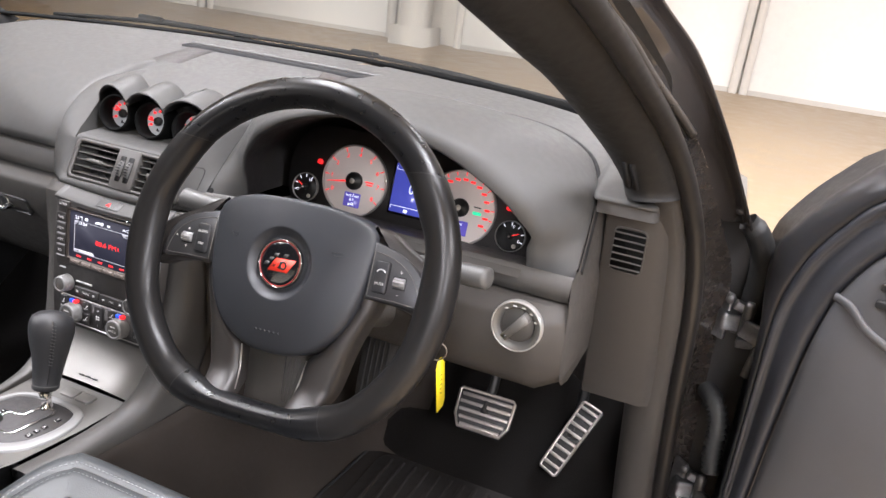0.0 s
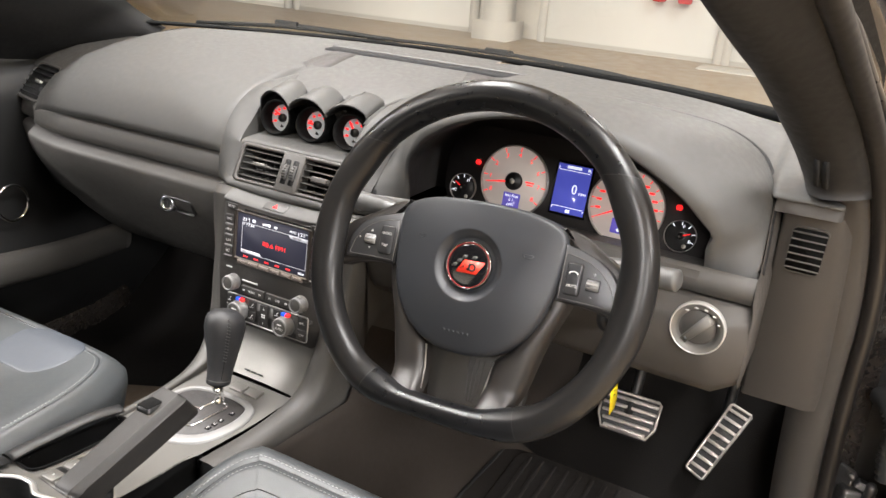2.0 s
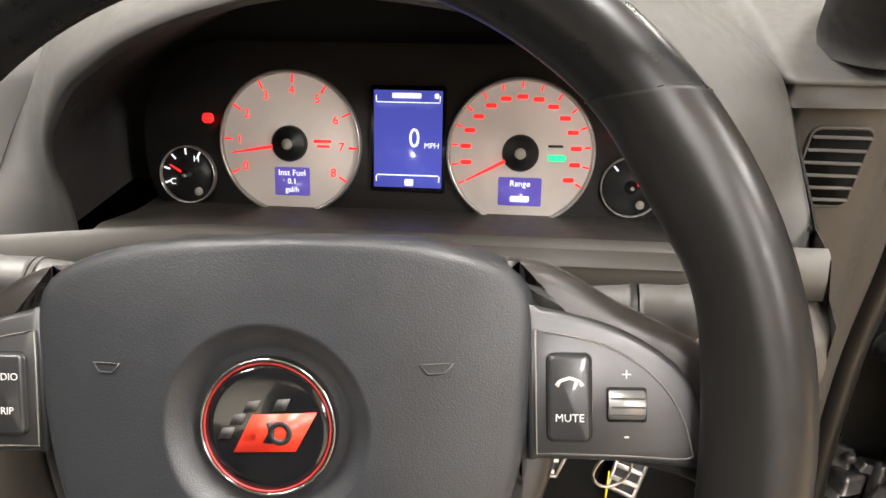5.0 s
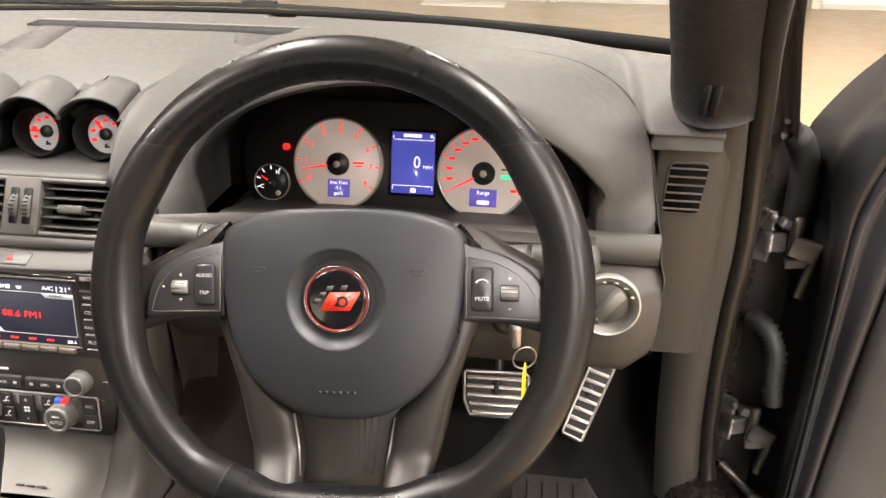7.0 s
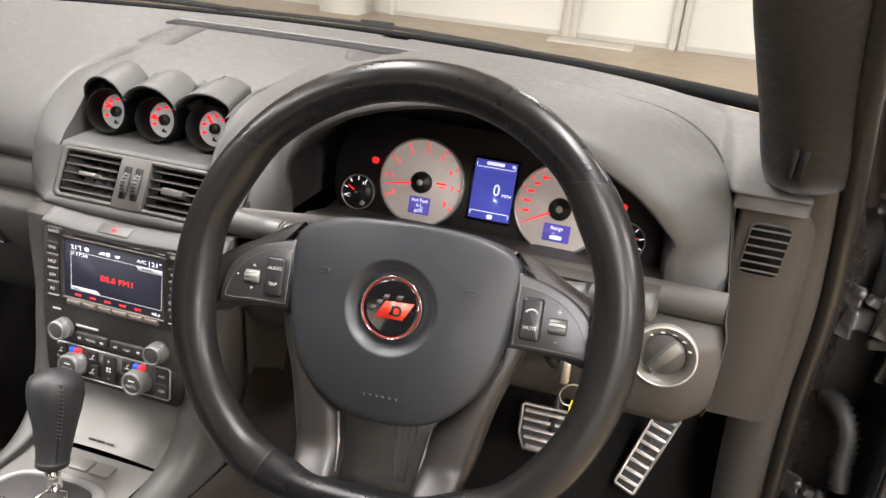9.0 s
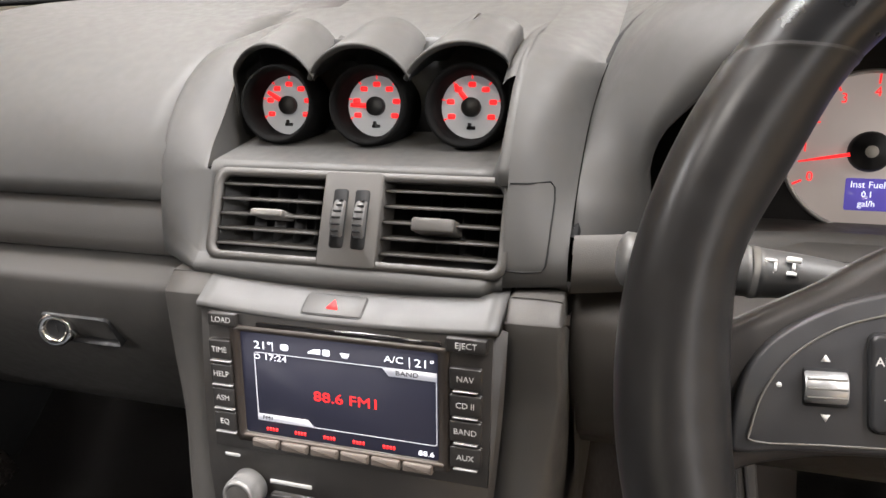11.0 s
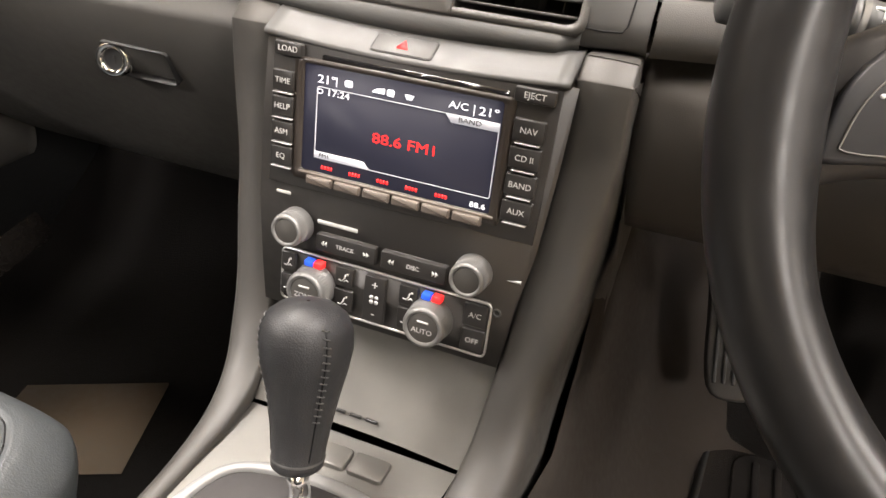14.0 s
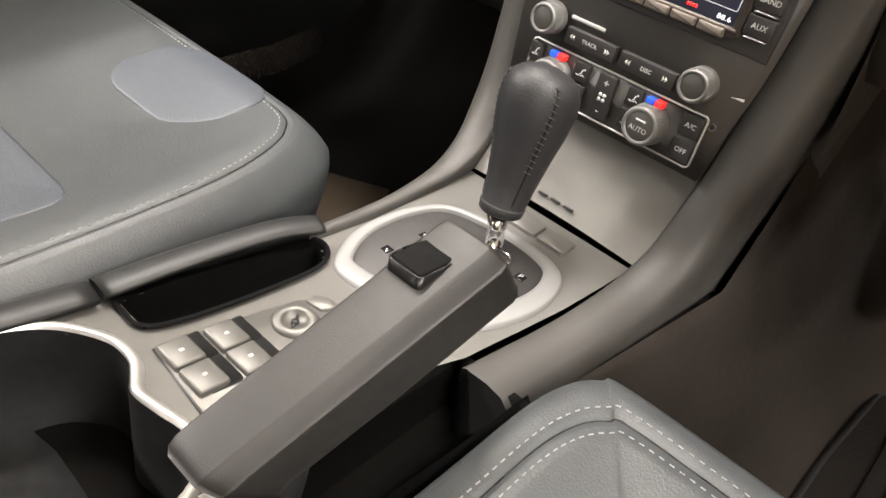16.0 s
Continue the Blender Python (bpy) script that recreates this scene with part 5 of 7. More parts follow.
def knob(name, x, y, r, h, parent, cap_text="", lab=""):
    m = at(FA, x, y)
    bm = B()
    revolve(bm, [(r * 1.08, -0.003), (r * 1.06, 0.002), (r, 0.003), (r * 0.985, h - 0.002), (r * 0.93, h), (r * 0.8, h + 0.0004), (r * 0.72, h - 0.0012)], m, 40)
    k = part(name, bm, KNOBM, parent, lab)
    bm = B()
    revolve(bm, [(r * 0.73, h - 0.001), (r * 0.6, h - 0.0002), (0, h)], m, 32)
    part("cap", bm, PANEL, k)
    bm = B()
    for j in range(48):
        a = 2 * math.pi * j / 48
        box(bm, (0, 0, 0), (0.0005, 0.0005, h * 0.55), 0.0002, m @ Matrix.Translation((r * math.cos(a), r * math.sin(a), h * 0.5)) @ pose(0, 0, 0, 0, 0, math.degrees(a)))
    part("knurling", bm, KNOBM, k)
    if cap_text:
        bm = B()
        text(bm, cap_text, 0.0052, at(m, 0, -0.002, h + 0.0004), 0.0001)
        slab(bm, rrect(0.008, 0.0015, 0.0004, 2, 0, 0.0045), h, h + 0.0003, m)
        part("lettering", bm, PRINT, k)
    return k


knob("knob", -0.072, -0.1225, 0.0116, 0.013, radio, "", "knurled silver menu knob")
knob("knob", 0.0555, -0.1225, 0.0116, 0.013, radio, "", "knurled silver volume knob")
key("seek_button", -0.0325, -0.1285, 0.044, 0.0125, "", radio)
key("seek_button", 0.0165, -0.1285, 0.046, 0.0125, "", radio)
bm = B()
for cx in (-0.0325, 0.0165):
    text(bm, "TRACK" if cx < 0 else "DISC", 0.0042, at(FA, cx, -0.1287, 0.003), 0.0001)
    for s in (-1, 1):
        for q in (0, 0.0022):
            slab(bm, [(cx + s * (0.0135 + q), -0.1268), (cx + s * (0.0155 + q), -0.1287), (cx + s * (0.0135 + q), -0.1306)][:: s], 0.0026, 0.0032, FA)
part("lettering", bm, PRINT, radio, "white arrows and words")
bm = B()
slab(bm, rrect(0.03, 0.0028, 0.0006, 2, -0.042, -0.1165), -0.004, -0.0028, FA)
slab(bm, rrect(0.011, 0.0022, 0.0006, 2, -0.084, -0.102), -0.004, -0.0028, FA)
slab(bm, [(0.0775, -0.1225), (0.0865, -0.1225), (0.0865, -0.1205)], -0.004, -0.0028, FA)
part("lettering", bm, PRINT, radio, "small plain marks")
bm = B()
revolve(bm, [(0.003, -0.004), (0.003, -0.0026), (0.0018, -0.0026), (0.0016, -0.006), (0, -0.006)], at(FA, 0.0745, -0.1465), 20)
part("aux_socket", bm, STALK, radio, "small round socket")

# climate controls
clim = thing("climate_panel", (0, 0.65, 0.745), "black climate panel with two silver dials in a thin silver frame", "climate control")
CO = rrect(0.154, 0.04, 0.004, 4, -0.0055, -0.1605)
bm = B()
slab(bm, CO, -0.006, -0.0022, FA)
part("panel", bm, FACE, clim)
bm = B()
hole_ring(bm, CO, inset(CO, 0.0012), -0.004, -0.0008, FA)
part("frame", bm, SILVER, clim, "thin silver outline")
for x, lab in ((-0.0555, "ZONE"), (0.0315, "AUTO")):
    k = knob("dial_knob", x, -0.163, 0.0145, 0.014, clim, lab, "silver temperature dial")
    for s, mm in ((-1, BLUED), (1, RED)):
        bm = B()
        slab(bm, rrect(0.0066, 0.0046, 0.001, 2, x + s * 0.0036, -0.1462), -0.002, 0.0035, FA, 0.0008)
        part("colour_mark", bm, mm, k, "blue mark" if s < 0 else "red mark")
for x, y, w, h, tx in ((-0.0765, -0.1505, 0.011, 0.0145, "|"), (-0.0765, -0.168, 0.011, 0.016, "|"), (-0.033, -0.1505, 0.014, 0.0145, "|"), (-0.033, -0.168, 0.014, 0.016, "|"), (0.0145, -0.1505, 0.0135, 0.0145, "|"), (0.0145, -0.168, 0.0135, 0.016, "|"), (0.0615, -0.151, 0.016, 0.0165, "A/C"), (0.0615, -0.1695, 0.016, 0.0165, "OFF")):
    key("button", x, y, w, h, tx, clim, 0.0052, lift=0.0004)
k = key("fan_button", -0.0095, -0.1605, 0.016, 0.034, "", clim, lift=0.0008)
bm = B()
text(bm, "+", 0.0085, at(FA, -0.0095, -0.15, 0.001), 0.0001)
text(bm, "-", 0.0085, at(FA, -0.0095, -0.171, 0.001), 0.0001)
for a in range(4):
    slab(bm, rrect(0.0028, 0.0028, 0.001, 2, -0.0095 + 0.0018 * (1 if a % 2 else -1), -0.1605 + 0.0018 * (1 if a > 1 else -1)), 0.0007, 0.0012, FA)
part("lettering", bm, PRINT, k)


# ---- steering wheel ----
wheel = thing("steering_wheel", (0.364, 0.549, 0.968), "black leather three-spoke steering wheel with a flattened bottom, turned slightly", "steering wheel")
SC = axes((0.364, 0.549, 0.968), (1, 0, 0), (0, -0.919, 0.394))
SW = at(SC, 0, 0, 0, 3.0)
SH = at(SW, 0.0026, -0.0038)


def rim_point(a):
    """The rim's centre line: a circle whose lower end runs out into a soft flat."""
    x, y = 0.1792 * math.cos(a), 0.1792 * math.sin(a)
    flat, soft = -0.1625, 0.0075
    return (x, flat + soft * math.log(1 + math.exp((y - flat) / soft)))


def bump(a, c, w):
    d = abs((a - c + 180) % 360 - 180) / w
    return 0.0 if d >= 1 else (1 - d * d) ** 2


def rim_arc(a0, a1, n, ra, rb, material, name, label="", slant=(0, 0)):
    """A stretch of the rim; it swells where the spokes meet it and thins along the flat."""
    bm = B()
    rows = []
    for i in range(n + 1):
        row = []
        for j in range(30):
            u = 2 * math.pi * j / 30
            su, cu = math.sin(u), math.cos(u)
            deg = lerp(a0, a1, i / n) + lerp(slant[0], slant[1], i / n) * (1 - cu) / 2
            a = math.radians(deg)
            p, q = rim_point(a - 0.01), rim_point(a + 0.01)
            c = Vector((*rim_point(a), 0))
            t = Vector((q[0] - p[0], q[1] - p[1], 0)).normalized()
            o = Vector((t.y, -t.x, 0))
            thin = 1 - 0.26 * bump(deg, 270, 46)
            grip = 0.0045 * (bump(deg, 182, 24) + bump(deg, 358, 24)) + 0.0035 * (bump(deg, 152, 15) + bump(deg, 28, 15)) + 0.005 * (bump(deg, 243, 15) + bump(deg, 297, 15))
            w = ra * thin + (grip if cu < 0 else 0) * cu * cu
            row.append(SW @ (c + o * (w * math.copysign(abs(cu) ** 0.9, cu)) + Vector((0, 0, rb * su))))
        rows.append(row)
    loft(bm, rows, True)
    return part(name, bm, material, wheel, label)


rim_arc(35, 145, 80, 0.0168, 0.0172, LEATHER, "rim_upper", "smooth black leather upper rim", (8, -8))
rim_arc(145.4, 240, 90, 0.0172, 0.0176, GRIPL, "rim_grip", "grained leather grip", (-8, 0))
rim_arc(240.4, 299.6, 40, 0.0172, 0.0172, LEATHER, "rim_lower", "flattened lower rim")
rim_arc(300, 394.6, 90, 0.0172, 0.0176, GRIPL, "rim_grip", "grained leather grip", (0, 8))
for a, sk in ((34.8, 8), (145.2, -8), (240.2, 0), (299.8, 0)):
    rim_arc(a - 0.22, a + 0.22, 2, 0.0171, 0.0175, DARK, "rim_seam", "dark joint between the leather pieces", (sk, sk))
    rim_arc(a + 0.3, a + 0.55, 2, 0.0174, 0.0178, GRIPL, "rim_seam", "raised edge of the leather", (sk, sk))

# airbag cover
pad_o = resample(spline([(0.0, 0.0695, 0), (0.05, 0.0675, 0), (0.084, 0.059, 0), (0.0975, 0.046, 0), (0.0965, 0.02, 0), (0.093, -0.012, 0), (0.083, -0.045, 0), (0.066, -0.07, 0), (0.043, -0.087, 0), (0.018, -0.0945, 0), (-0.018, -0.0945, 0), (-0.043, -0.087, 0), (-0.066, -0.07, 0), (-0.083, -0.045, 0), (-0.093, -0.012, 0), (-0.0965, 0.02, 0), (-0.0975, 0.046, 0), (-0.084, 0.059, 0), (-0.05, 0.0675, 0), (0.0, 0.0695, 0)], 8), 109)[:-1]


def cover_z(x, y):
    """The cover's crowned face, with a dished seat for the badge."""
    z = 0.0125 - 1.9 * x * x - 1.6 * max(0, y - 0.01) ** 2 - 2.2 * min(0, y + 0.015) ** 2
    d = math.hypot(x, y)
    if d < 0.0385:
        k = min(1.0, (0.0385 - d) / 0.0095)
        z -= 0.0085 * (k * k * (3 - 2 * k) * 0.5 + k * 0.5)
    return z


bm = B()
rows = []
for k in (0, 0, 0.012, 0.03, 0.06, 0.11, 0.18, 0.27, 0.37, 0.48, 0.6, 0.72, 0.83, 0.92, 1.0):
    rows.append([Vector((lerp(p.x, 0.041 * p.x / p.length, k), lerp(p.y, 0.041 * p.y / p.length, k), 0)) for p in pad_o])
for r in (0.0392, 0.0384, 0.0376, 0.0366, 0.035, 0.0334, 0.0318, 0.0304, 0.0296, 0.0288, 0.0276, 0.0262, 0.02, 0.008, 0.0005):
    rows.append([Vector((r * p.x / p.length, r * p.y / p.length, 0)) for p in pad_o])
for i, r in enumerate(rows):
    for p in r:
        p.z = cover_z(p.x, p.y) + ((-0.03, -0.0085, -0.0045, -0.0018, -0.0005) + (0.0,) * 30)[i]
loft(bm, [[SH @ p for p in r] for r in rows], True)
cover = part("airbag_cover", bm, WRAP, wheel, "dark grey grained airbag cover")
for s in (-1, 1):
    bm = B()
    p0 = (s * 0.062, 0.021)
    tube(bm, [SH @ Vector((p0[0] + dx, p0[1] + dy, cover_z(p0[0] + dx, p0[1] + dy) + 0.0001)) for dx, dy in ((-0.006, 0.002), (-0.003, -0.0015), (0.003, -0.0015), (0.006, 0.002))], 0.0004, 6)
    tube(bm, [SH @ Vector((p0[0] + dx, p0[1] + 0.002, cover_z(p0[0] + dx, p0[1]) + 0.0001)) for dx in (-0.005, 0, 0.005)], 0.0003, 6)
    part("horn_symbol", bm, WRAP, cover, "faint embossed horn mark")
bm = B()
for k in range(6):
    x = -0.0135 + 0.0054 * k
    slab(bm, rrect(0.0032, 0.004, 0.0005, 2, x, -0.0705), cover_z(x, -0.0705) - 0.0005, cover_z(x, -0.0705) + 0.00002, SH)
part("embossing", bm, WRAP, cover, "faint embossed letters, unreadable")
# emblem
EM = at(SH, 0, 0, 0.0062)
bm = B()
revolve(bm, [(0, 0.0024), (0.012, 0.0022), (0.02, 0.0017), (0.0243, 0.0012), (0.0243, -0.003)], EM, 48)
emb = part("emblem", bm, GLOSS, wheel, "round black badge with a red slanted flag shape")
bm = B()
revolve(bm, [(0.0241, 0.001), (0.0247, 0.0022), (0.0256, 0.0018), (0.0258, -0.003)], EM, 56)
part("emblem_ring", bm, BADGE, emb, "dark chrome rim of the badge")
bm = B()
revolve(bm, [(0.0232, 0.0013), (0.0234, 0.0018), (0.024, 0.0017), (0.0241, 0.001)], EM, 56)
part("emblem_line", bm, REDL, emb, "thin dark red ring")
bm = B()
slab(bm, [(-0.0124, -0.0088), (0.0108, -0.0083), (0.0187, 0.0058), (-0.0048, 0.0051)], 0.0015, 0.0027, EM)
part("emblem_flag", bm, REDP, emb, "red slanted shape with a faint added glow")
bm = B()
revolve(bm, [(0.0024, 0.0026), (0.0026, 0.0032), (0.0044, 0.0032), (0.0046, 0.0026)], at(EM, 0.0052, -0.0016), 24)
slab(bm, [(-0.0012, -0.005), (0.0022, -0.0055), (0.0034, -0.0005), (0.0028, 0.0028), (0.0002, 0.0022), (0.0012, -0.001)], 0.0026, 0.0032, EM)
part("emblem_mark", bm, DARK, emb, "black figure in the red shape")
for x, y in ((-0.0085, 0.0058), (0.0025, 0.0064), (-0.0138, 0.001), (-0.0182, -0.004), (-0.0092, -0.0046)):
    bm = B()
    slab(bm, [(x, y), (x + 0.0048, y + 0.0003), (x + 0.0068, y + 0.0045), (x + 0.002, y + 0.0042)], 0.0016, 0.0027, EM)
    part("emblem_check", bm, LINING, emb, "grey chequer")
# spokes
for s in (-1, 1):
    flip = (lambda o: o[::-1]) if s < 0 else (lambda o: o)
    bm = B()
    slab(bm, flip([(s * p.x, p.y) for p in spline([(0.086, 0.0585, 0), (0.101, 0.0565, 0), (0.115, 0.05, 0), (0.1288, 0.0413, 0), (0.148, 0.0315, 0), (0.166, 0.021, 0), (0.174, 0.008, 0), (0.174, -0.014, 0), (0.168, -0.03, 0), (0.15, -0.0235, 0), (0.125, -0.0185, 0), (0.095, -0.0185, 0), (0.086, -0.024, 0)], 4)]), -0.034, -0.0115, SH, 0.006)
    sp = part("side_spoke", bm, SPOKELOW, wheel, "dark plastic side spoke with switches")
    q = flip([(s * p.x, p.y) for p in spline([(0.0945, 0.0425, 0), (0.112, 0.0385, 0), (0.13, 0.0325, 0), (0.1475, 0.021, 0), (0.157, 0.006, 0), (0.16, -0.012, 0), (0.158, -0.0185, 0), (0.14, -0.0165, 0), (0.11, -0.0155, 0), (0.0945, -0.0155, 0)], 3)])
    bm = B()
    slab(bm, q, -0.013, -0.0072, SH, 0.0022)
    part("switch_plate", bm, SPOKE, sp, "satin graphite switch plate")
    q = flip([(s * p.x, p.y) for p in spline([(0.0972, 0.0335, 0), (0.112, 0.031, 0), (0.1265, 0.0262, 0), (0.14, 0.0168, 0), (0.149, 0.0045, 0), (0.1535, -0.0095, 0), (0.152, -0.0142, 0), (0.13, -0.0135, 0), (0.0972, -0.0128, 0)], 3)])
    bm = B()
    slab(bm, q, -0.009, -0.0064, SH, 0.0006)
    inner = part("switch_field", bm, SPOKEF, sp, "graphite grey switch field")
    bm = B()
    tube(bm, [SH @ Vector((x, y, -0.0064)) for x, y in inset(q, 0.0003)], 0.0004, 6, True)
    part("field_outline", bm, DECK, inner, "fine silver outline")
    bm = B()
    slab(bm, rrect(0.0168, 0.0334, 0.003, 4, s * 0.1095, 0.0085), -0.007, -0.0062, SH)
    part("rocker_gap", bm, MATTE, sp)
    bm = B()
    slab(bm, rrect(0.0156, 0.0322, 0.0028, 4, s * 0.1095, 0.0085), -0.0065, -0.0034, SH, 0.0014)
    part("rocker", bm, SPOKEB, sp, "dark rocker button")
    bm = B()
    slab(bm, rrect(0.0142, 0.0128, 0.001, 2, s * 0.1302, 0.006), -0.0065, -0.0057, SH)
    part("roller_slot", bm, MATTE, sp)
    bm = B()
    tube(bm, [SH @ Vector((s * 0.1302 + dx, 0.006, -0.0078)) for dx in (-0.0066, -0.0061, 0.0061, 0.0066)], [0.005, 0.0058, 0.0058, 0.005], 20)
    part("roller", bm, ROLL, sp, "silver thumb roller")
    bm = B()
    for dy in (-0.003, 0.0, 0.003):
        tube(bm, [SH @ Vector((s * 0.1302 + dx, 0.006 + dy, -0.0078 + math.sqrt(0.0058**2 - dy * dy))) for dx in (-0.006, 0.006)], 0.0004, 5)
    part("roller_rib", bm, DECK, sp)
    bm = B()
    if s < 0:
        text(bm, "AUDIO", 0.0041, at(SH, s * 0.1095, 0.0155, -0.0032), 0.0001)
        text(bm, "TRIP", 0.0041, at(SH, s * 0.1095, 0.002, -0.0032), 0.0001)
        slab(bm, [(-0.1317, 0.0145), (-0.1287, 0.0145), (-0.1302, 0.017)], -0.0064, -0.006, SH)
        slab(bm, [(-0.1287, -0.003), (-0.1317, -0.003), (-0.1302, -0.0055)], -0.0064, -0.006, SH)
        revolve(bm, [(0, 0.0004), (0.0009, 0.0004), (0.0009, 0)], at(SH, -0.1445, 0.006, -0.0064), 10)
    else:
        text(bm, "MUTE", 0.0041, at(SH, s * 0.1095, 0.0015, -0.0032), 0.0001)
        tube(bm, [SH @ Vector((0.1095 + 0.0048 * math.cos(math.radians(a)), 0.0125 + 0.0038 * math.sin(math.radians(a)), -0.0033)) for a in (15, 45, 90, 135, 165)], [0.0009, 0.0006, 0.0006, 0.0006, 0.0009], 6)
        text(bm, "+", 0.007, at(SH, 0.1302, 0.0168, -0.006), 0.0001)
        text(bm, "-", 0.007, at(SH, 0.1302, -0.0055, -0.006), 0.0001)
    part("lettering", bm, PRINT, sp)
    # lower spoke, whose foot laps over the lower rim
    outer_e = resample(spline([(0.106, -0.016, 0), (0.103, -0.028, 0), (0.088, -0.0705, 0), (0.0785, -0.112, 0), (0.07, -0.14, 0), (0.06, -0.156, 0)], 6), 25)
    inner_e = resample(spline([(0.084, -0.016, 0), (0.078, -0.045, 0), (0.058, -0.078, 0), (0.0413, -0.094, 0), (0.037, -0.12, 0), (0.034, -0.148, 0), (0.036, -0.16, 0)], 6), 25)
    bm = B()
    rows = []
    for i, (a, b) in enumerate(zip(outer_e, inner_e)):
        v = i / 24
        up = max(0.0, (v - 0.72) / 0.28)
        z0 = -0.0195 + 0.028 * up * up * (3 - 2 * up) + 0.004 * math.sin(math.pi * v)
        row = [Vector((a.x, a.y, z0 - 0.026)), Vector((a.x, a.y, z0 - 0.006)), Vector((lerp(a.x, b.x, 0.05), lerp(a.y, b.y, 0.05), z0 - 0.0018))]
        row += [Vector((lerp(a.x, b.x, u), lerp(a.y, b.y, u), z0 + 0.005 * math.sin(math.pi * u) * (1 - up))) for u in (0.14, 0.28, 0.42, 0.56, 0.7, 0.84)]
        row += [Vector((lerp(a.x, b.x, 0.95), lerp(a.y, b.y, 0.95), z0 - 0.0015)), Vector((b.x, b.y, z0 - 0.005)), Vector((b.x, b.y, z0 - 0.026))]
        rows.append([SH @ Vector((s * p.x, p.y, p.z)) for p in row])
    loft(bm, rows)
    part("lower_spoke", bm, SPOKELOW, wheel, "broad dark lower spoke", 0.9)
    bm = B()
    tube(bm, [SH @ Vector((s * x, y, z)) for x, y, z in ((0.0412, -0.095, -0.0195), (0.037, -0.12, -0.0195), (0.0345, -0.143, -0.014))], (0.0011, 0.0011), 8)
    part("spoke_trim", bm, SILVER, wheel, "thin silver line")
bm = B()
slab(bm, [(-0.034, -0.165), (0.034, -0.165), (0.038, -0.12), (0.044, -0.075), (-0.044, -0.075), (-0.038, -0.12)], -0.05, -0.034, SH, 0.002)
inf = part("spoke_infill", bm, PANEL, wheel)
for k in range(4):
    bm = B()
    tube(bm, [SH @ Vector((0.0165 + (-0.0075 + 0.005 * k) * f, y, -0.0338)) for y, f in ((-0.098, 1.2), (-0.12, 1.0), (-0.14, 0.75), (-0.146, 0.5))], 0.0006, 6)
    part("groove_line", bm, STALK, inf, "fine pale ridge")

# column shroud, stalks, ignition and key
colm = thing("steering_column", (0.364, 0.68, 0.9), "dark grey moulded steering column shroud", "steering column")
bm = B()
rows = []
for d, w, h in ((0.035, 0.05, 0.042), (0.045, 0.056, 0.048), (0.09, 0.062, 0.052), (0.14, 0.066, 0.056), (0.2, 0.066, 0.056)):
    m = at(SC, 0, -0.006, -d)
    rows.append([m @ Vector((x, y, 0)) for x, y in rrect(2 * w, 2 * h, 0.028, 6)])
vs = loft(bm, rows, True)
cap(bm, vs[0])
part("shroud", bm, PANEL, colm)


def stalk(s, name, label):
    st = thing(name, (0.364 + s * 0.1, 0.66, 0.96), label, "stalk", "column stalks")
    m = lambda x, y, z: SC @ Vector((s * x, y, z))
    bm = B()
    tube(bm, spline([m(0.05, 0.018, -0.085), m(0.095, 0.03, -0.09), m(0.12, 0.033, -0.088), m(0.145, 0.034, -0.085)], 5), [(0.012, 0.01)] * 5 + [(lerp(0.0085, 0.0125, k / 10), lerp(0.0075, 0.0112, k / 10)) for k in range(11)], 16)
    part("base", bm, STALK, st)
    bm = B()
    tube(bm, [m(0.1445, 0.034, -0.085), m(0.147, 0.0342, -0.0848)], (0.0128, 0.0115), 18)
    part("collar", bm, DECK if s < 0 else DARK, st, "thin ring between base and lever")
    bm = B()
    tube(bm, spline([m(0.1475, 0.0343, -0.0848), m(0.165, 0.0345, -0.083), m(0.185, 0.035, -0.078), m(0.203, 0.036, -0.074)], 5), [(0.0125, 0.0112)] * 6 + [(0.0135, 0.012)] * 8 + [(0.0135, 0.012), (0.009, 0.008)], 16)
    part("lever", bm, STALK, st, "grey lever end")
    if s < 0:
        bm = B()
        for (cx, cy), bars in (((0.1395, 0.0), ((0, 0.0028, 0.005, 0.0014), (-0.002, 0.0002, 0.0012, 0.004), (0.002, 0.0002, 0.0012, 0.004), (0, -0.0026, 0.003, 0.0012))), ((0.1305, 0.0006), ((0, 0.003, 0.006, 0.0022), (0.0002, -0.0002, 0.0012, 0.0032), (-0.0004, -0.0032, 0.004, 0.0016)))):
            f = axes(tuple(m(cx, 0.034, -0.0865) + Vector((0, -0.0094, 0.0068))), (1, -0.12, 0), (0, -0.82, 0.57))
            for x, y, w, h in bars:
                slab(bm, rrect(w, h, 0.0004, 2, x, y + cy), -0.001, 0.0005, f)
        part("symbols", bm, WHITE2, st, "small white wiper symbols")


stalk(-1, "wiper_stalk", "grey wiper stalk on the column with white symbols")
stalk(1, "indicator_stalk", "grey indicator stalk behind the wheel rim")
ign = thing("ignition_key", (0.5, 0.672, 0.868), "key in the ignition with a yellow paper tag on a ring", "key")
IG = axes((0.494, 0.675, 0.886), (1, 0, 0), (0.25, -0.9, -0.1))
bm = B()
revolve(bm, [(0.017, -0.03), (0.017, 0.004), (0.014, 0.007), (0.006, 0.007), (0.005, 0.004), (0, 0.004)], IG, 28)
part("lock_barrel", bm, DARK, ign)
bm = B()
slab(bm, rrect(0.0025, 0.012, 0.001, 2), 0.0, 0.028, IG, 0.0005)
slab(bm, rrect(0.009, 0.024, 0.004, 4), 0.022, 0.034, IG, 0.002)
part("key_blade", bm, STEEL, ign)
RG = Vector((0.511, 0.649, 0.859))
bm = B()
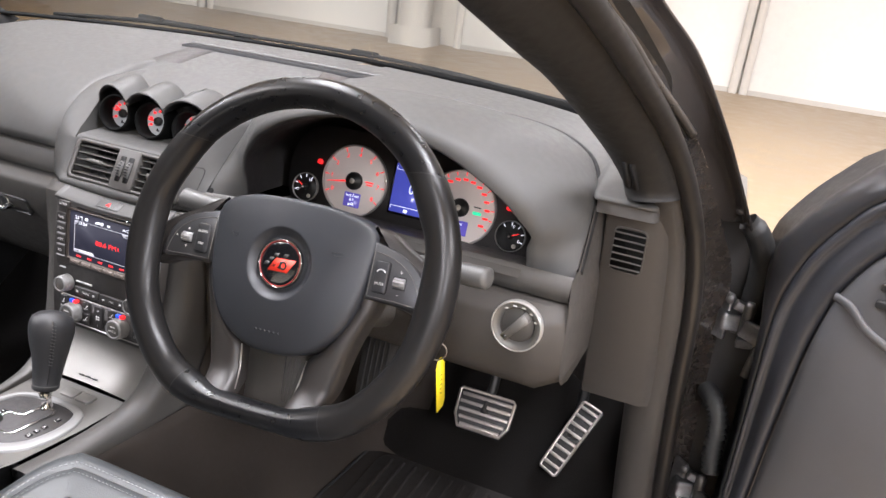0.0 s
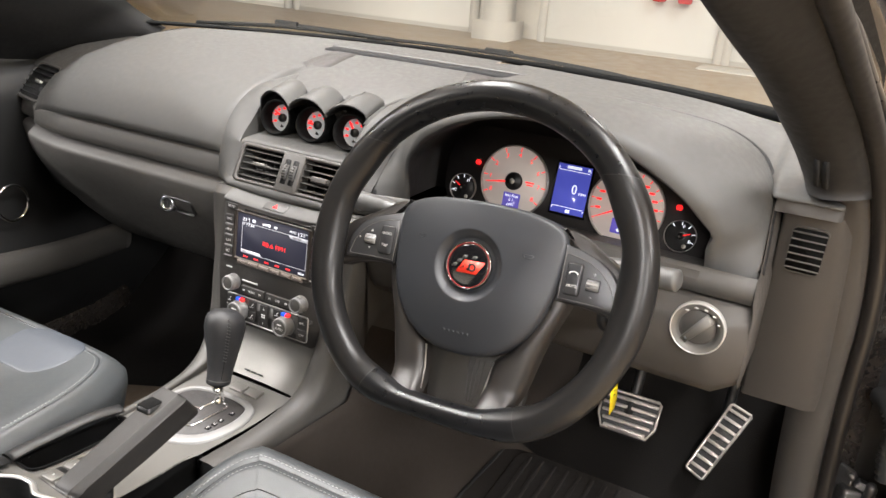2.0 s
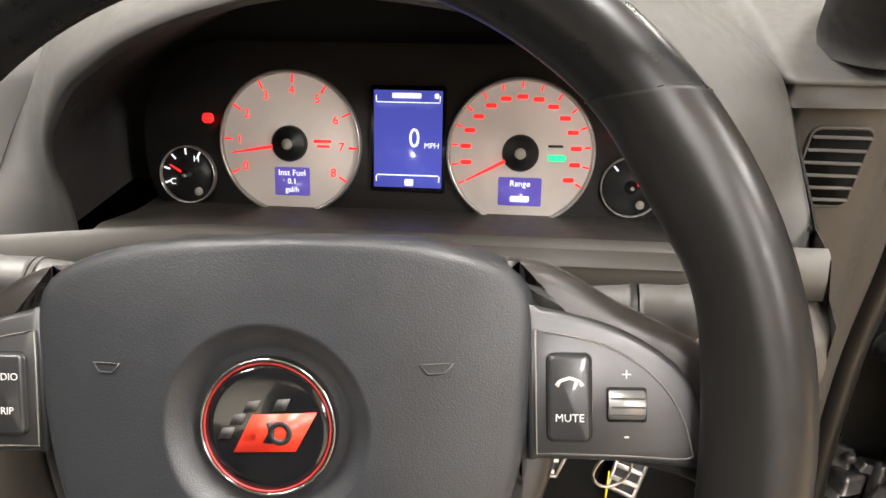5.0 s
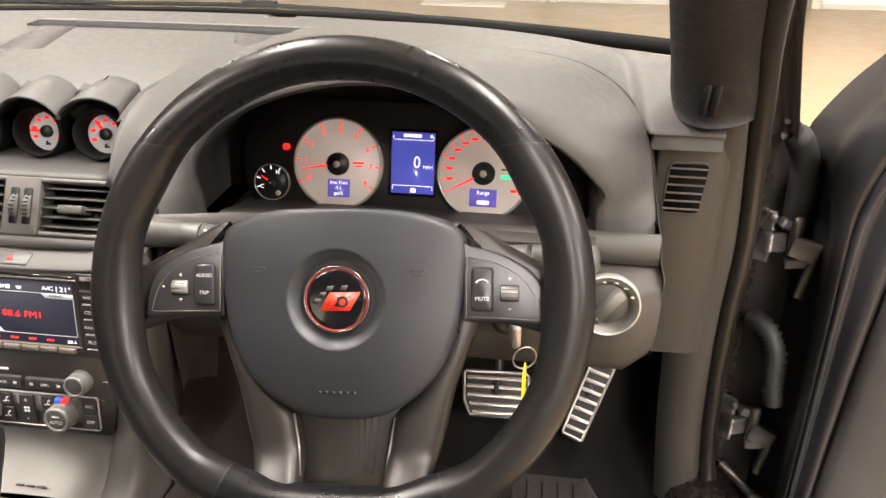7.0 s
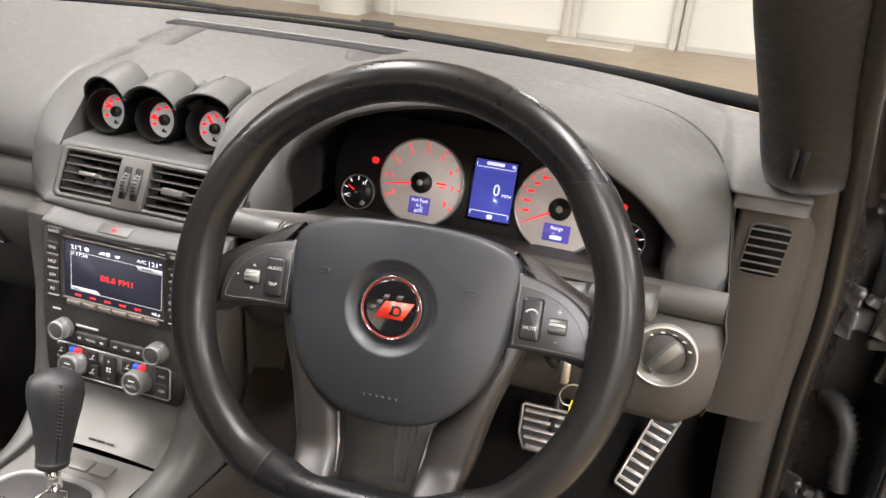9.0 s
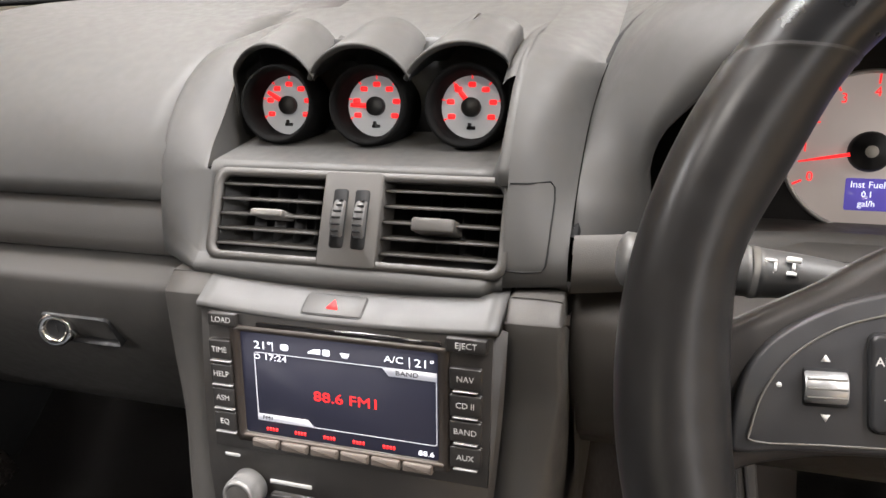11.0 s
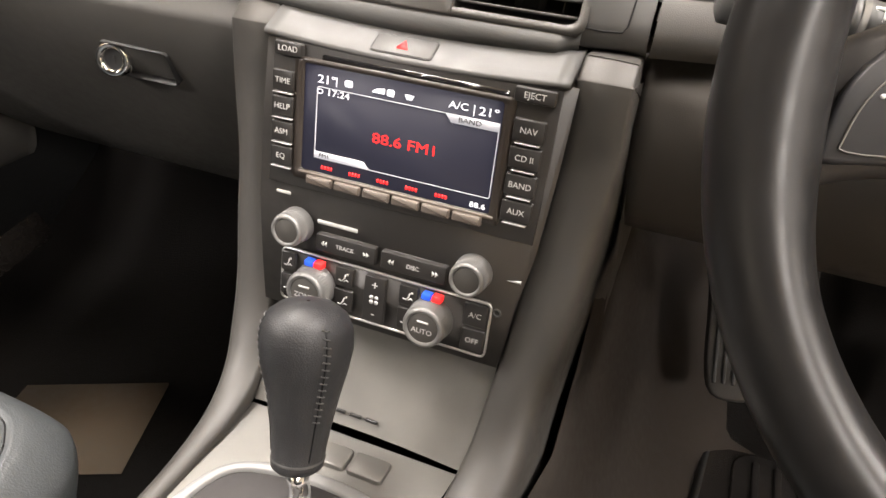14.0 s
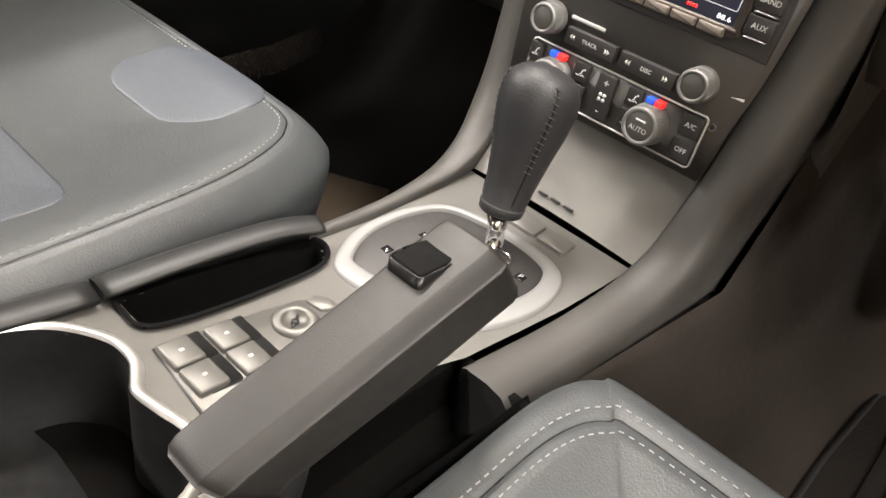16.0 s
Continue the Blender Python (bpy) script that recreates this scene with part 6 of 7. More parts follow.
tube(bm, [RG + Vector((0.0105 * math.cos(a), 0.004 * math.cos(a), 0.0115 * math.sin(a))) for a in [2 * math.pi * k / 24 for k in range(24)]], 0.0009, 6, True)
part("ring", bm, STEEL, ign, "thin steel ring")
TG = axes((0.5123, 0.6705, 0.804), (0.16, 0.96, 0.226), (0.985, -0.16, -0.02))
bm = B()
slab(bm, [(-0.008, -0.041), (0.0045, -0.04), (0.009, -0.03), (0.009, 0.03), (0.003, 0.041), (-0.004, 0.041), (-0.0085, 0.03)], -0.0004, 0.0004, TG)
tag = part("tag", bm, YELLOW, ign, "yellow paper tag")
bm = B()
for k in range(5):
    slab(bm, rrect(0.006 - 0.0007 * k, 0.0012, 0.0003, 2, 0.0, 0.014 - 0.007 * k), 0.0004, 0.0007, TG)
part("writing", bm, DARK, tag, "faint pen marks")

# ---- pedals and footwell ----
def pedal(name, o, m, bars, label):
    p = thing(name, tuple(m.translation), label, "pedal", "pedals")
    bm = B()
    slab(bm, o, -0.008, 0.0, m, 0.002)
    part("pad", bm, RUBBER, p, "black rubber pad")
    bm = B()
    hole_ring(bm, o, inset(o, 0.0045), 0.0, 0.0035, m)
    part("frame", bm, STEEL, p, "brushed steel edge")
    for k, (x0, x1, y) in enumerate(bars):
        bm = B()
        slab(bm, rrect(x1 - x0, 0.0058, 0.002, 3, (x0 + x1) / 2, y), 0.0, 0.004, m, 0.001)
        part("bar", bm, STEEL, p)
    bm = B()
    c = m @ Vector((0, 0.0, -0.006))
    tube(bm, spline([c, c + Vector((0, 0.05, 0.06)), c + Vector((0, 0.07, 0.2))], 6), (0.009, 0.012), 10)
    part("arm", bm, DARK, p)


BP = axes((0.472, 1.02, 0.546), (1, 0.02, 0), (0, -0.72, 0.69))
pedal("brake_pedal", [(0.052, -0.012), (0.052, 0.032), (0.046, 0.038), (-0.048, 0.038), (-0.054, 0.032), (-0.05, -0.012), (-0.038, -0.034), (0.04, -0.034)], BP, [(-0.046, 0.047, 0.026), (-0.046, 0.047, 0.0125), (-0.044, 0.046, -0.001), (-0.04, 0.043, -0.0145), (-0.035, 0.038, -0.027)], "brake pedal with five steel bars on black rubber")
AP = axes((0.621, 1.081, 0.5135), (0.93, -0.33, -0.13), (-0.1065, -0.797, 0.514))
pedal("accelerator_pedal", [(0.014, -0.068), (0.024, 0.066), (0.02, 0.071), (-0.013, 0.071), (-0.018, 0.066), (-0.024, -0.064), (-0.02, -0.07), (0.009, -0.072)], AP, [(-0.0205 + 0.0008 * k, 0.0115 + 0.0012 * k, -0.055 + 0.0162 * k) for k in range(8)], "long accelerator pedal with steel bars")
fr = thing("foot_rest", (0.252, 1.03, 0.55), "grey ribbed foot rest in the footwell", "foot rest")
FR = axes((0.252, 1.03, 0.565), (0.97, 0.1, 0.1), (0.05, -0.83, 0.55))
bm = B()
slab(bm, [(p.x, p.y) for p in spline([(-0.028, 0.08, 0), (0.028, 0.08, 0), (0.032, 0.0, 0), (0.026, -0.075, 0), (0.0, -0.088, 0), (-0.026, -0.075, 0), (-0.032, 0, 0)], 4, True)], -0.02, 0.0, FR, 0.004)
part("pad", bm, SIDE, fr)
for k in range(5):
    bm = B()
    slab(bm, rrect(0.004, 0.14, 0.0015, 3, -0.02 + 0.01 * k, 0), -0.001, 0.003, FR, 0.001)
    part("rib", bm, RUBBER, fr)
mt = thing("floor_mat", (0.45, 0.85, 0.375), "dark carpet floor mat with a ribbed rubber heel pad", "floor mat")
bm = B()
mo = [(0.246, 0.35), (0.66, 0.35), (0.67, 0.9), (0.62, 1.03), (0.34, 1.09), (0.285, 1.075), (0.262, 1.03), (0.25, 0.86)]
slab(bm, mo, 0.38, 0.394, I4, 0.003)
part("carpet", bm, FOOTMAT, mt)
bm = B()
slab(bm, rrect(0.34, 0.24, 0.03, 5, 0.46, 0.9), 0.393, 0.3975, I4, 0.0015)
hp = part("heel_pad", bm, MATT, mt, "ribbed rubber heel pad")
for k in range(13):
    bm = B()
    slab(bm, rrect(0.008, 0.21, 0.003, 3, 0.315 + 0.0242 * k, 0.9), 0.397, 0.401, I4, 0.0015)
    part("rib", bm, MATT, hp)
bm = B()
tube(bm, [(x, y, 0.39) for x, y in mo] + [(mo[0][0], mo[0][1], 0.39)], 0.0055, 6)
part("binding", bm, RUBBER, mt)
bm = B()
slab(bm, [(-0.5, 0.62), (-0.34, 0.7), (-0.39, 0.84), (-0.54, 0.76)], 0.372, 0.376)
tagged(part("paper_mat", bm, BEIGE), "beige paper mat lying in the passenger footwell", "paper")


# ---- centre console ----
def deck_z(y):
    return 0.645 + 0.4 * (y - 0.52) ** 2


cons = thing("centre_console", (0, 0.4, 0.5), "graphite satin centre console between the seats", "centre console")
# curved tray below the climate panel
bm = B()
rows = []
for i in range(13):
    t = i / 12
    y = 0.66 - 0.045 * t - 0.012 * math.sin(math.pi * t) * -1
    z = 0.727 - 0.0745 * t
    rows.append([Vector((lerp(lerp(-0.094, -0.0885, t), lerp(0.079, 0.073, t), j / 10), y + 0.004 * math.sin(math.pi * j / 10), z)) for j in range(11)])
loft(bm, rows)
tray = part("tray_lid", bm, DECK, cons, "smooth metallic grey lid")
for k in range(3):
    bm = B()
    box(bm, (0, 0, 0), (0.009, 0.0022, 0.002), 0.0006, axes((-0.023 + 0.0125 * k, 0.6235, 0.6605), (1, 0, 0), (0, -0.9, 0.43)))
    part("slot", bm, DARK, tray)

# deck with openings for the gate, the bin and the cup holder
GATE = [(p.x, p.y) for p in spline([(-0.062, 0.44, 0), (-0.082, 0.47, 0), (-0.087, 0.505, 0), (-0.081, 0.54, 0), (-0.066, 0.562, 0), (-0.035, 0.573, 0), (0.005, 0.576, 0), (0.036, 0.57, 0), (0.05, 0.554, 0), (0.055, 0.527, 0), (0.05, 0.496, 0), (0.0385, 0.471, 0), (0.013, 0.451, 0), (-0.03, 0.439, 0)], 4, True)]


def gate(d):
    """The gate's outline drawn in by d; the ring is broader towards the driver."""
    return [(x - 0.0055 * d / 0.0165, y + 0.0055 * d / 0.0165) for x, y in inset(GATE, d)]


bm = B()
rows = []
for i in range(121):
    y = lerp(0.6148, 0.13, i / 120)
    a = -0.0905 if y > 0.5 else lerp(-0.0905, -0.106, min(1, (0.5 - y) / 0.25))
    b = lerp(0.0634, 0.07, (y - 0.5415) / 0.07) if y > 0.5415 else lerp(0.0549, 0.0634, (y - 0.478) / 0.0635) if y > 0.478 else lerp(0.052, 0.0549, (y - 0.45) / 0.028) if y > 0.45 else lerp(0.052, 0.046, min(1, (0.45 - y) / 0.02)) if y > 0.3 else 0.053
    rows.append([Vector((lerp(a, b, j / 60), y, deck_z(y))) for j in range(61)])


BIN = spline([(-0.1, 0.312, 0), (-0.086, 0.306, 0), (-0.071, 0.308, 0), (-0.0655, 0.33, 0), (-0.065, 0.39, 0), (-0.067, 0.43, 0), (-0.077, 0.446, 0), (-0.092, 0.448, 0), (-0.099, 0.43, 0), (-0.101, 0.37, 0)], 4, True)
cup = [(p.x, p.y) for p in spline([(-0.055, 0.178, 0), (-0.085, 0.19, 0), (-0.099, 0.222, 0), (-0.097, 0.25, 0), (-0.088, 0.27, 0), (-0.068, 0.286, 0), (-0.05, 0.2885, 0), (-0.039, 0.284, 0), (-0.026, 0.278, 0), (-0.008, 0.281, 0), (0.0115, 0.285, 0), (0.0334, 0.2757, 0), (0.047, 0.25, 0), (0.046, 0.22, 0), (0.025, 0.202, 0), (-0.005, 0.198, 0), (-0.025, 0.188, 0)], 4, True)]


bin_cut, cup_cut = inset([(p.x, p.y) for p in BIN], 0.001), inset(cup, 0.0)


def inside(o, x, y):
    c = False
    for (x0, y0), (x1, y1) in zip(o, o[1:] + o[:1]):
        if (y0 > y) != (y1 > y) and x < (x1 - x0) * (y - y0) / (y1 - y0) + x0:
            c = not c
    return c


def cut(p):
    """True where the deck is open: storage bin, cup holder."""
    return inside(bin_cut, p.x, p.y) or inside(cup_cut, p.x, p.y)


vs = [[bm.verts.new(p) for p in r] for r in rows]
for i in range(120):
    for j in range(60):
        quad = (vs[i][j], vs[i][j + 1], vs[i + 1][j + 1], vs[i + 1][j])
        c = sum((v.co for v in quad), Vector()) / 4
        if not cut(c):
            bm.faces.new(quad)
part("deck", bm, DECK, cons, "satin graphite deck plate")
bm = B()
loft(bm, [[Vector((x, y, deck_z(y) + dz)) for x, y in gate(d)] for d, dz in ((0, 0.0002), (0.0008, 0.0028), (0.002, 0.0036), (0.006, 0.004), (0.0105, 0.0038), (0.0125, 0.003), (0.0135, -0.002))], True)
part("gate_ring", bm, RINGM, cons, "broad satin silver ring round the gear gate")
bm = B()
g2 = gate(0.0133)
vs = loft(bm, [[Vector((x, y, deck_z(y) + 0.0005)) for x, y in g2], [Vector((x, y, deck_z(y) + 0.0016)) for x, y in inset(g2, 0.002)]], True)
cap(bm, vs[-1])
plate = part("gate_plate", bm, LINING, cons, "matt black gear gate plate")
bm = B()
tube(bm, [(x, y, deck_z(y) + 0.003) for x, y in ((-0.043, 0.482), (-0.046, 0.5), (-0.041, 0.521), (-0.02, 0.525), (-0.017, 0.547), (-0.012, 0.551), (0.004, 0.552), (0.009, 0.546), (0.001, 0.49), (-0.004, 0.486), (-0.018, 0.487), (-0.022, 0.482), (-0.04, 0.479), (-0.043, 0.482))], (0.0012, 0.0012), 8)
part("gate_outline", bm, CHROME, plate, "thin chrome outline of the gear gate")
bm = B()
slab(bm, [(-0.041, 0.484), (-0.02, 0.486), (-0.016, 0.49), (-0.002, 0.49), (0.006, 0.546), (-0.013, 0.548), (-0.016, 0.522), (-0.039, 0.518)], 0.6455, 0.6468)
part("gate_slot", bm, GLOSS, plate)
for k, (x, y, ch) in enumerate(((-0.051, 0.518, "+"), (-0.055, 0.484, "-"), (0.024, 0.54, "P"), (0.0225, 0.52, "R"), (0.0215, 0.509, "N"), (0.0205, 0.498, "D"))):
    bm = B()
    box(bm, (x, y, deck_z(y) + 0.002), (0.0075, 0.0075, 0.0014), 0.0006)
    q = part("position_lamp", bm, GLOSS, plate)
    bm = B()
    text(bm, ch, 0.0062, pose(x, y, deck_z(y) + 0.0032), 0.0001)
    part("lettering", bm, PRINT, q)
for x0, x1 in ((-0.026, 0.0), (0.002, 0.028)):
    bm = B()
    slab(bm, rrect(x1 - x0, 0.019, 0.003, 3, (x0 + x1) / 2, 0.5945), 0.645, 0.6502, I4, 0.001)
    part("mode_button", bm, DECK, cons, "flat grey button before the gear gate")

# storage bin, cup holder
# Bin walls carry their shade as near-black colour.
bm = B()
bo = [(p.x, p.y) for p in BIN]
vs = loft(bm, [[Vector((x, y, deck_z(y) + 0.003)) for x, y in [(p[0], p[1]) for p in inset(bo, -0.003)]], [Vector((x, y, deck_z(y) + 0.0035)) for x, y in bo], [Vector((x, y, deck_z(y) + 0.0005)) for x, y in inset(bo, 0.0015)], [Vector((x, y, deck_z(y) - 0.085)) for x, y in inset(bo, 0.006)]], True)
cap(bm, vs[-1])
part("storage_bin", bm, VOID, cons, "narrow storage bin, its inner shade painted near black")
bm = B()
tube(bm, spline([(-0.106, 0.3, 0.671), (-0.104, 0.36, 0.669), (-0.099, 0.42, 0.666), (-0.092, 0.452, 0.661)], 6), (0.0105, 0.004), 14)
part("bin_rail", bm, DARK, cons, "rounded rail beside the bin")
bm = B()
tube(bm, spline([(-0.106, 0.13, 0.7), (-0.107, 0.2, 0.686), (-0.106, 0.297, 0.6705)], 6), (0.0105, 0.004), 14)
part("side_rail", bm, DARK, cons)
bm = B()
loft(bm, [[Vector((x, y, deck_z(y) + dz)) for x, y in inset(cup, d)] for d, dz in ((-0.0065, -0.001), (-0.0055, 0.0022), (-0.003, 0.0034), (0.0, 0.0028), (0.0015, -0.002))], True)
part("cup_holder_rim", bm, SILVER, cons, "polished silver rim of the cup holder")
bm = B()
vs = loft(bm, [[Vector((x, y, deck_z(y) + dz)) for x, y in inset(cup, d)] for d, dz in ((0.0012, 0.0015), (0.002, -0.004), (0.005, -0.075))], True)
cap(bm, vs[-1])
part("cup_holder", bm, MATTE, cons, "deep black cup holder")
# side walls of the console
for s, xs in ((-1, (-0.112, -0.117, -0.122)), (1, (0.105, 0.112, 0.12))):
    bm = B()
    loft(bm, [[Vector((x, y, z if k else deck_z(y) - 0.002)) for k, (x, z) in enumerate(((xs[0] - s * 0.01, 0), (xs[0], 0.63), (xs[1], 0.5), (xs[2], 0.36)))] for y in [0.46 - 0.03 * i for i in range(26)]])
    # Driver's wall is near black to carry the shade beside the seat.
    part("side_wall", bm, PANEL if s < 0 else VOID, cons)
    bm = B()
    if s > 0:
        sl = ((0.094, 0.88), (0.094, 0.75), (0.0945, 0.63), (0.1, 0.606), (0.114, 0.568), (0.136, 0.52), (0.164, 0.468), (0.198, 0.423), (0.24, 0.393), (0.285, 0.379), (0.34, 0.3745))
    else:
        sl = ((0.112, 0.628), (0.122, 0.595), (0.112, 0.54), (0.12, 0.46), (0.126, 0.41), (0.14, 0.37))
    lean = lambda y: min(0.03, max(0.0, 0.12 * (y - 0.445)))
    rise = lambda y: min(1.0, max(0.0, (y - 0.68) / 0.12))
    loft(bm, [[Vector((s * (x + (0.03 * max(0, y - 0.6) if s < 0 else lean(y) * min(1.0, max(0.0, (z - 0.4) / 0.2)))), y, lerp(0.628 - 0.0001 * k, z, rise(y)) if z > 0.628 else z + 4.0 * max(0, y - 0.96) ** 2 * (1 - (z - 0.37) / 0.3))) for k, (x, z) in enumerate(sl)] for y in [0.44 + 0.03 * i for i in range(29)]])
    # One carpet in two tones: lit towards the driver, shaded towards the passenger.
    part("tunnel_side", bm, TUNNEL if s > 0 else CARPET, cons, "tunnel side carpet with light and shade in its tone")
bm = B()
loft(bm, [[Vector((s, y, z)) for s, z in ((-0.106, deck_z(y)), (-0.09, deck_z(y) - 0.0), (0.06, deck_z(y)))] for y in (0.132, 0.05, -0.2)])
part("armrest_base", bm, PANEL, cons)
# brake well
# Well painted near black for the shade below the lever.
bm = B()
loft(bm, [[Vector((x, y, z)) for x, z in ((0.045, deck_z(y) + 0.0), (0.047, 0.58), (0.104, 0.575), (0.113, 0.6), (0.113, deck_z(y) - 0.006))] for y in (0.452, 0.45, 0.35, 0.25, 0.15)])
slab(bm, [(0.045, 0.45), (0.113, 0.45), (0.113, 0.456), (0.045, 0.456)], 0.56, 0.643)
part("brake_well", bm, VOID, cons, "well below the handbrake, its shade painted near black")
bm = B()
box(bm, (0.1, 0.442, 0.63), (0.012, 0.004, 0.012), 0.001)
part("well_clip", bm, SILVER, cons, "small pale clip")


def switch(x, y, w, h, tilt=6):
    bm = B()
    m = pose(x, y, deck_z(y) + 0.0025, -tilt, 0, 0)
    slab(bm, rrect(w, h, 0.002, 3), -0.004, 0.004, m, 0.0016)
    k = part("window_switch", bm, DECK, pnl, "flat grey window switch")
    bm = B()
    slab(bm, rrect(0.0022, 0.003, 0.0005, 2, 0, 0.0), 0.0039, 0.0043, m)
    part("symbol", bm, PRINT, k)


pnl = thing("window_switch_panel", (-0.02, 0.35, 0.665), "grey window switch panel with a round mirror dial", "switch panel")
bm = B()
po = [(-0.0515, 0.303), (0.0035, 0.298), (0.006, 0.336), (0.0, 0.376), (-0.012, 0.408), (-0.024, 0.418), (-0.038, 0.415), (-0.047, 0.395), (-0.05, 0.363)]
vs = loft(bm, [[Vector((x, y, deck_z(y) + dz)) for x, y in inset(po, d)] for d, dz in ((0, -0.001), (0.0002, 0.0012), (0.0015, 0.002))], True)
cap(bm, vs[-1])
part("panel", bm, DECK, pnl)
bm = B()
loft(bm, [[Vector((x, y, deck_z(y) + dz)) for x, y in inset(po, d)] for d, dz in ((-0.0008, 0.0004), (0.0, 0.0014), (0.001, 0.0004))], True)
part("outline", bm, DARK, pnl, "fine dark gap")
for x0 in (-0.0385, -0.016):
    for y0 in (0.312, 0.3405):
        # Dark slab round each switch stands for the shade in its recess.
        bm = B()
        slab(bm, rrect(0.0226, 0.0262, 0.0012, 2, x0, y0 + 0.0037), deck_z(y0), deck_z(y0) + 0.0026)
        part("switch_recess_shade", bm, DARK, pnl)
        switch(x0, y0, 0.0214, 0.019)
m = pose(-0.028, 0.381, deck_z(0.381) + 0.002)
bm = B()
revolve(bm, [(0.0165, -0.001), (0.0162, 0.0012), (0.0152, 0.0016), (0.0148, 0.0002)], m, 32)
k = part("mirror_dial", bm, PANEL, pnl, "round grey mirror dial in a dark ring")
bm = B()
revolve(bm, [(0.0142, 0), (0.0138, 0.0038), (0.0128, 0.0052), (0.009, 0.0056), (0.0078, 0.0048), (0.0072, 0.0022), (0, 0.0018)], m, 32)
part("knob", bm, DECK, k, "pale grey dished knob")
bm = B()
revolve(bm, [(0, 0.0042), (0.0022, 0.004), (0.0026, 0.0022)], m, 20)
slab(bm, [(-0.0008, -0.0062), (0.0008, -0.0062), (0.0008, 0.0062), (-0.0008, 0.0062)], 0.0018, 0.003, m @ pose(0, 0, 0, 0, 0, 35))
part("dial_centre", bm, DARK, k)
bm = B()
slab(bm, rrect(0.0075, 0.0225, 0.0015, 3, -0.0095, 0.366), deck_z(0.366), deck_z(0.366) + 0.003)
sl = part("selector_slot", bm, DARK, pnl, "dark slot of the mirror selector")
bm = B()
slab(bm, rrect(0.0062, 0.0115, 0.0012, 3, -0.0095, 0.362), deck_z(0.366) + 0.002, deck_z(0.366) + 0.0058, I4, 0.001)
part("selector", bm, DECK, sl)
bm = B()
slab(bm, [(-0.041, 0.4), (-0.029, 0.402), (-0.025, 0.411), (-0.034, 0.4135), (-0.042, 0.408)], deck_z(0.4), deck_z(0.4) + 0.004, I4, 0.001)
part("fold_button", bm, DECK, pnl)

# ---- gear lever ----
lever = thing("gear_lever", (-0.014, 0.554, 0.648), "black leather gear lever on a chrome shaft", "gear lever")
c0, c1 = Vector((-0.0165, 0.557, 0.673)), Vector((-0.0215, 0.594, 0.79))
bm = B()
tube(bm, [(-0.013, 0.554, 0.642), (-0.0145, 0.555, 0.66), tuple(c0)], [(0.007, 0.009), (0.006, 0.0075), (0.009, 0.01)], 16, False, (0, 1, 0))
part("shaft", bm, CHROME, lever, "polished chrome shaft")
bm = B()
ax = (c1 - c0)
ax.normalize()
GL = axes(tuple(c0), (1, 0, 0), tuple(ax)) @ Matrix.Diagonal((0.97, 0.97, 0.9, 1))
rows = []
GRIPS = ((0.0, 0.0145, 0.0165, 0), (0.002, 0.0165, 0.0185, 0), (0.007, 0.017, 0.019, 0), (0.009, 0.0164, 0.0184, 0), (0.03, 0.0185, 0.0205, 0), (0.055, 0.0222, 0.0243, -0.001), (0.075, 0.0263, 0.0285, -0.003), (0.092, 0.0285, 0.0308, -0.004), (0.104, 0.0278, 0.0302, -0.005), (0.113, 0.0243, 0.0268, -0.006), (0.119, 0.0178, 0.0198, -0.007), (0.1225, 0.008, 0.009, -0.008), (0.123, 0.001, 0.001, -0.008))
for h, w, dpt, off in GRIPS:
    rows.append([GL @ Vector((w * math.cos(2 * math.pi * j / 28), dpt * math.sin(2 * math.pi * j / 28) + off, h)) for j in range(28)])
loft(bm, rows, True)
knb = part("grip", bm, GRIP, lever, "black leather grip")
bm = B()
loft(bm, [[GL @ Vector(((w + 0.0006) * math.cos(2 * math.pi * j / 28), (dp + 0.0006) * math.sin(2 * math.pi * j / 28), h)) for j in range(28)] for h, w, dp in ((0.0075, 0.0165, 0.0185), (0.008, 0.0168, 0.0188), (0.0095, 0.0164, 0.0184))], True)
part("collar", bm, STALK, lever, "thin grey collar")
def grip_at(a, h, out=0.0):
    for (h0, w0, d0, o0), (h1, w1, d1, o1) in zip(GRIPS, GRIPS[1:]):
        if h0 <= h <= h1:
            f = (h - h0) / (h1 - h0)
            return GL @ Vector(((lerp(w0, w1, f) + out) * math.cos(a), (lerp(d0, d1, f) + out) * math.sin(a) + lerp(o0, o1, f), h))


for az in (-35, -150):
    bm = B()
    tube(bm, [grip_at(math.radians(az), 0.012 + 0.0063 * k, 0.0001) for k in range(17)], 0.0006, 6)
    part("seam", bm, MATTE, knb)
    for k in range(14):
        bm = B()
        h = 0.044 + 0.0052 * k
        d = 0.0024 / max(0.012, lerp(0.02, 0.027, min(1, (h - 0.04) / 0.05)))
        tube(bm, [grip_at(math.radians(az) - d, h + 0.0008, 0.0002), grip_at(math.radians(az), h, 0.0007), grip_at(math.radians(az) + d, h - 0.0008, 0.0002)], 0.0005, 5)
        part("stitch", bm, STALK, knb)

# ---- handbrake ----
hb = thing("handbrake", (0.078, 0.27, 0.66), "dark grey plastic handbrake lever with a black button, raised", "handbrake")
P0, P1 = Vector((0.079, 0.262, 0.7304)), Vector((0.079, 0.404, 0.7673))
ax = (P1 - P0)
HL = ax.length
HB = axes(tuple(P0), (-1, 0, 0), tuple(ax.normalized()))
bm = B()
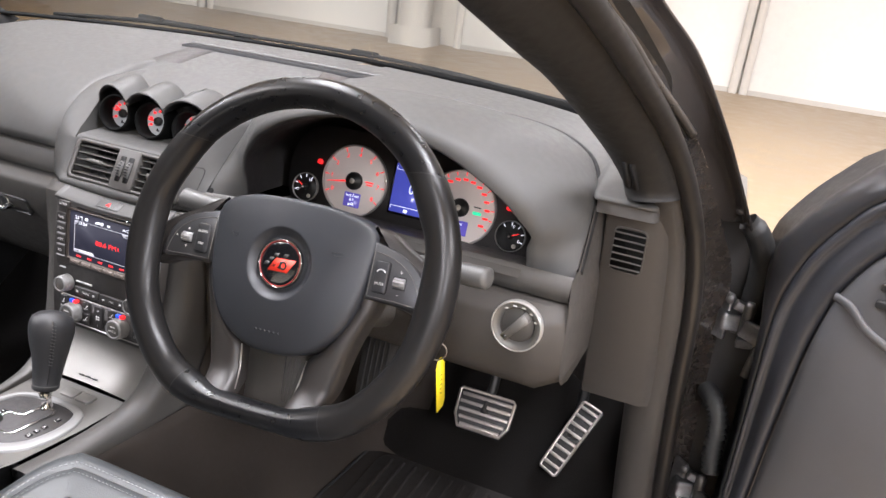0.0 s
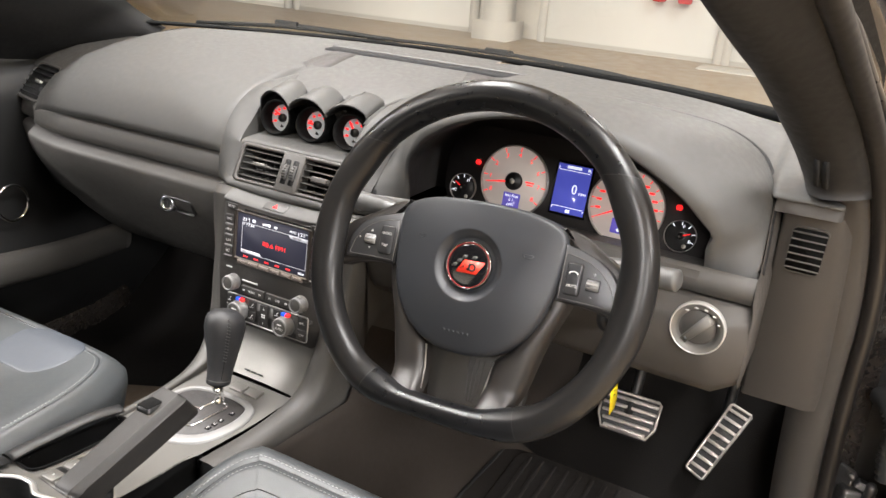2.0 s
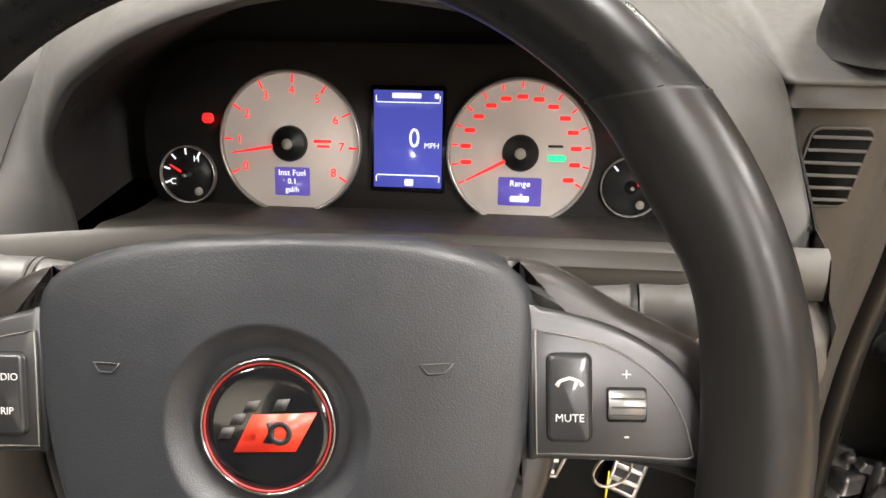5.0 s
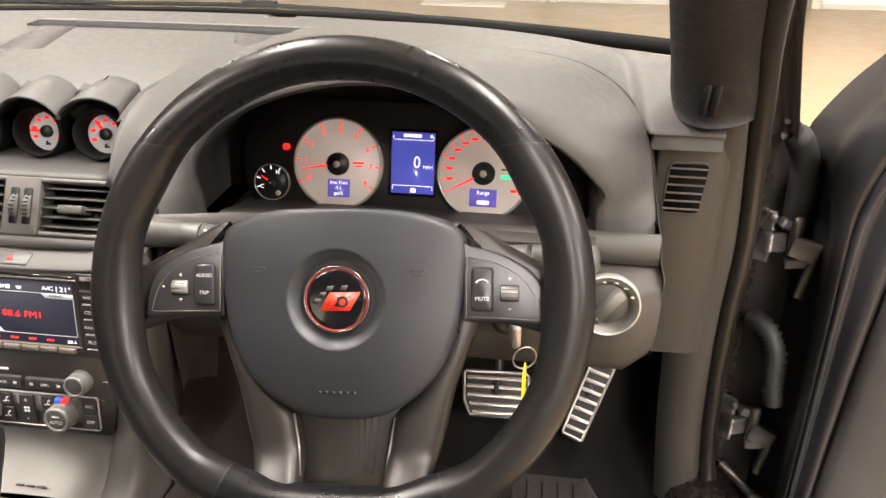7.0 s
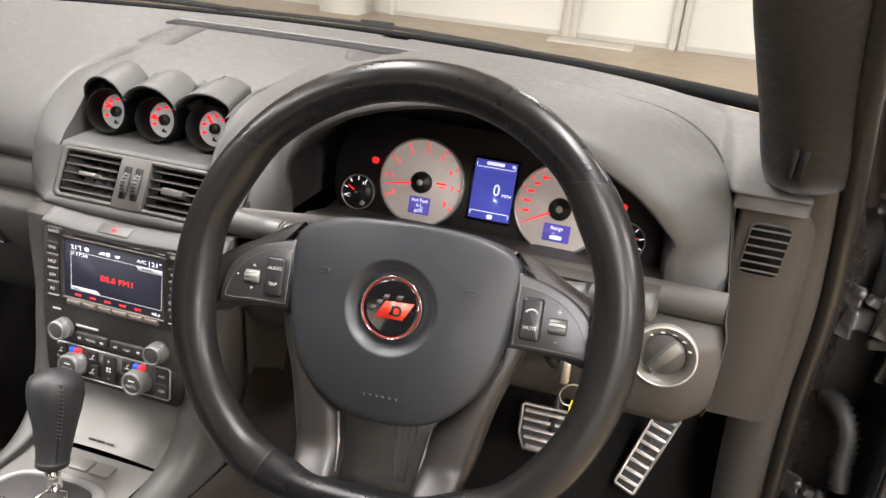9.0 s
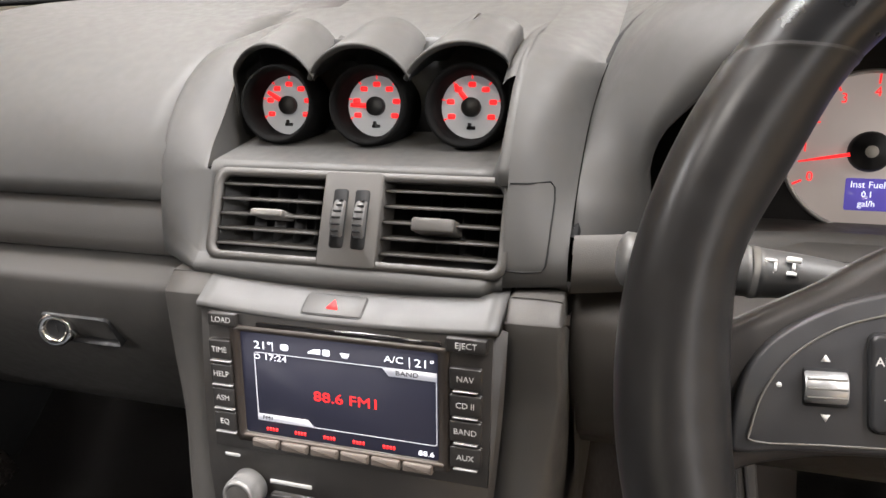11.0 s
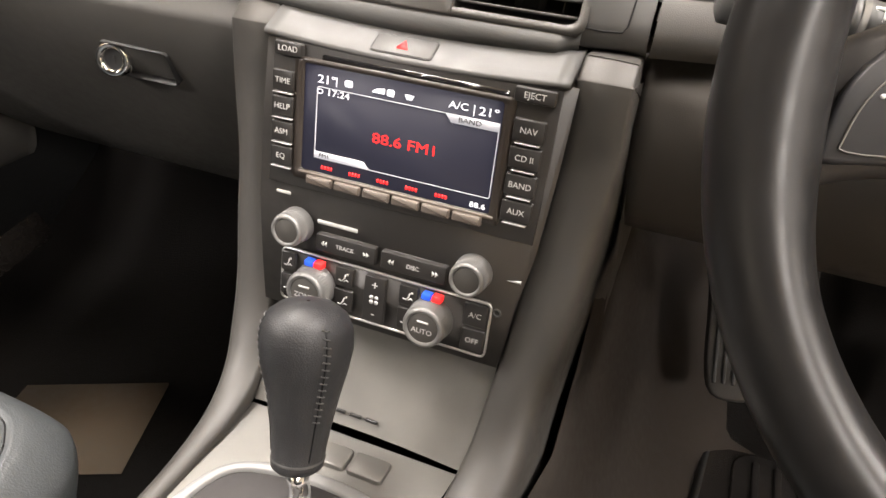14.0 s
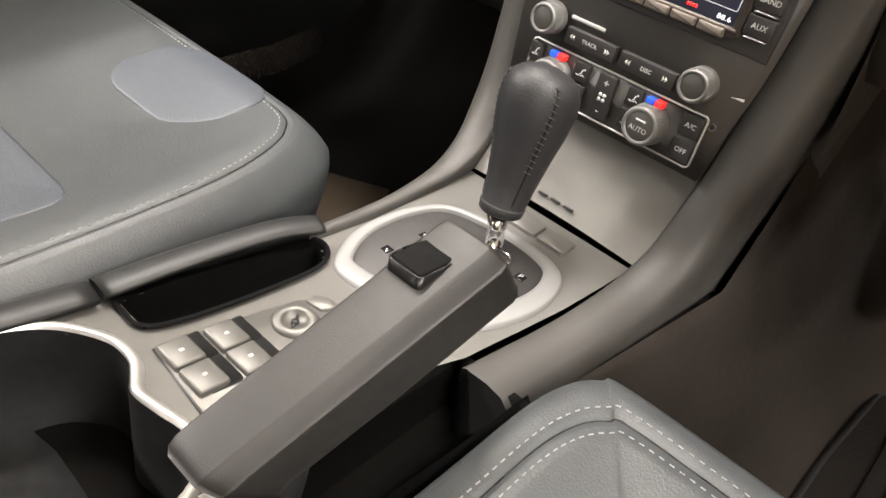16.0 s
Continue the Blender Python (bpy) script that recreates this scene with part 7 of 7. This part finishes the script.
sec = [(p.x, p.y) for p in spline([(0.0175, 0.0135, 0), (0.017, 0.0182, 0), (0.0135, 0.0195, 0), (-0.0065, 0.0195, 0), (-0.0105, 0.0188, 0), (-0.0165, 0.0125, 0), (-0.018, 0.009, 0), (-0.0175, -0.014, 0), (-0.015, -0.0195, 0), (0.012, -0.0195, 0), (0.019, -0.015, 0)], 4, True)]
rows = []
for h, k in ((-0.002, 0.8), (0.0, 0.92), (0.004, 0.98), (0.01, 0.86), (HL * 0.5, 0.95), (HL - 0.006, 1.04), (HL - 0.002, 1.0), (HL, 0.9)):
    slant = 0 if h == HL * 0.5 else -0.8 if h < HL * 0.3 else -0.55
    rows.append([HB @ Vector((x * (k if h > 0.008 else k * 0.86), y * min(k, 1.0) + 0.0195 * (1 - min(k, 1.0)) * (h > 0.008), h + slant * 0.6 * y)) for x, y in sec])
vs = loft(bm, rows, True)
cap(bm, vs[0]), cap(bm, vs[-1])
part("lever", bm, HBM, hb)
bm = B()
up = HB @ Vector((0, 0, 0))
tube(bm, spline([HB @ Vector((0.0, -0.012, 0.02)), HB @ Vector((0.0, -0.05, 0.0)), Vector((0.08, 0.22, 0.6))], 5), (0.014, 0.018), 12)
part("arm", bm, DARK, hb)
BT = axes(tuple(HB @ Vector((0.0062, 0.0185, HL - 0.031))), (1, 0, 0), tuple(HB.to_3x3() @ Vector((0, 0.94, 0.3))))
bm = B()
hole_ring(bm, rrect(0.0205, 0.0295, 0.003, 4), rrect(0.0187, 0.0277, 0.0025, 4), -0.012, 0.0028, BT)
part("button_frame", bm, BUTTON, hb, "glossy black edge round the button")
bm = B()
slab(bm, rrect(0.0178, 0.0268, 0.002, 4), -0.012, 0.0034, BT, 0.0012)
part("button", bm, WSEAL, hb, "black square release button")

# ---- seats ----
def seat(name, cx, yf, hw, z0, rise, side, sew, deep, label):
    """A front seat: centre line, front edge, half width, height of the cushion's edge at the front."""
    st = thing(name, (cx, yf - 0.25, 0.37), label, "car seat", "front seats")
    half = [(hw, -0.5), (hw, -0.3)] + [(hw - a, -b) for a, b in side] + [(hw * 0.3, 0.0)]
    pts = [(x, y) for x, y in half] + [(-x, y) for x, y in half[::-1]]
    o = [(p.x, p.y) for p in spline([(x, y, 0) for x, y in pts], 8)]

    def drop(d):
        for (a, b), (c, e) in zip(deep, deep[1:]):
            if d <= c:
                return lerp(b, e, (d - a) / (c - a))
        return deep[-1][1]

    def pt(x, y, s, dz=0.0):
        """A point of the cushion: outline point drawn in by the factor s."""
        px, py = x * s, -0.27 + (y + 0.27) * s
        return Vector((cx + px, yf + py, z0 + rise * py + drop((1 - s) * hw) + dz))

    fac = lambda d: 1 - d / hw
    bm = B()
    rows = [[Vector((cx + x * 0.96, yf + y - 0.03, z0 - 0.2)) for x, y in o]]
    rows += [[pt(x, y, s, dz) for x, y in o] for s, dz in ((0.92, -0.16), (0.955, -0.1), (0.985, -0.05), (1.0, -0.022), (1.003, -0.009))]
    rows += [[pt(x, y, fac(d)) for x, y in o] for d in (0.0, 0.003, 0.006, 0.01, 0.014, 0.018, 0.02, 0.0215, 0.0225, 0.024, 0.0258, 0.027, 0.0282, 0.03, 0.0328, 0.034, 0.0352, 0.037, 0.042, 0.05, 0.065, 0.08, 0.095, 0.11, 0.13, 0.16, 0.2)]
    vs = loft(bm, rows)
    cap(bm, vs[-1])
    cu = part("cushion", bm, SEAT, st, "dark grey leather cushion with a rolled edge", 0.9)
    bm = B()
    tube(bm, [pt(x, y, fac(sew[0]), -0.0002) for x, y in o], 0.0009, 6)
    part("seam", bm, LEATHER, cu)
    for d in sew[1:]:
        bm = B()
        fine = resample([pt(x, y, fac(d), 0.0002) for x, y in o], 420)
        for a, b in zip(fine[::2], fine[1::2]):
            tube(bm, [a, a.lerp(b, 0.95)], 0.00045, 5)
        part("stitching", bm, THREAD, cu, "fine pale stitching")["kind"] = "stuff"
    if len(sew) > 2:
        bm = B()
        tube(bm, [pt(x, y, fac(0.055), -0.0004) for x, y in o], 0.0011, 6)
        part("seam", bm, LEATHER, cu)

    def panel(nm, po, lab):
        bm = B()
        c = (sum(p[0] for p in po) / len(po), sum(p[1] for p in po) / len(po))
        def top(x, y, dz):
            s = max(abs(x) / hw, abs(y + 0.27) / 0.27)
            return Vector((cx + x, yf + y, z0 + rise * y + drop((1 - min(s, 1.0)) * hw) + dz))
        rows = [[top(lerp(c[0], x, k), lerp(c[1], y, k), dz) for x, y in po] for k, dz in ((1.0, -0.003), (1.0, 0.0004), (0.985, 0.001), (0.94, 0.0014), (0.8, 0.0018), (0.6, 0.0022), (0.4, 0.0024), (0.2, 0.0025))]
        vs = loft(bm, rows, True)
        cap(bm, vs[-1])
        part(nm, bm, SEATC, st, lab)

    panel("thigh_panel", rrect(0.13, 0.1, 0.04, 6, 0.068, -0.068), "smooth blue-grey panel at the cushion's front")
    panel("centre_panel", rrect(0.36, 0.26, 0.02, 4, 0, -0.345), "darker blue-grey centre panel")
    # backrest and base
    bm = B()
    rows = []
    for i in range(15):
        t = i / 14
        c = Vector((cx, yf - 0.53 - 0.2 * t, z0 - 0.06 + 0.6 * t))
        w = 0.25 - 0.06 * t**3
        rows.append([c + Vector((w * u, 0.05 * abs(u) ** 3 - 0.02 + dy, 0)) for u, dy in [(-1, -0.1)] + [(-1 + 0.1 * j, 0) for j in range(21)] + [(1, -0.1)]])
    loft(bm, rows)
    part("backrest", bm, SEAT, st)
    bm = B()
    slab(bm, rrect(0.4, 0.42, 0.03, 4, cx, yf - 0.28), 0.37, z0 - 0.17)
    part("base", bm, DARK, st)


seat("passenger_seat", -0.36, 0.542, 0.246, 0.677, -0.025, ((0.008, 0.17), (0.018, 0.1), (0.034, 0.05), (0.053, 0.02), (0.083, 0.004)), (0.027, 0.0312), ((0.0, -0.026), (0.005, -0.016), (0.011, -0.0085), (0.018, -0.0025), (0.024, 0.0), (0.027, -0.0016), (0.03, 0.0003), (0.045, 0.0015), (0.09, -0.005), (0.13, -0.011), (0.3, -0.015)), "dark grey leather passenger seat with fine pale stitching")
seat("driver_seat", 0.338, 0.484, 0.226, 0.68, 0.0, ((0.0, 0.12), (0.0, 0.06), (0.005, 0.028), (0.016, 0.009), (0.034, 0.001)), (0.022, 0.0165, 0.0285), ((0.0, -0.005), (0.005, -0.0005), (0.014, 0.001), (0.02, -0.0005), (0.022, -0.0022), (0.024, -0.0003), (0.032, 0.001), (0.05, -0.002), (0.09, -0.012), (0.13, -0.019), (0.3, -0.021)), "dark grey leather driver seat with fine pale stitching")


# ---- driver's pillar, seals and open door ----
pil = thing("pillar_driver_front", (0.7, 0.9, 1.05), "dark grey trimmed windscreen pillar beside the driver", "pillar", kind="structure")
INNER = spline([(0.505, 0.1, 1.385), (0.54, 0.3, 1.315), (0.58, 0.545, 1.22), (0.597, 0.642, 1.182), (0.625, 0.77, 1.113), (0.641, 0.846, 1.07), (0.65, 0.876, 1.048), (0.655, 0.88, 1.034)], 8)
GRV = [(0.56, 0.1, 1.405), (0.59, 0.3, 1.345), (0.632, 0.505, 1.262), (0.661, 0.623, 1.201), (0.69, 0.729, 1.137), (0.716, 0.807, 1.067), (0.74, 0.874, 0.975)]
LOW = [(0.755, 0.907, 0.866), (0.761, 0.94, 0.733), (0.772, 0.962, 0.56), (0.782, 0.95, 0.46), (0.79, 0.88, 0.42), (0.795, 0.5, 0.41), (0.795, -0.4, 0.41)]
SEAL = spline(GRV + LOW, 8)
TOPG = spline(GRV[:6] + [(0.722, 0.826, 1.045)], 8)
ra, rb = resample(INNER, 44), resample(TOPG, 44)
bm = B()
rows = [[a + Vector((0.025, 0.06, 0.012)) for a in ra]]
for k in range(13):
    t = k / 12
    shape = math.sin(math.pi * t) ** 0.75
    row = []
    for i, (a, b) in enumerate(zip(ra, rb)):
        foot = max(0.0, (i / 43 - 0.78) / 0.22)
        bul = (0.021 + 0.024 * foot * foot) * shape
        row.append(a.lerp(b, t) + Vector((-0.3 * bul, -bul, -0.3 * bul * (1 - foot))))
    rows.append(row)
feet = [1 - 0.85 * min(1.0, max(0.0, (i / 43 - 0.7) / 0.2)) for i in range(44)]
rows += [[b + Vector((0.012, 0.03, 0.002)) * f for b, f in zip(rb, feet)], [b + Vector((0.035, 0.06, 0.004)) * f for b, f in zip(rb, feet)]]
vs = loft(bm, rows)
cap(bm, [r[-1] for r in vs])
part("trim", bm, PILLAR, pil, "dark grey grained pillar trim")
# lower part of the trim, between the dashboard end and the seal
bm = B()
ls = [p for p in SEAL if 0.5 < p.z < 1.08]
ls += [ls[-1] + Vector((0.008, 0.004, -0.08)), ls[-1] + Vector((0.012, 0.006, -0.2))]
loft(bm, [[p + Vector((-0.085, 0.045, 0)) * (0.4 if p.z > 1.025 else 0.72 if p.z < 0.72 else 1.0) for p in ls], [p + Vector((-0.05, 0.008, 0)) * (0.62 if p.z > 1.025 else 1.0) for p in ls], [p + Vector((-0.03, 0.0, 0)) for p in ls], [p + Vector((-0.012, -0.002, 0)) for p in ls], [p + Vector((-0.004, 0.004, 0)) for p in ls], [p + Vector((0.006, 0.03, 0)) for p in ls]])
part("lower_trim", bm, SIDE, pil, "dark brown-grey trim strip below the pillar")
TW = axes((0.6685, 0.7815, 1.0745), (0.98, -0.217, -0.07), (-0.2, -0.68, -0.7))
for dx in (-0.0048, 0.0048):
    bm = B()
    slab(bm, rrect(0.0066, 0.052, 0.002, 3, dx, 0), -0.02, 0.0022, TW)
    part("tweeter_slot", bm, MATTE, pil, "black tweeter slot")

seal = thing("door_seal", (0.74, 0.88, 0.97), "black rubber door seals round the driver's opening", "seal", kind="structure")
bm = B()
tube(bm, [p + Vector((0.012, 0.016, 0.002)) for p in SEAL], (0.0115, 0.0115), 12)
part("inner_seal", bm, RUBBERS, seal)
RIM = spline([(0.585, 0.12, 1.42), (0.612, 0.32, 1.355), (0.651, 0.533, 1.264), (0.667, 0.595, 1.237), (0.687, 0.667, 1.197), (0.715, 0.775, 1.144), (0.736, 0.854, 1.101), (0.757, 0.9, 1.045), (0.784, 0.948, 0.977), (0.806, 0.98, 0.909), (0.808, 1.0, 0.78), (0.815, 1.01, 0.6), (0.82, 1.0, 0.47), (0.825, 0.93, 0.43), (0.825, 0.5, 0.415), (0.825, -0.4, 0.415)], 8)
bm = B()
n_sr = 110
sa, sb = resample(SEAL, n_sr), resample(RIM, n_sr)
loft(bm, [[p + Vector((0.004, 0.008, 0)) for p in sa], [a.lerp(b, 0.55) + Vector((0.002, 0.02, 0)) for a, b in zip(sa, sb)], [a.lerp(b, 0.9) + Vector((0, 0.004, 0)) for a, b in zip(sa, sb)], sb])
tagged(part("door_jamb", bm, JAMB), "glossy dark brown painted door jamb", "door jamb", kind="structure")
# Pale bead added as the highlight on the rounded painted edge.
bm = B()
tube(bm, RIM[:44], (0.0045, 0.0045), 8)
part("rim_bead", bm, SEALHI, seal, "pale bead painted as the jamb edge's highlight")
bm = B()
tube(bm, [p + Vector((-0.008, 0.0, -0.003)) for p in RIM[:46]], (0.003, 0.003), 8)
part("rim_bead", bm, RUBBER, seal)
# outer skin of the pillar, ending at the wing
OUT = spline([(0.61, 0.2, 1.43), (0.643, 0.42, 1.345), (0.684, 0.622, 1.268), (0.717, 0.728, 1.217), (0.754, 0.832, 1.137), (0.781, 0.891, 1.073), (0.814, 0.958, 0.99)], 8)
bm = B()
ra, rb = resample(RIM[:62], 48), resample(OUT, 48)
loft(bm, [ra, [a.lerp(b, 0.45) + Vector((0.003, 0.022, 0)) for a, b in zip(ra, rb)], [a.lerp(b, 0.8) + Vector((0, 0.012, 0)) for a, b in zip(ra, rb)], [a.lerp(b, 0.97) for a, b in zip(ra, rb)], [b + Vector((0.002, 0.004, 0)) for b in rb], [b + Vector((0.002, 0.1, -0.02)) for b in rb]])
skin = tagged(part("pillar_outer_skin", bm, PAINT), "glossy dark painted outer skin of the pillar", "body panel", kind="structure")
bm = B()
revolve(bm, [(0, 0.004), (0.004, 0.004), (0.0055, 0.002), (0.0055, -0.003)], axes((0.794, 0.95, 1.017), (1, 0, 0), (-0.2, -0.95, 0.1)), 10)
part("bolt", bm, HINGE, skin, "small bolt head")
bm = B()
tube(bm, spline([(0.806, 0.968, 1.0), (0.822, 0.975, 0.985), (0.838, 0.985, 0.95), (0.843, 0.99, 0.9), (0.84, 0.995, 0.84)], 6), [(0.012, 0.014)] * 4 + [(0.019, 0.016)] * 17 + [(0.02, 0.016)] * 4, 12)
tagged(part("wing_gap_seal", bm, RUBBER), "black rubber flap at the wing's rear edge", "seal", kind="structure")
bm = B()
loft(bm, [[(x, y, z) for z in (0.3, 0.6, 0.8, 0.9, zt)] for x, y, zt in ((0.77, 0.99, 1.0), (0.8, 1.012, 0.99), (0.83, 1.016, 0.975), (0.86, 1.01, 0.96), (0.885, 1.02, 0.95), (0.93, 1.05, 0.945), (1.0, 1.08, 0.94))])
tagged(part("hinge_pillar", bm, HPILL), "dirty dark painted hinge pillar behind the open door", "body panel", kind="structure")
bm = B()
slab(bm, [(0.79, 1.06), (0.835, 1.07), (0.81, 1.9), (0.75, 1.9)], 0.3, 0.86, I4, 0.02)
tagged(part("front_wing", bm, PAINT), "dark painted front wing of the car", "wing", kind="structure")

door = thing("driver_door", (0.86, 0.93, 0.36), "open driver door with dark grey trim and black seal", "car door")
U, N = Vector((0.9563, -0.2924, 0)), Vector((-0.2924, -0.9563, 0))
H0 = Vector((0.842, 0.905, 0))
DM = Matrix(((U.x, 0, N.x, H0.x), (U.y, 0, N.y, H0.y), (0, 1, 0, 0), (0, 0, 0, 1)))


def dpt(u, z, n=0.0):
    return H0 + U * u + N * n + Vector((0, 0, z))


def dcurve(pts):
    return resample(spline([(u, z, 0) for u, z in pts], 8), 80)


E_OUT = dcurve([(0.024, 0.36), (0.022, 0.6), (0.017, 0.78), (0.01, 0.89), (0.0, 0.955), (0.002, 0.995), (0.012, 1.02), (0.038, 1.062), (0.066, 1.096), (0.09, 1.122), (0.15, 1.155), (0.3, 1.18), (0.6, 1.19)])
E_MID = dcurve([(0.034, 0.36), (0.033, 0.6), (0.031, 0.767), (0.03, 0.87), (0.031, 0.928), (0.038, 0.967), (0.052, 1.01), (0.075, 1.05), (0.1, 1.083), (0.16, 1.12), (0.3, 1.145), (0.6, 1.15)])
E_IN = dcurve([(0.05, 0.36), (0.058, 0.6), (0.064, 0.75), (0.069, 0.83), (0.074, 0.9), (0.082, 0.95), (0.092, 0.985), (0.118, 1.032), (0.16, 1.066), (0.3, 1.1), (0.6, 1.11)])
bm = B()
rows = [[dpt(p.x - 0.035, p.y - 0.01, -0.11) for p in E_OUT], [dpt(p.x - 0.004, p.y, -0.06) for p in E_OUT], [dpt(p.x + 0.001, p.y, -0.03) for p in E_OUT], [dpt(p.x, p.y, 0.0) for p in E_OUT]]
for f, n in ((0.15, 0.014), (0.4, 0.027), (0.7, 0.034), (0.9, 0.034), (1.0, 0.03)):
    rows.append([dpt(*(a.lerp(b, f)).xy, n) for a, b in zip(E_OUT, E_MID)])
loft(bm, rows)
part("shell", bm, DOORPAD, door, "rounded black upper edge of the door")
bm = B()
loft(bm, [[dpt(*(a.lerp(b, f)).xy, n) for a, b in zip(E_MID, E_IN)] for f, n in ((-0.04, 0.03), (0.0, 0.036), (0.08, 0.041), (0.2, 0.038), (0.28, 0.034), (0.36, 0.036), (0.6, 0.046), (0.85, 0.05), (1.0, 0.046), (1.05, 0.036))])
part("door_seal", bm, SEALB, door, "thick black rubber door seal")
bm = B()
loft(bm, [[dpt(lerp(p.x, max(p.x, 0.8), f) + 0.002, lerp(p.y, min(p.y, 1.0), f), n) for p in E_IN] for f, n in ((0.0, 0.03), (0.004, 0.05), (0.02, 0.057), (0.06, 0.06), (0.2, 0.058), (1.0, 0.05))])
part("trim_panel", bm, DOORTRIM, door, "dark grey door trim panel")
bm = B()
tube(bm, spline([dpt(0.09, 0.975, 0.055), dpt(0.11, 0.972, 0.066), dpt(0.15, 0.945, 0.07), (dpt(0.3, 0.9, 0.07)), dpt(0.6, 0.87, 0.07)], 6), (0.003, 0.005), 10)
part("trim_line", bm, DOORTRIM, door, "raised curved line across the trim")
for k in range(3):
    bm = B()
    slab(bm, rrect(0.07, 0.009, 0.003, 3, 0.165, 0.985 + 0.02 * k), 0.05, 0.066, DM, 0.001)
    part("vent_slot", bm, DARK, door, "black slot in the door trim")
for z, lab in ((0.862, "upper"), (0.575, "lower")):
    bm = B()
    box(bm, (0, 0, 0), (0.046, 0.026, 0.024), 0.006, pose(0.824, 0.982, z - 0.008, 0, 0, 20))
    box(bm, (0, 0, 0), (0.026, 0.008, 0.07), 0.003, pose(0.806, 0.988, z - 0.006, 0, 0, -40))
    box(bm, (0, 0, 0), (0.034, 0.02, 0.012), 0.004, pose(0.848, 0.966, z - 0.03, 0, -14, -10))
    box(bm, (0, 0, 0), (0.012, 0.016, 0.05), 0.004, pose(0.858, 0.958, z - 0.052, 0, 8, -10))
    box(bm, (0, 0, 0), (0.03, 0.014, 0.012), 0.003, pose(0.832, 0.972, z + 0.016, 0, 20, 10))
    h = part("hinge", bm, HINGE, door, "worn dirty steel hinge")
    bm = B()
    box(bm, (0, 0, 0), (0.034, 0.012, 0.026), 0.003, pose(0.85, 0.955, z - 0.01, 0, 12, -25))
    part("door_leaf", bm, HINGE, h)
    bm = B()
    revolve(bm, [(0, -0.022), (0.0075, -0.022), (0.0075, 0.022), (0.005, 0.028), (0, 0.028)], pose(0.838, 0.965, z), 14)
    part("hinge_pin", bm, HINGE, h)
    for bx, bz in ((0.812, 0.022), (0.826, -0.02)):
        bm = B()
        revolve(bm, [(0, 0.006), (0.005, 0.006), (0.0062, 0.004), (0.0062, -0.006)], axes((bx, 0.978, z + bz), (1, 0, 0), (-0.25, -0.95, 0)), 6)
        part("hinge_bolt", bm, HINGE, h)
chk = thing("door_check", (0.84, 0.96, 0.47), "steel door check strap", "door check")
bm = B()
tube(bm, [(0.812, 0.985, 0.485), (0.84, 0.958, 0.47), (0.865, 0.92, 0.462)], (0.005, 0.007), 8)
part("strap", bm, HINGE, chk)
bm = B()
box(bm, (0, 0, 0), (0.026, 0.018, 0.026), 0.004, pose(0.856, 0.935, 0.464, 0, 0, -20))
part("roller_box", bm, HINGE, chk)
boot = thing("cable_boot", (0.835, 0.96, 0.7), "ribbed black rubber cable boot between body and door", "cable boot")
pts = resample(spline([(0.812, 0.985, 0.735), (0.826, 0.955, 0.735), (0.838, 0.94, 0.71), (0.84, 0.935, 0.67), (0.846, 0.93, 0.635)], 8), 37)
bm = B()
tube(bm, pts, [0.0148 if i % 2 else 0.0098 for i in range(37)], 14)
part("bellows", bm, BOOT, boot)
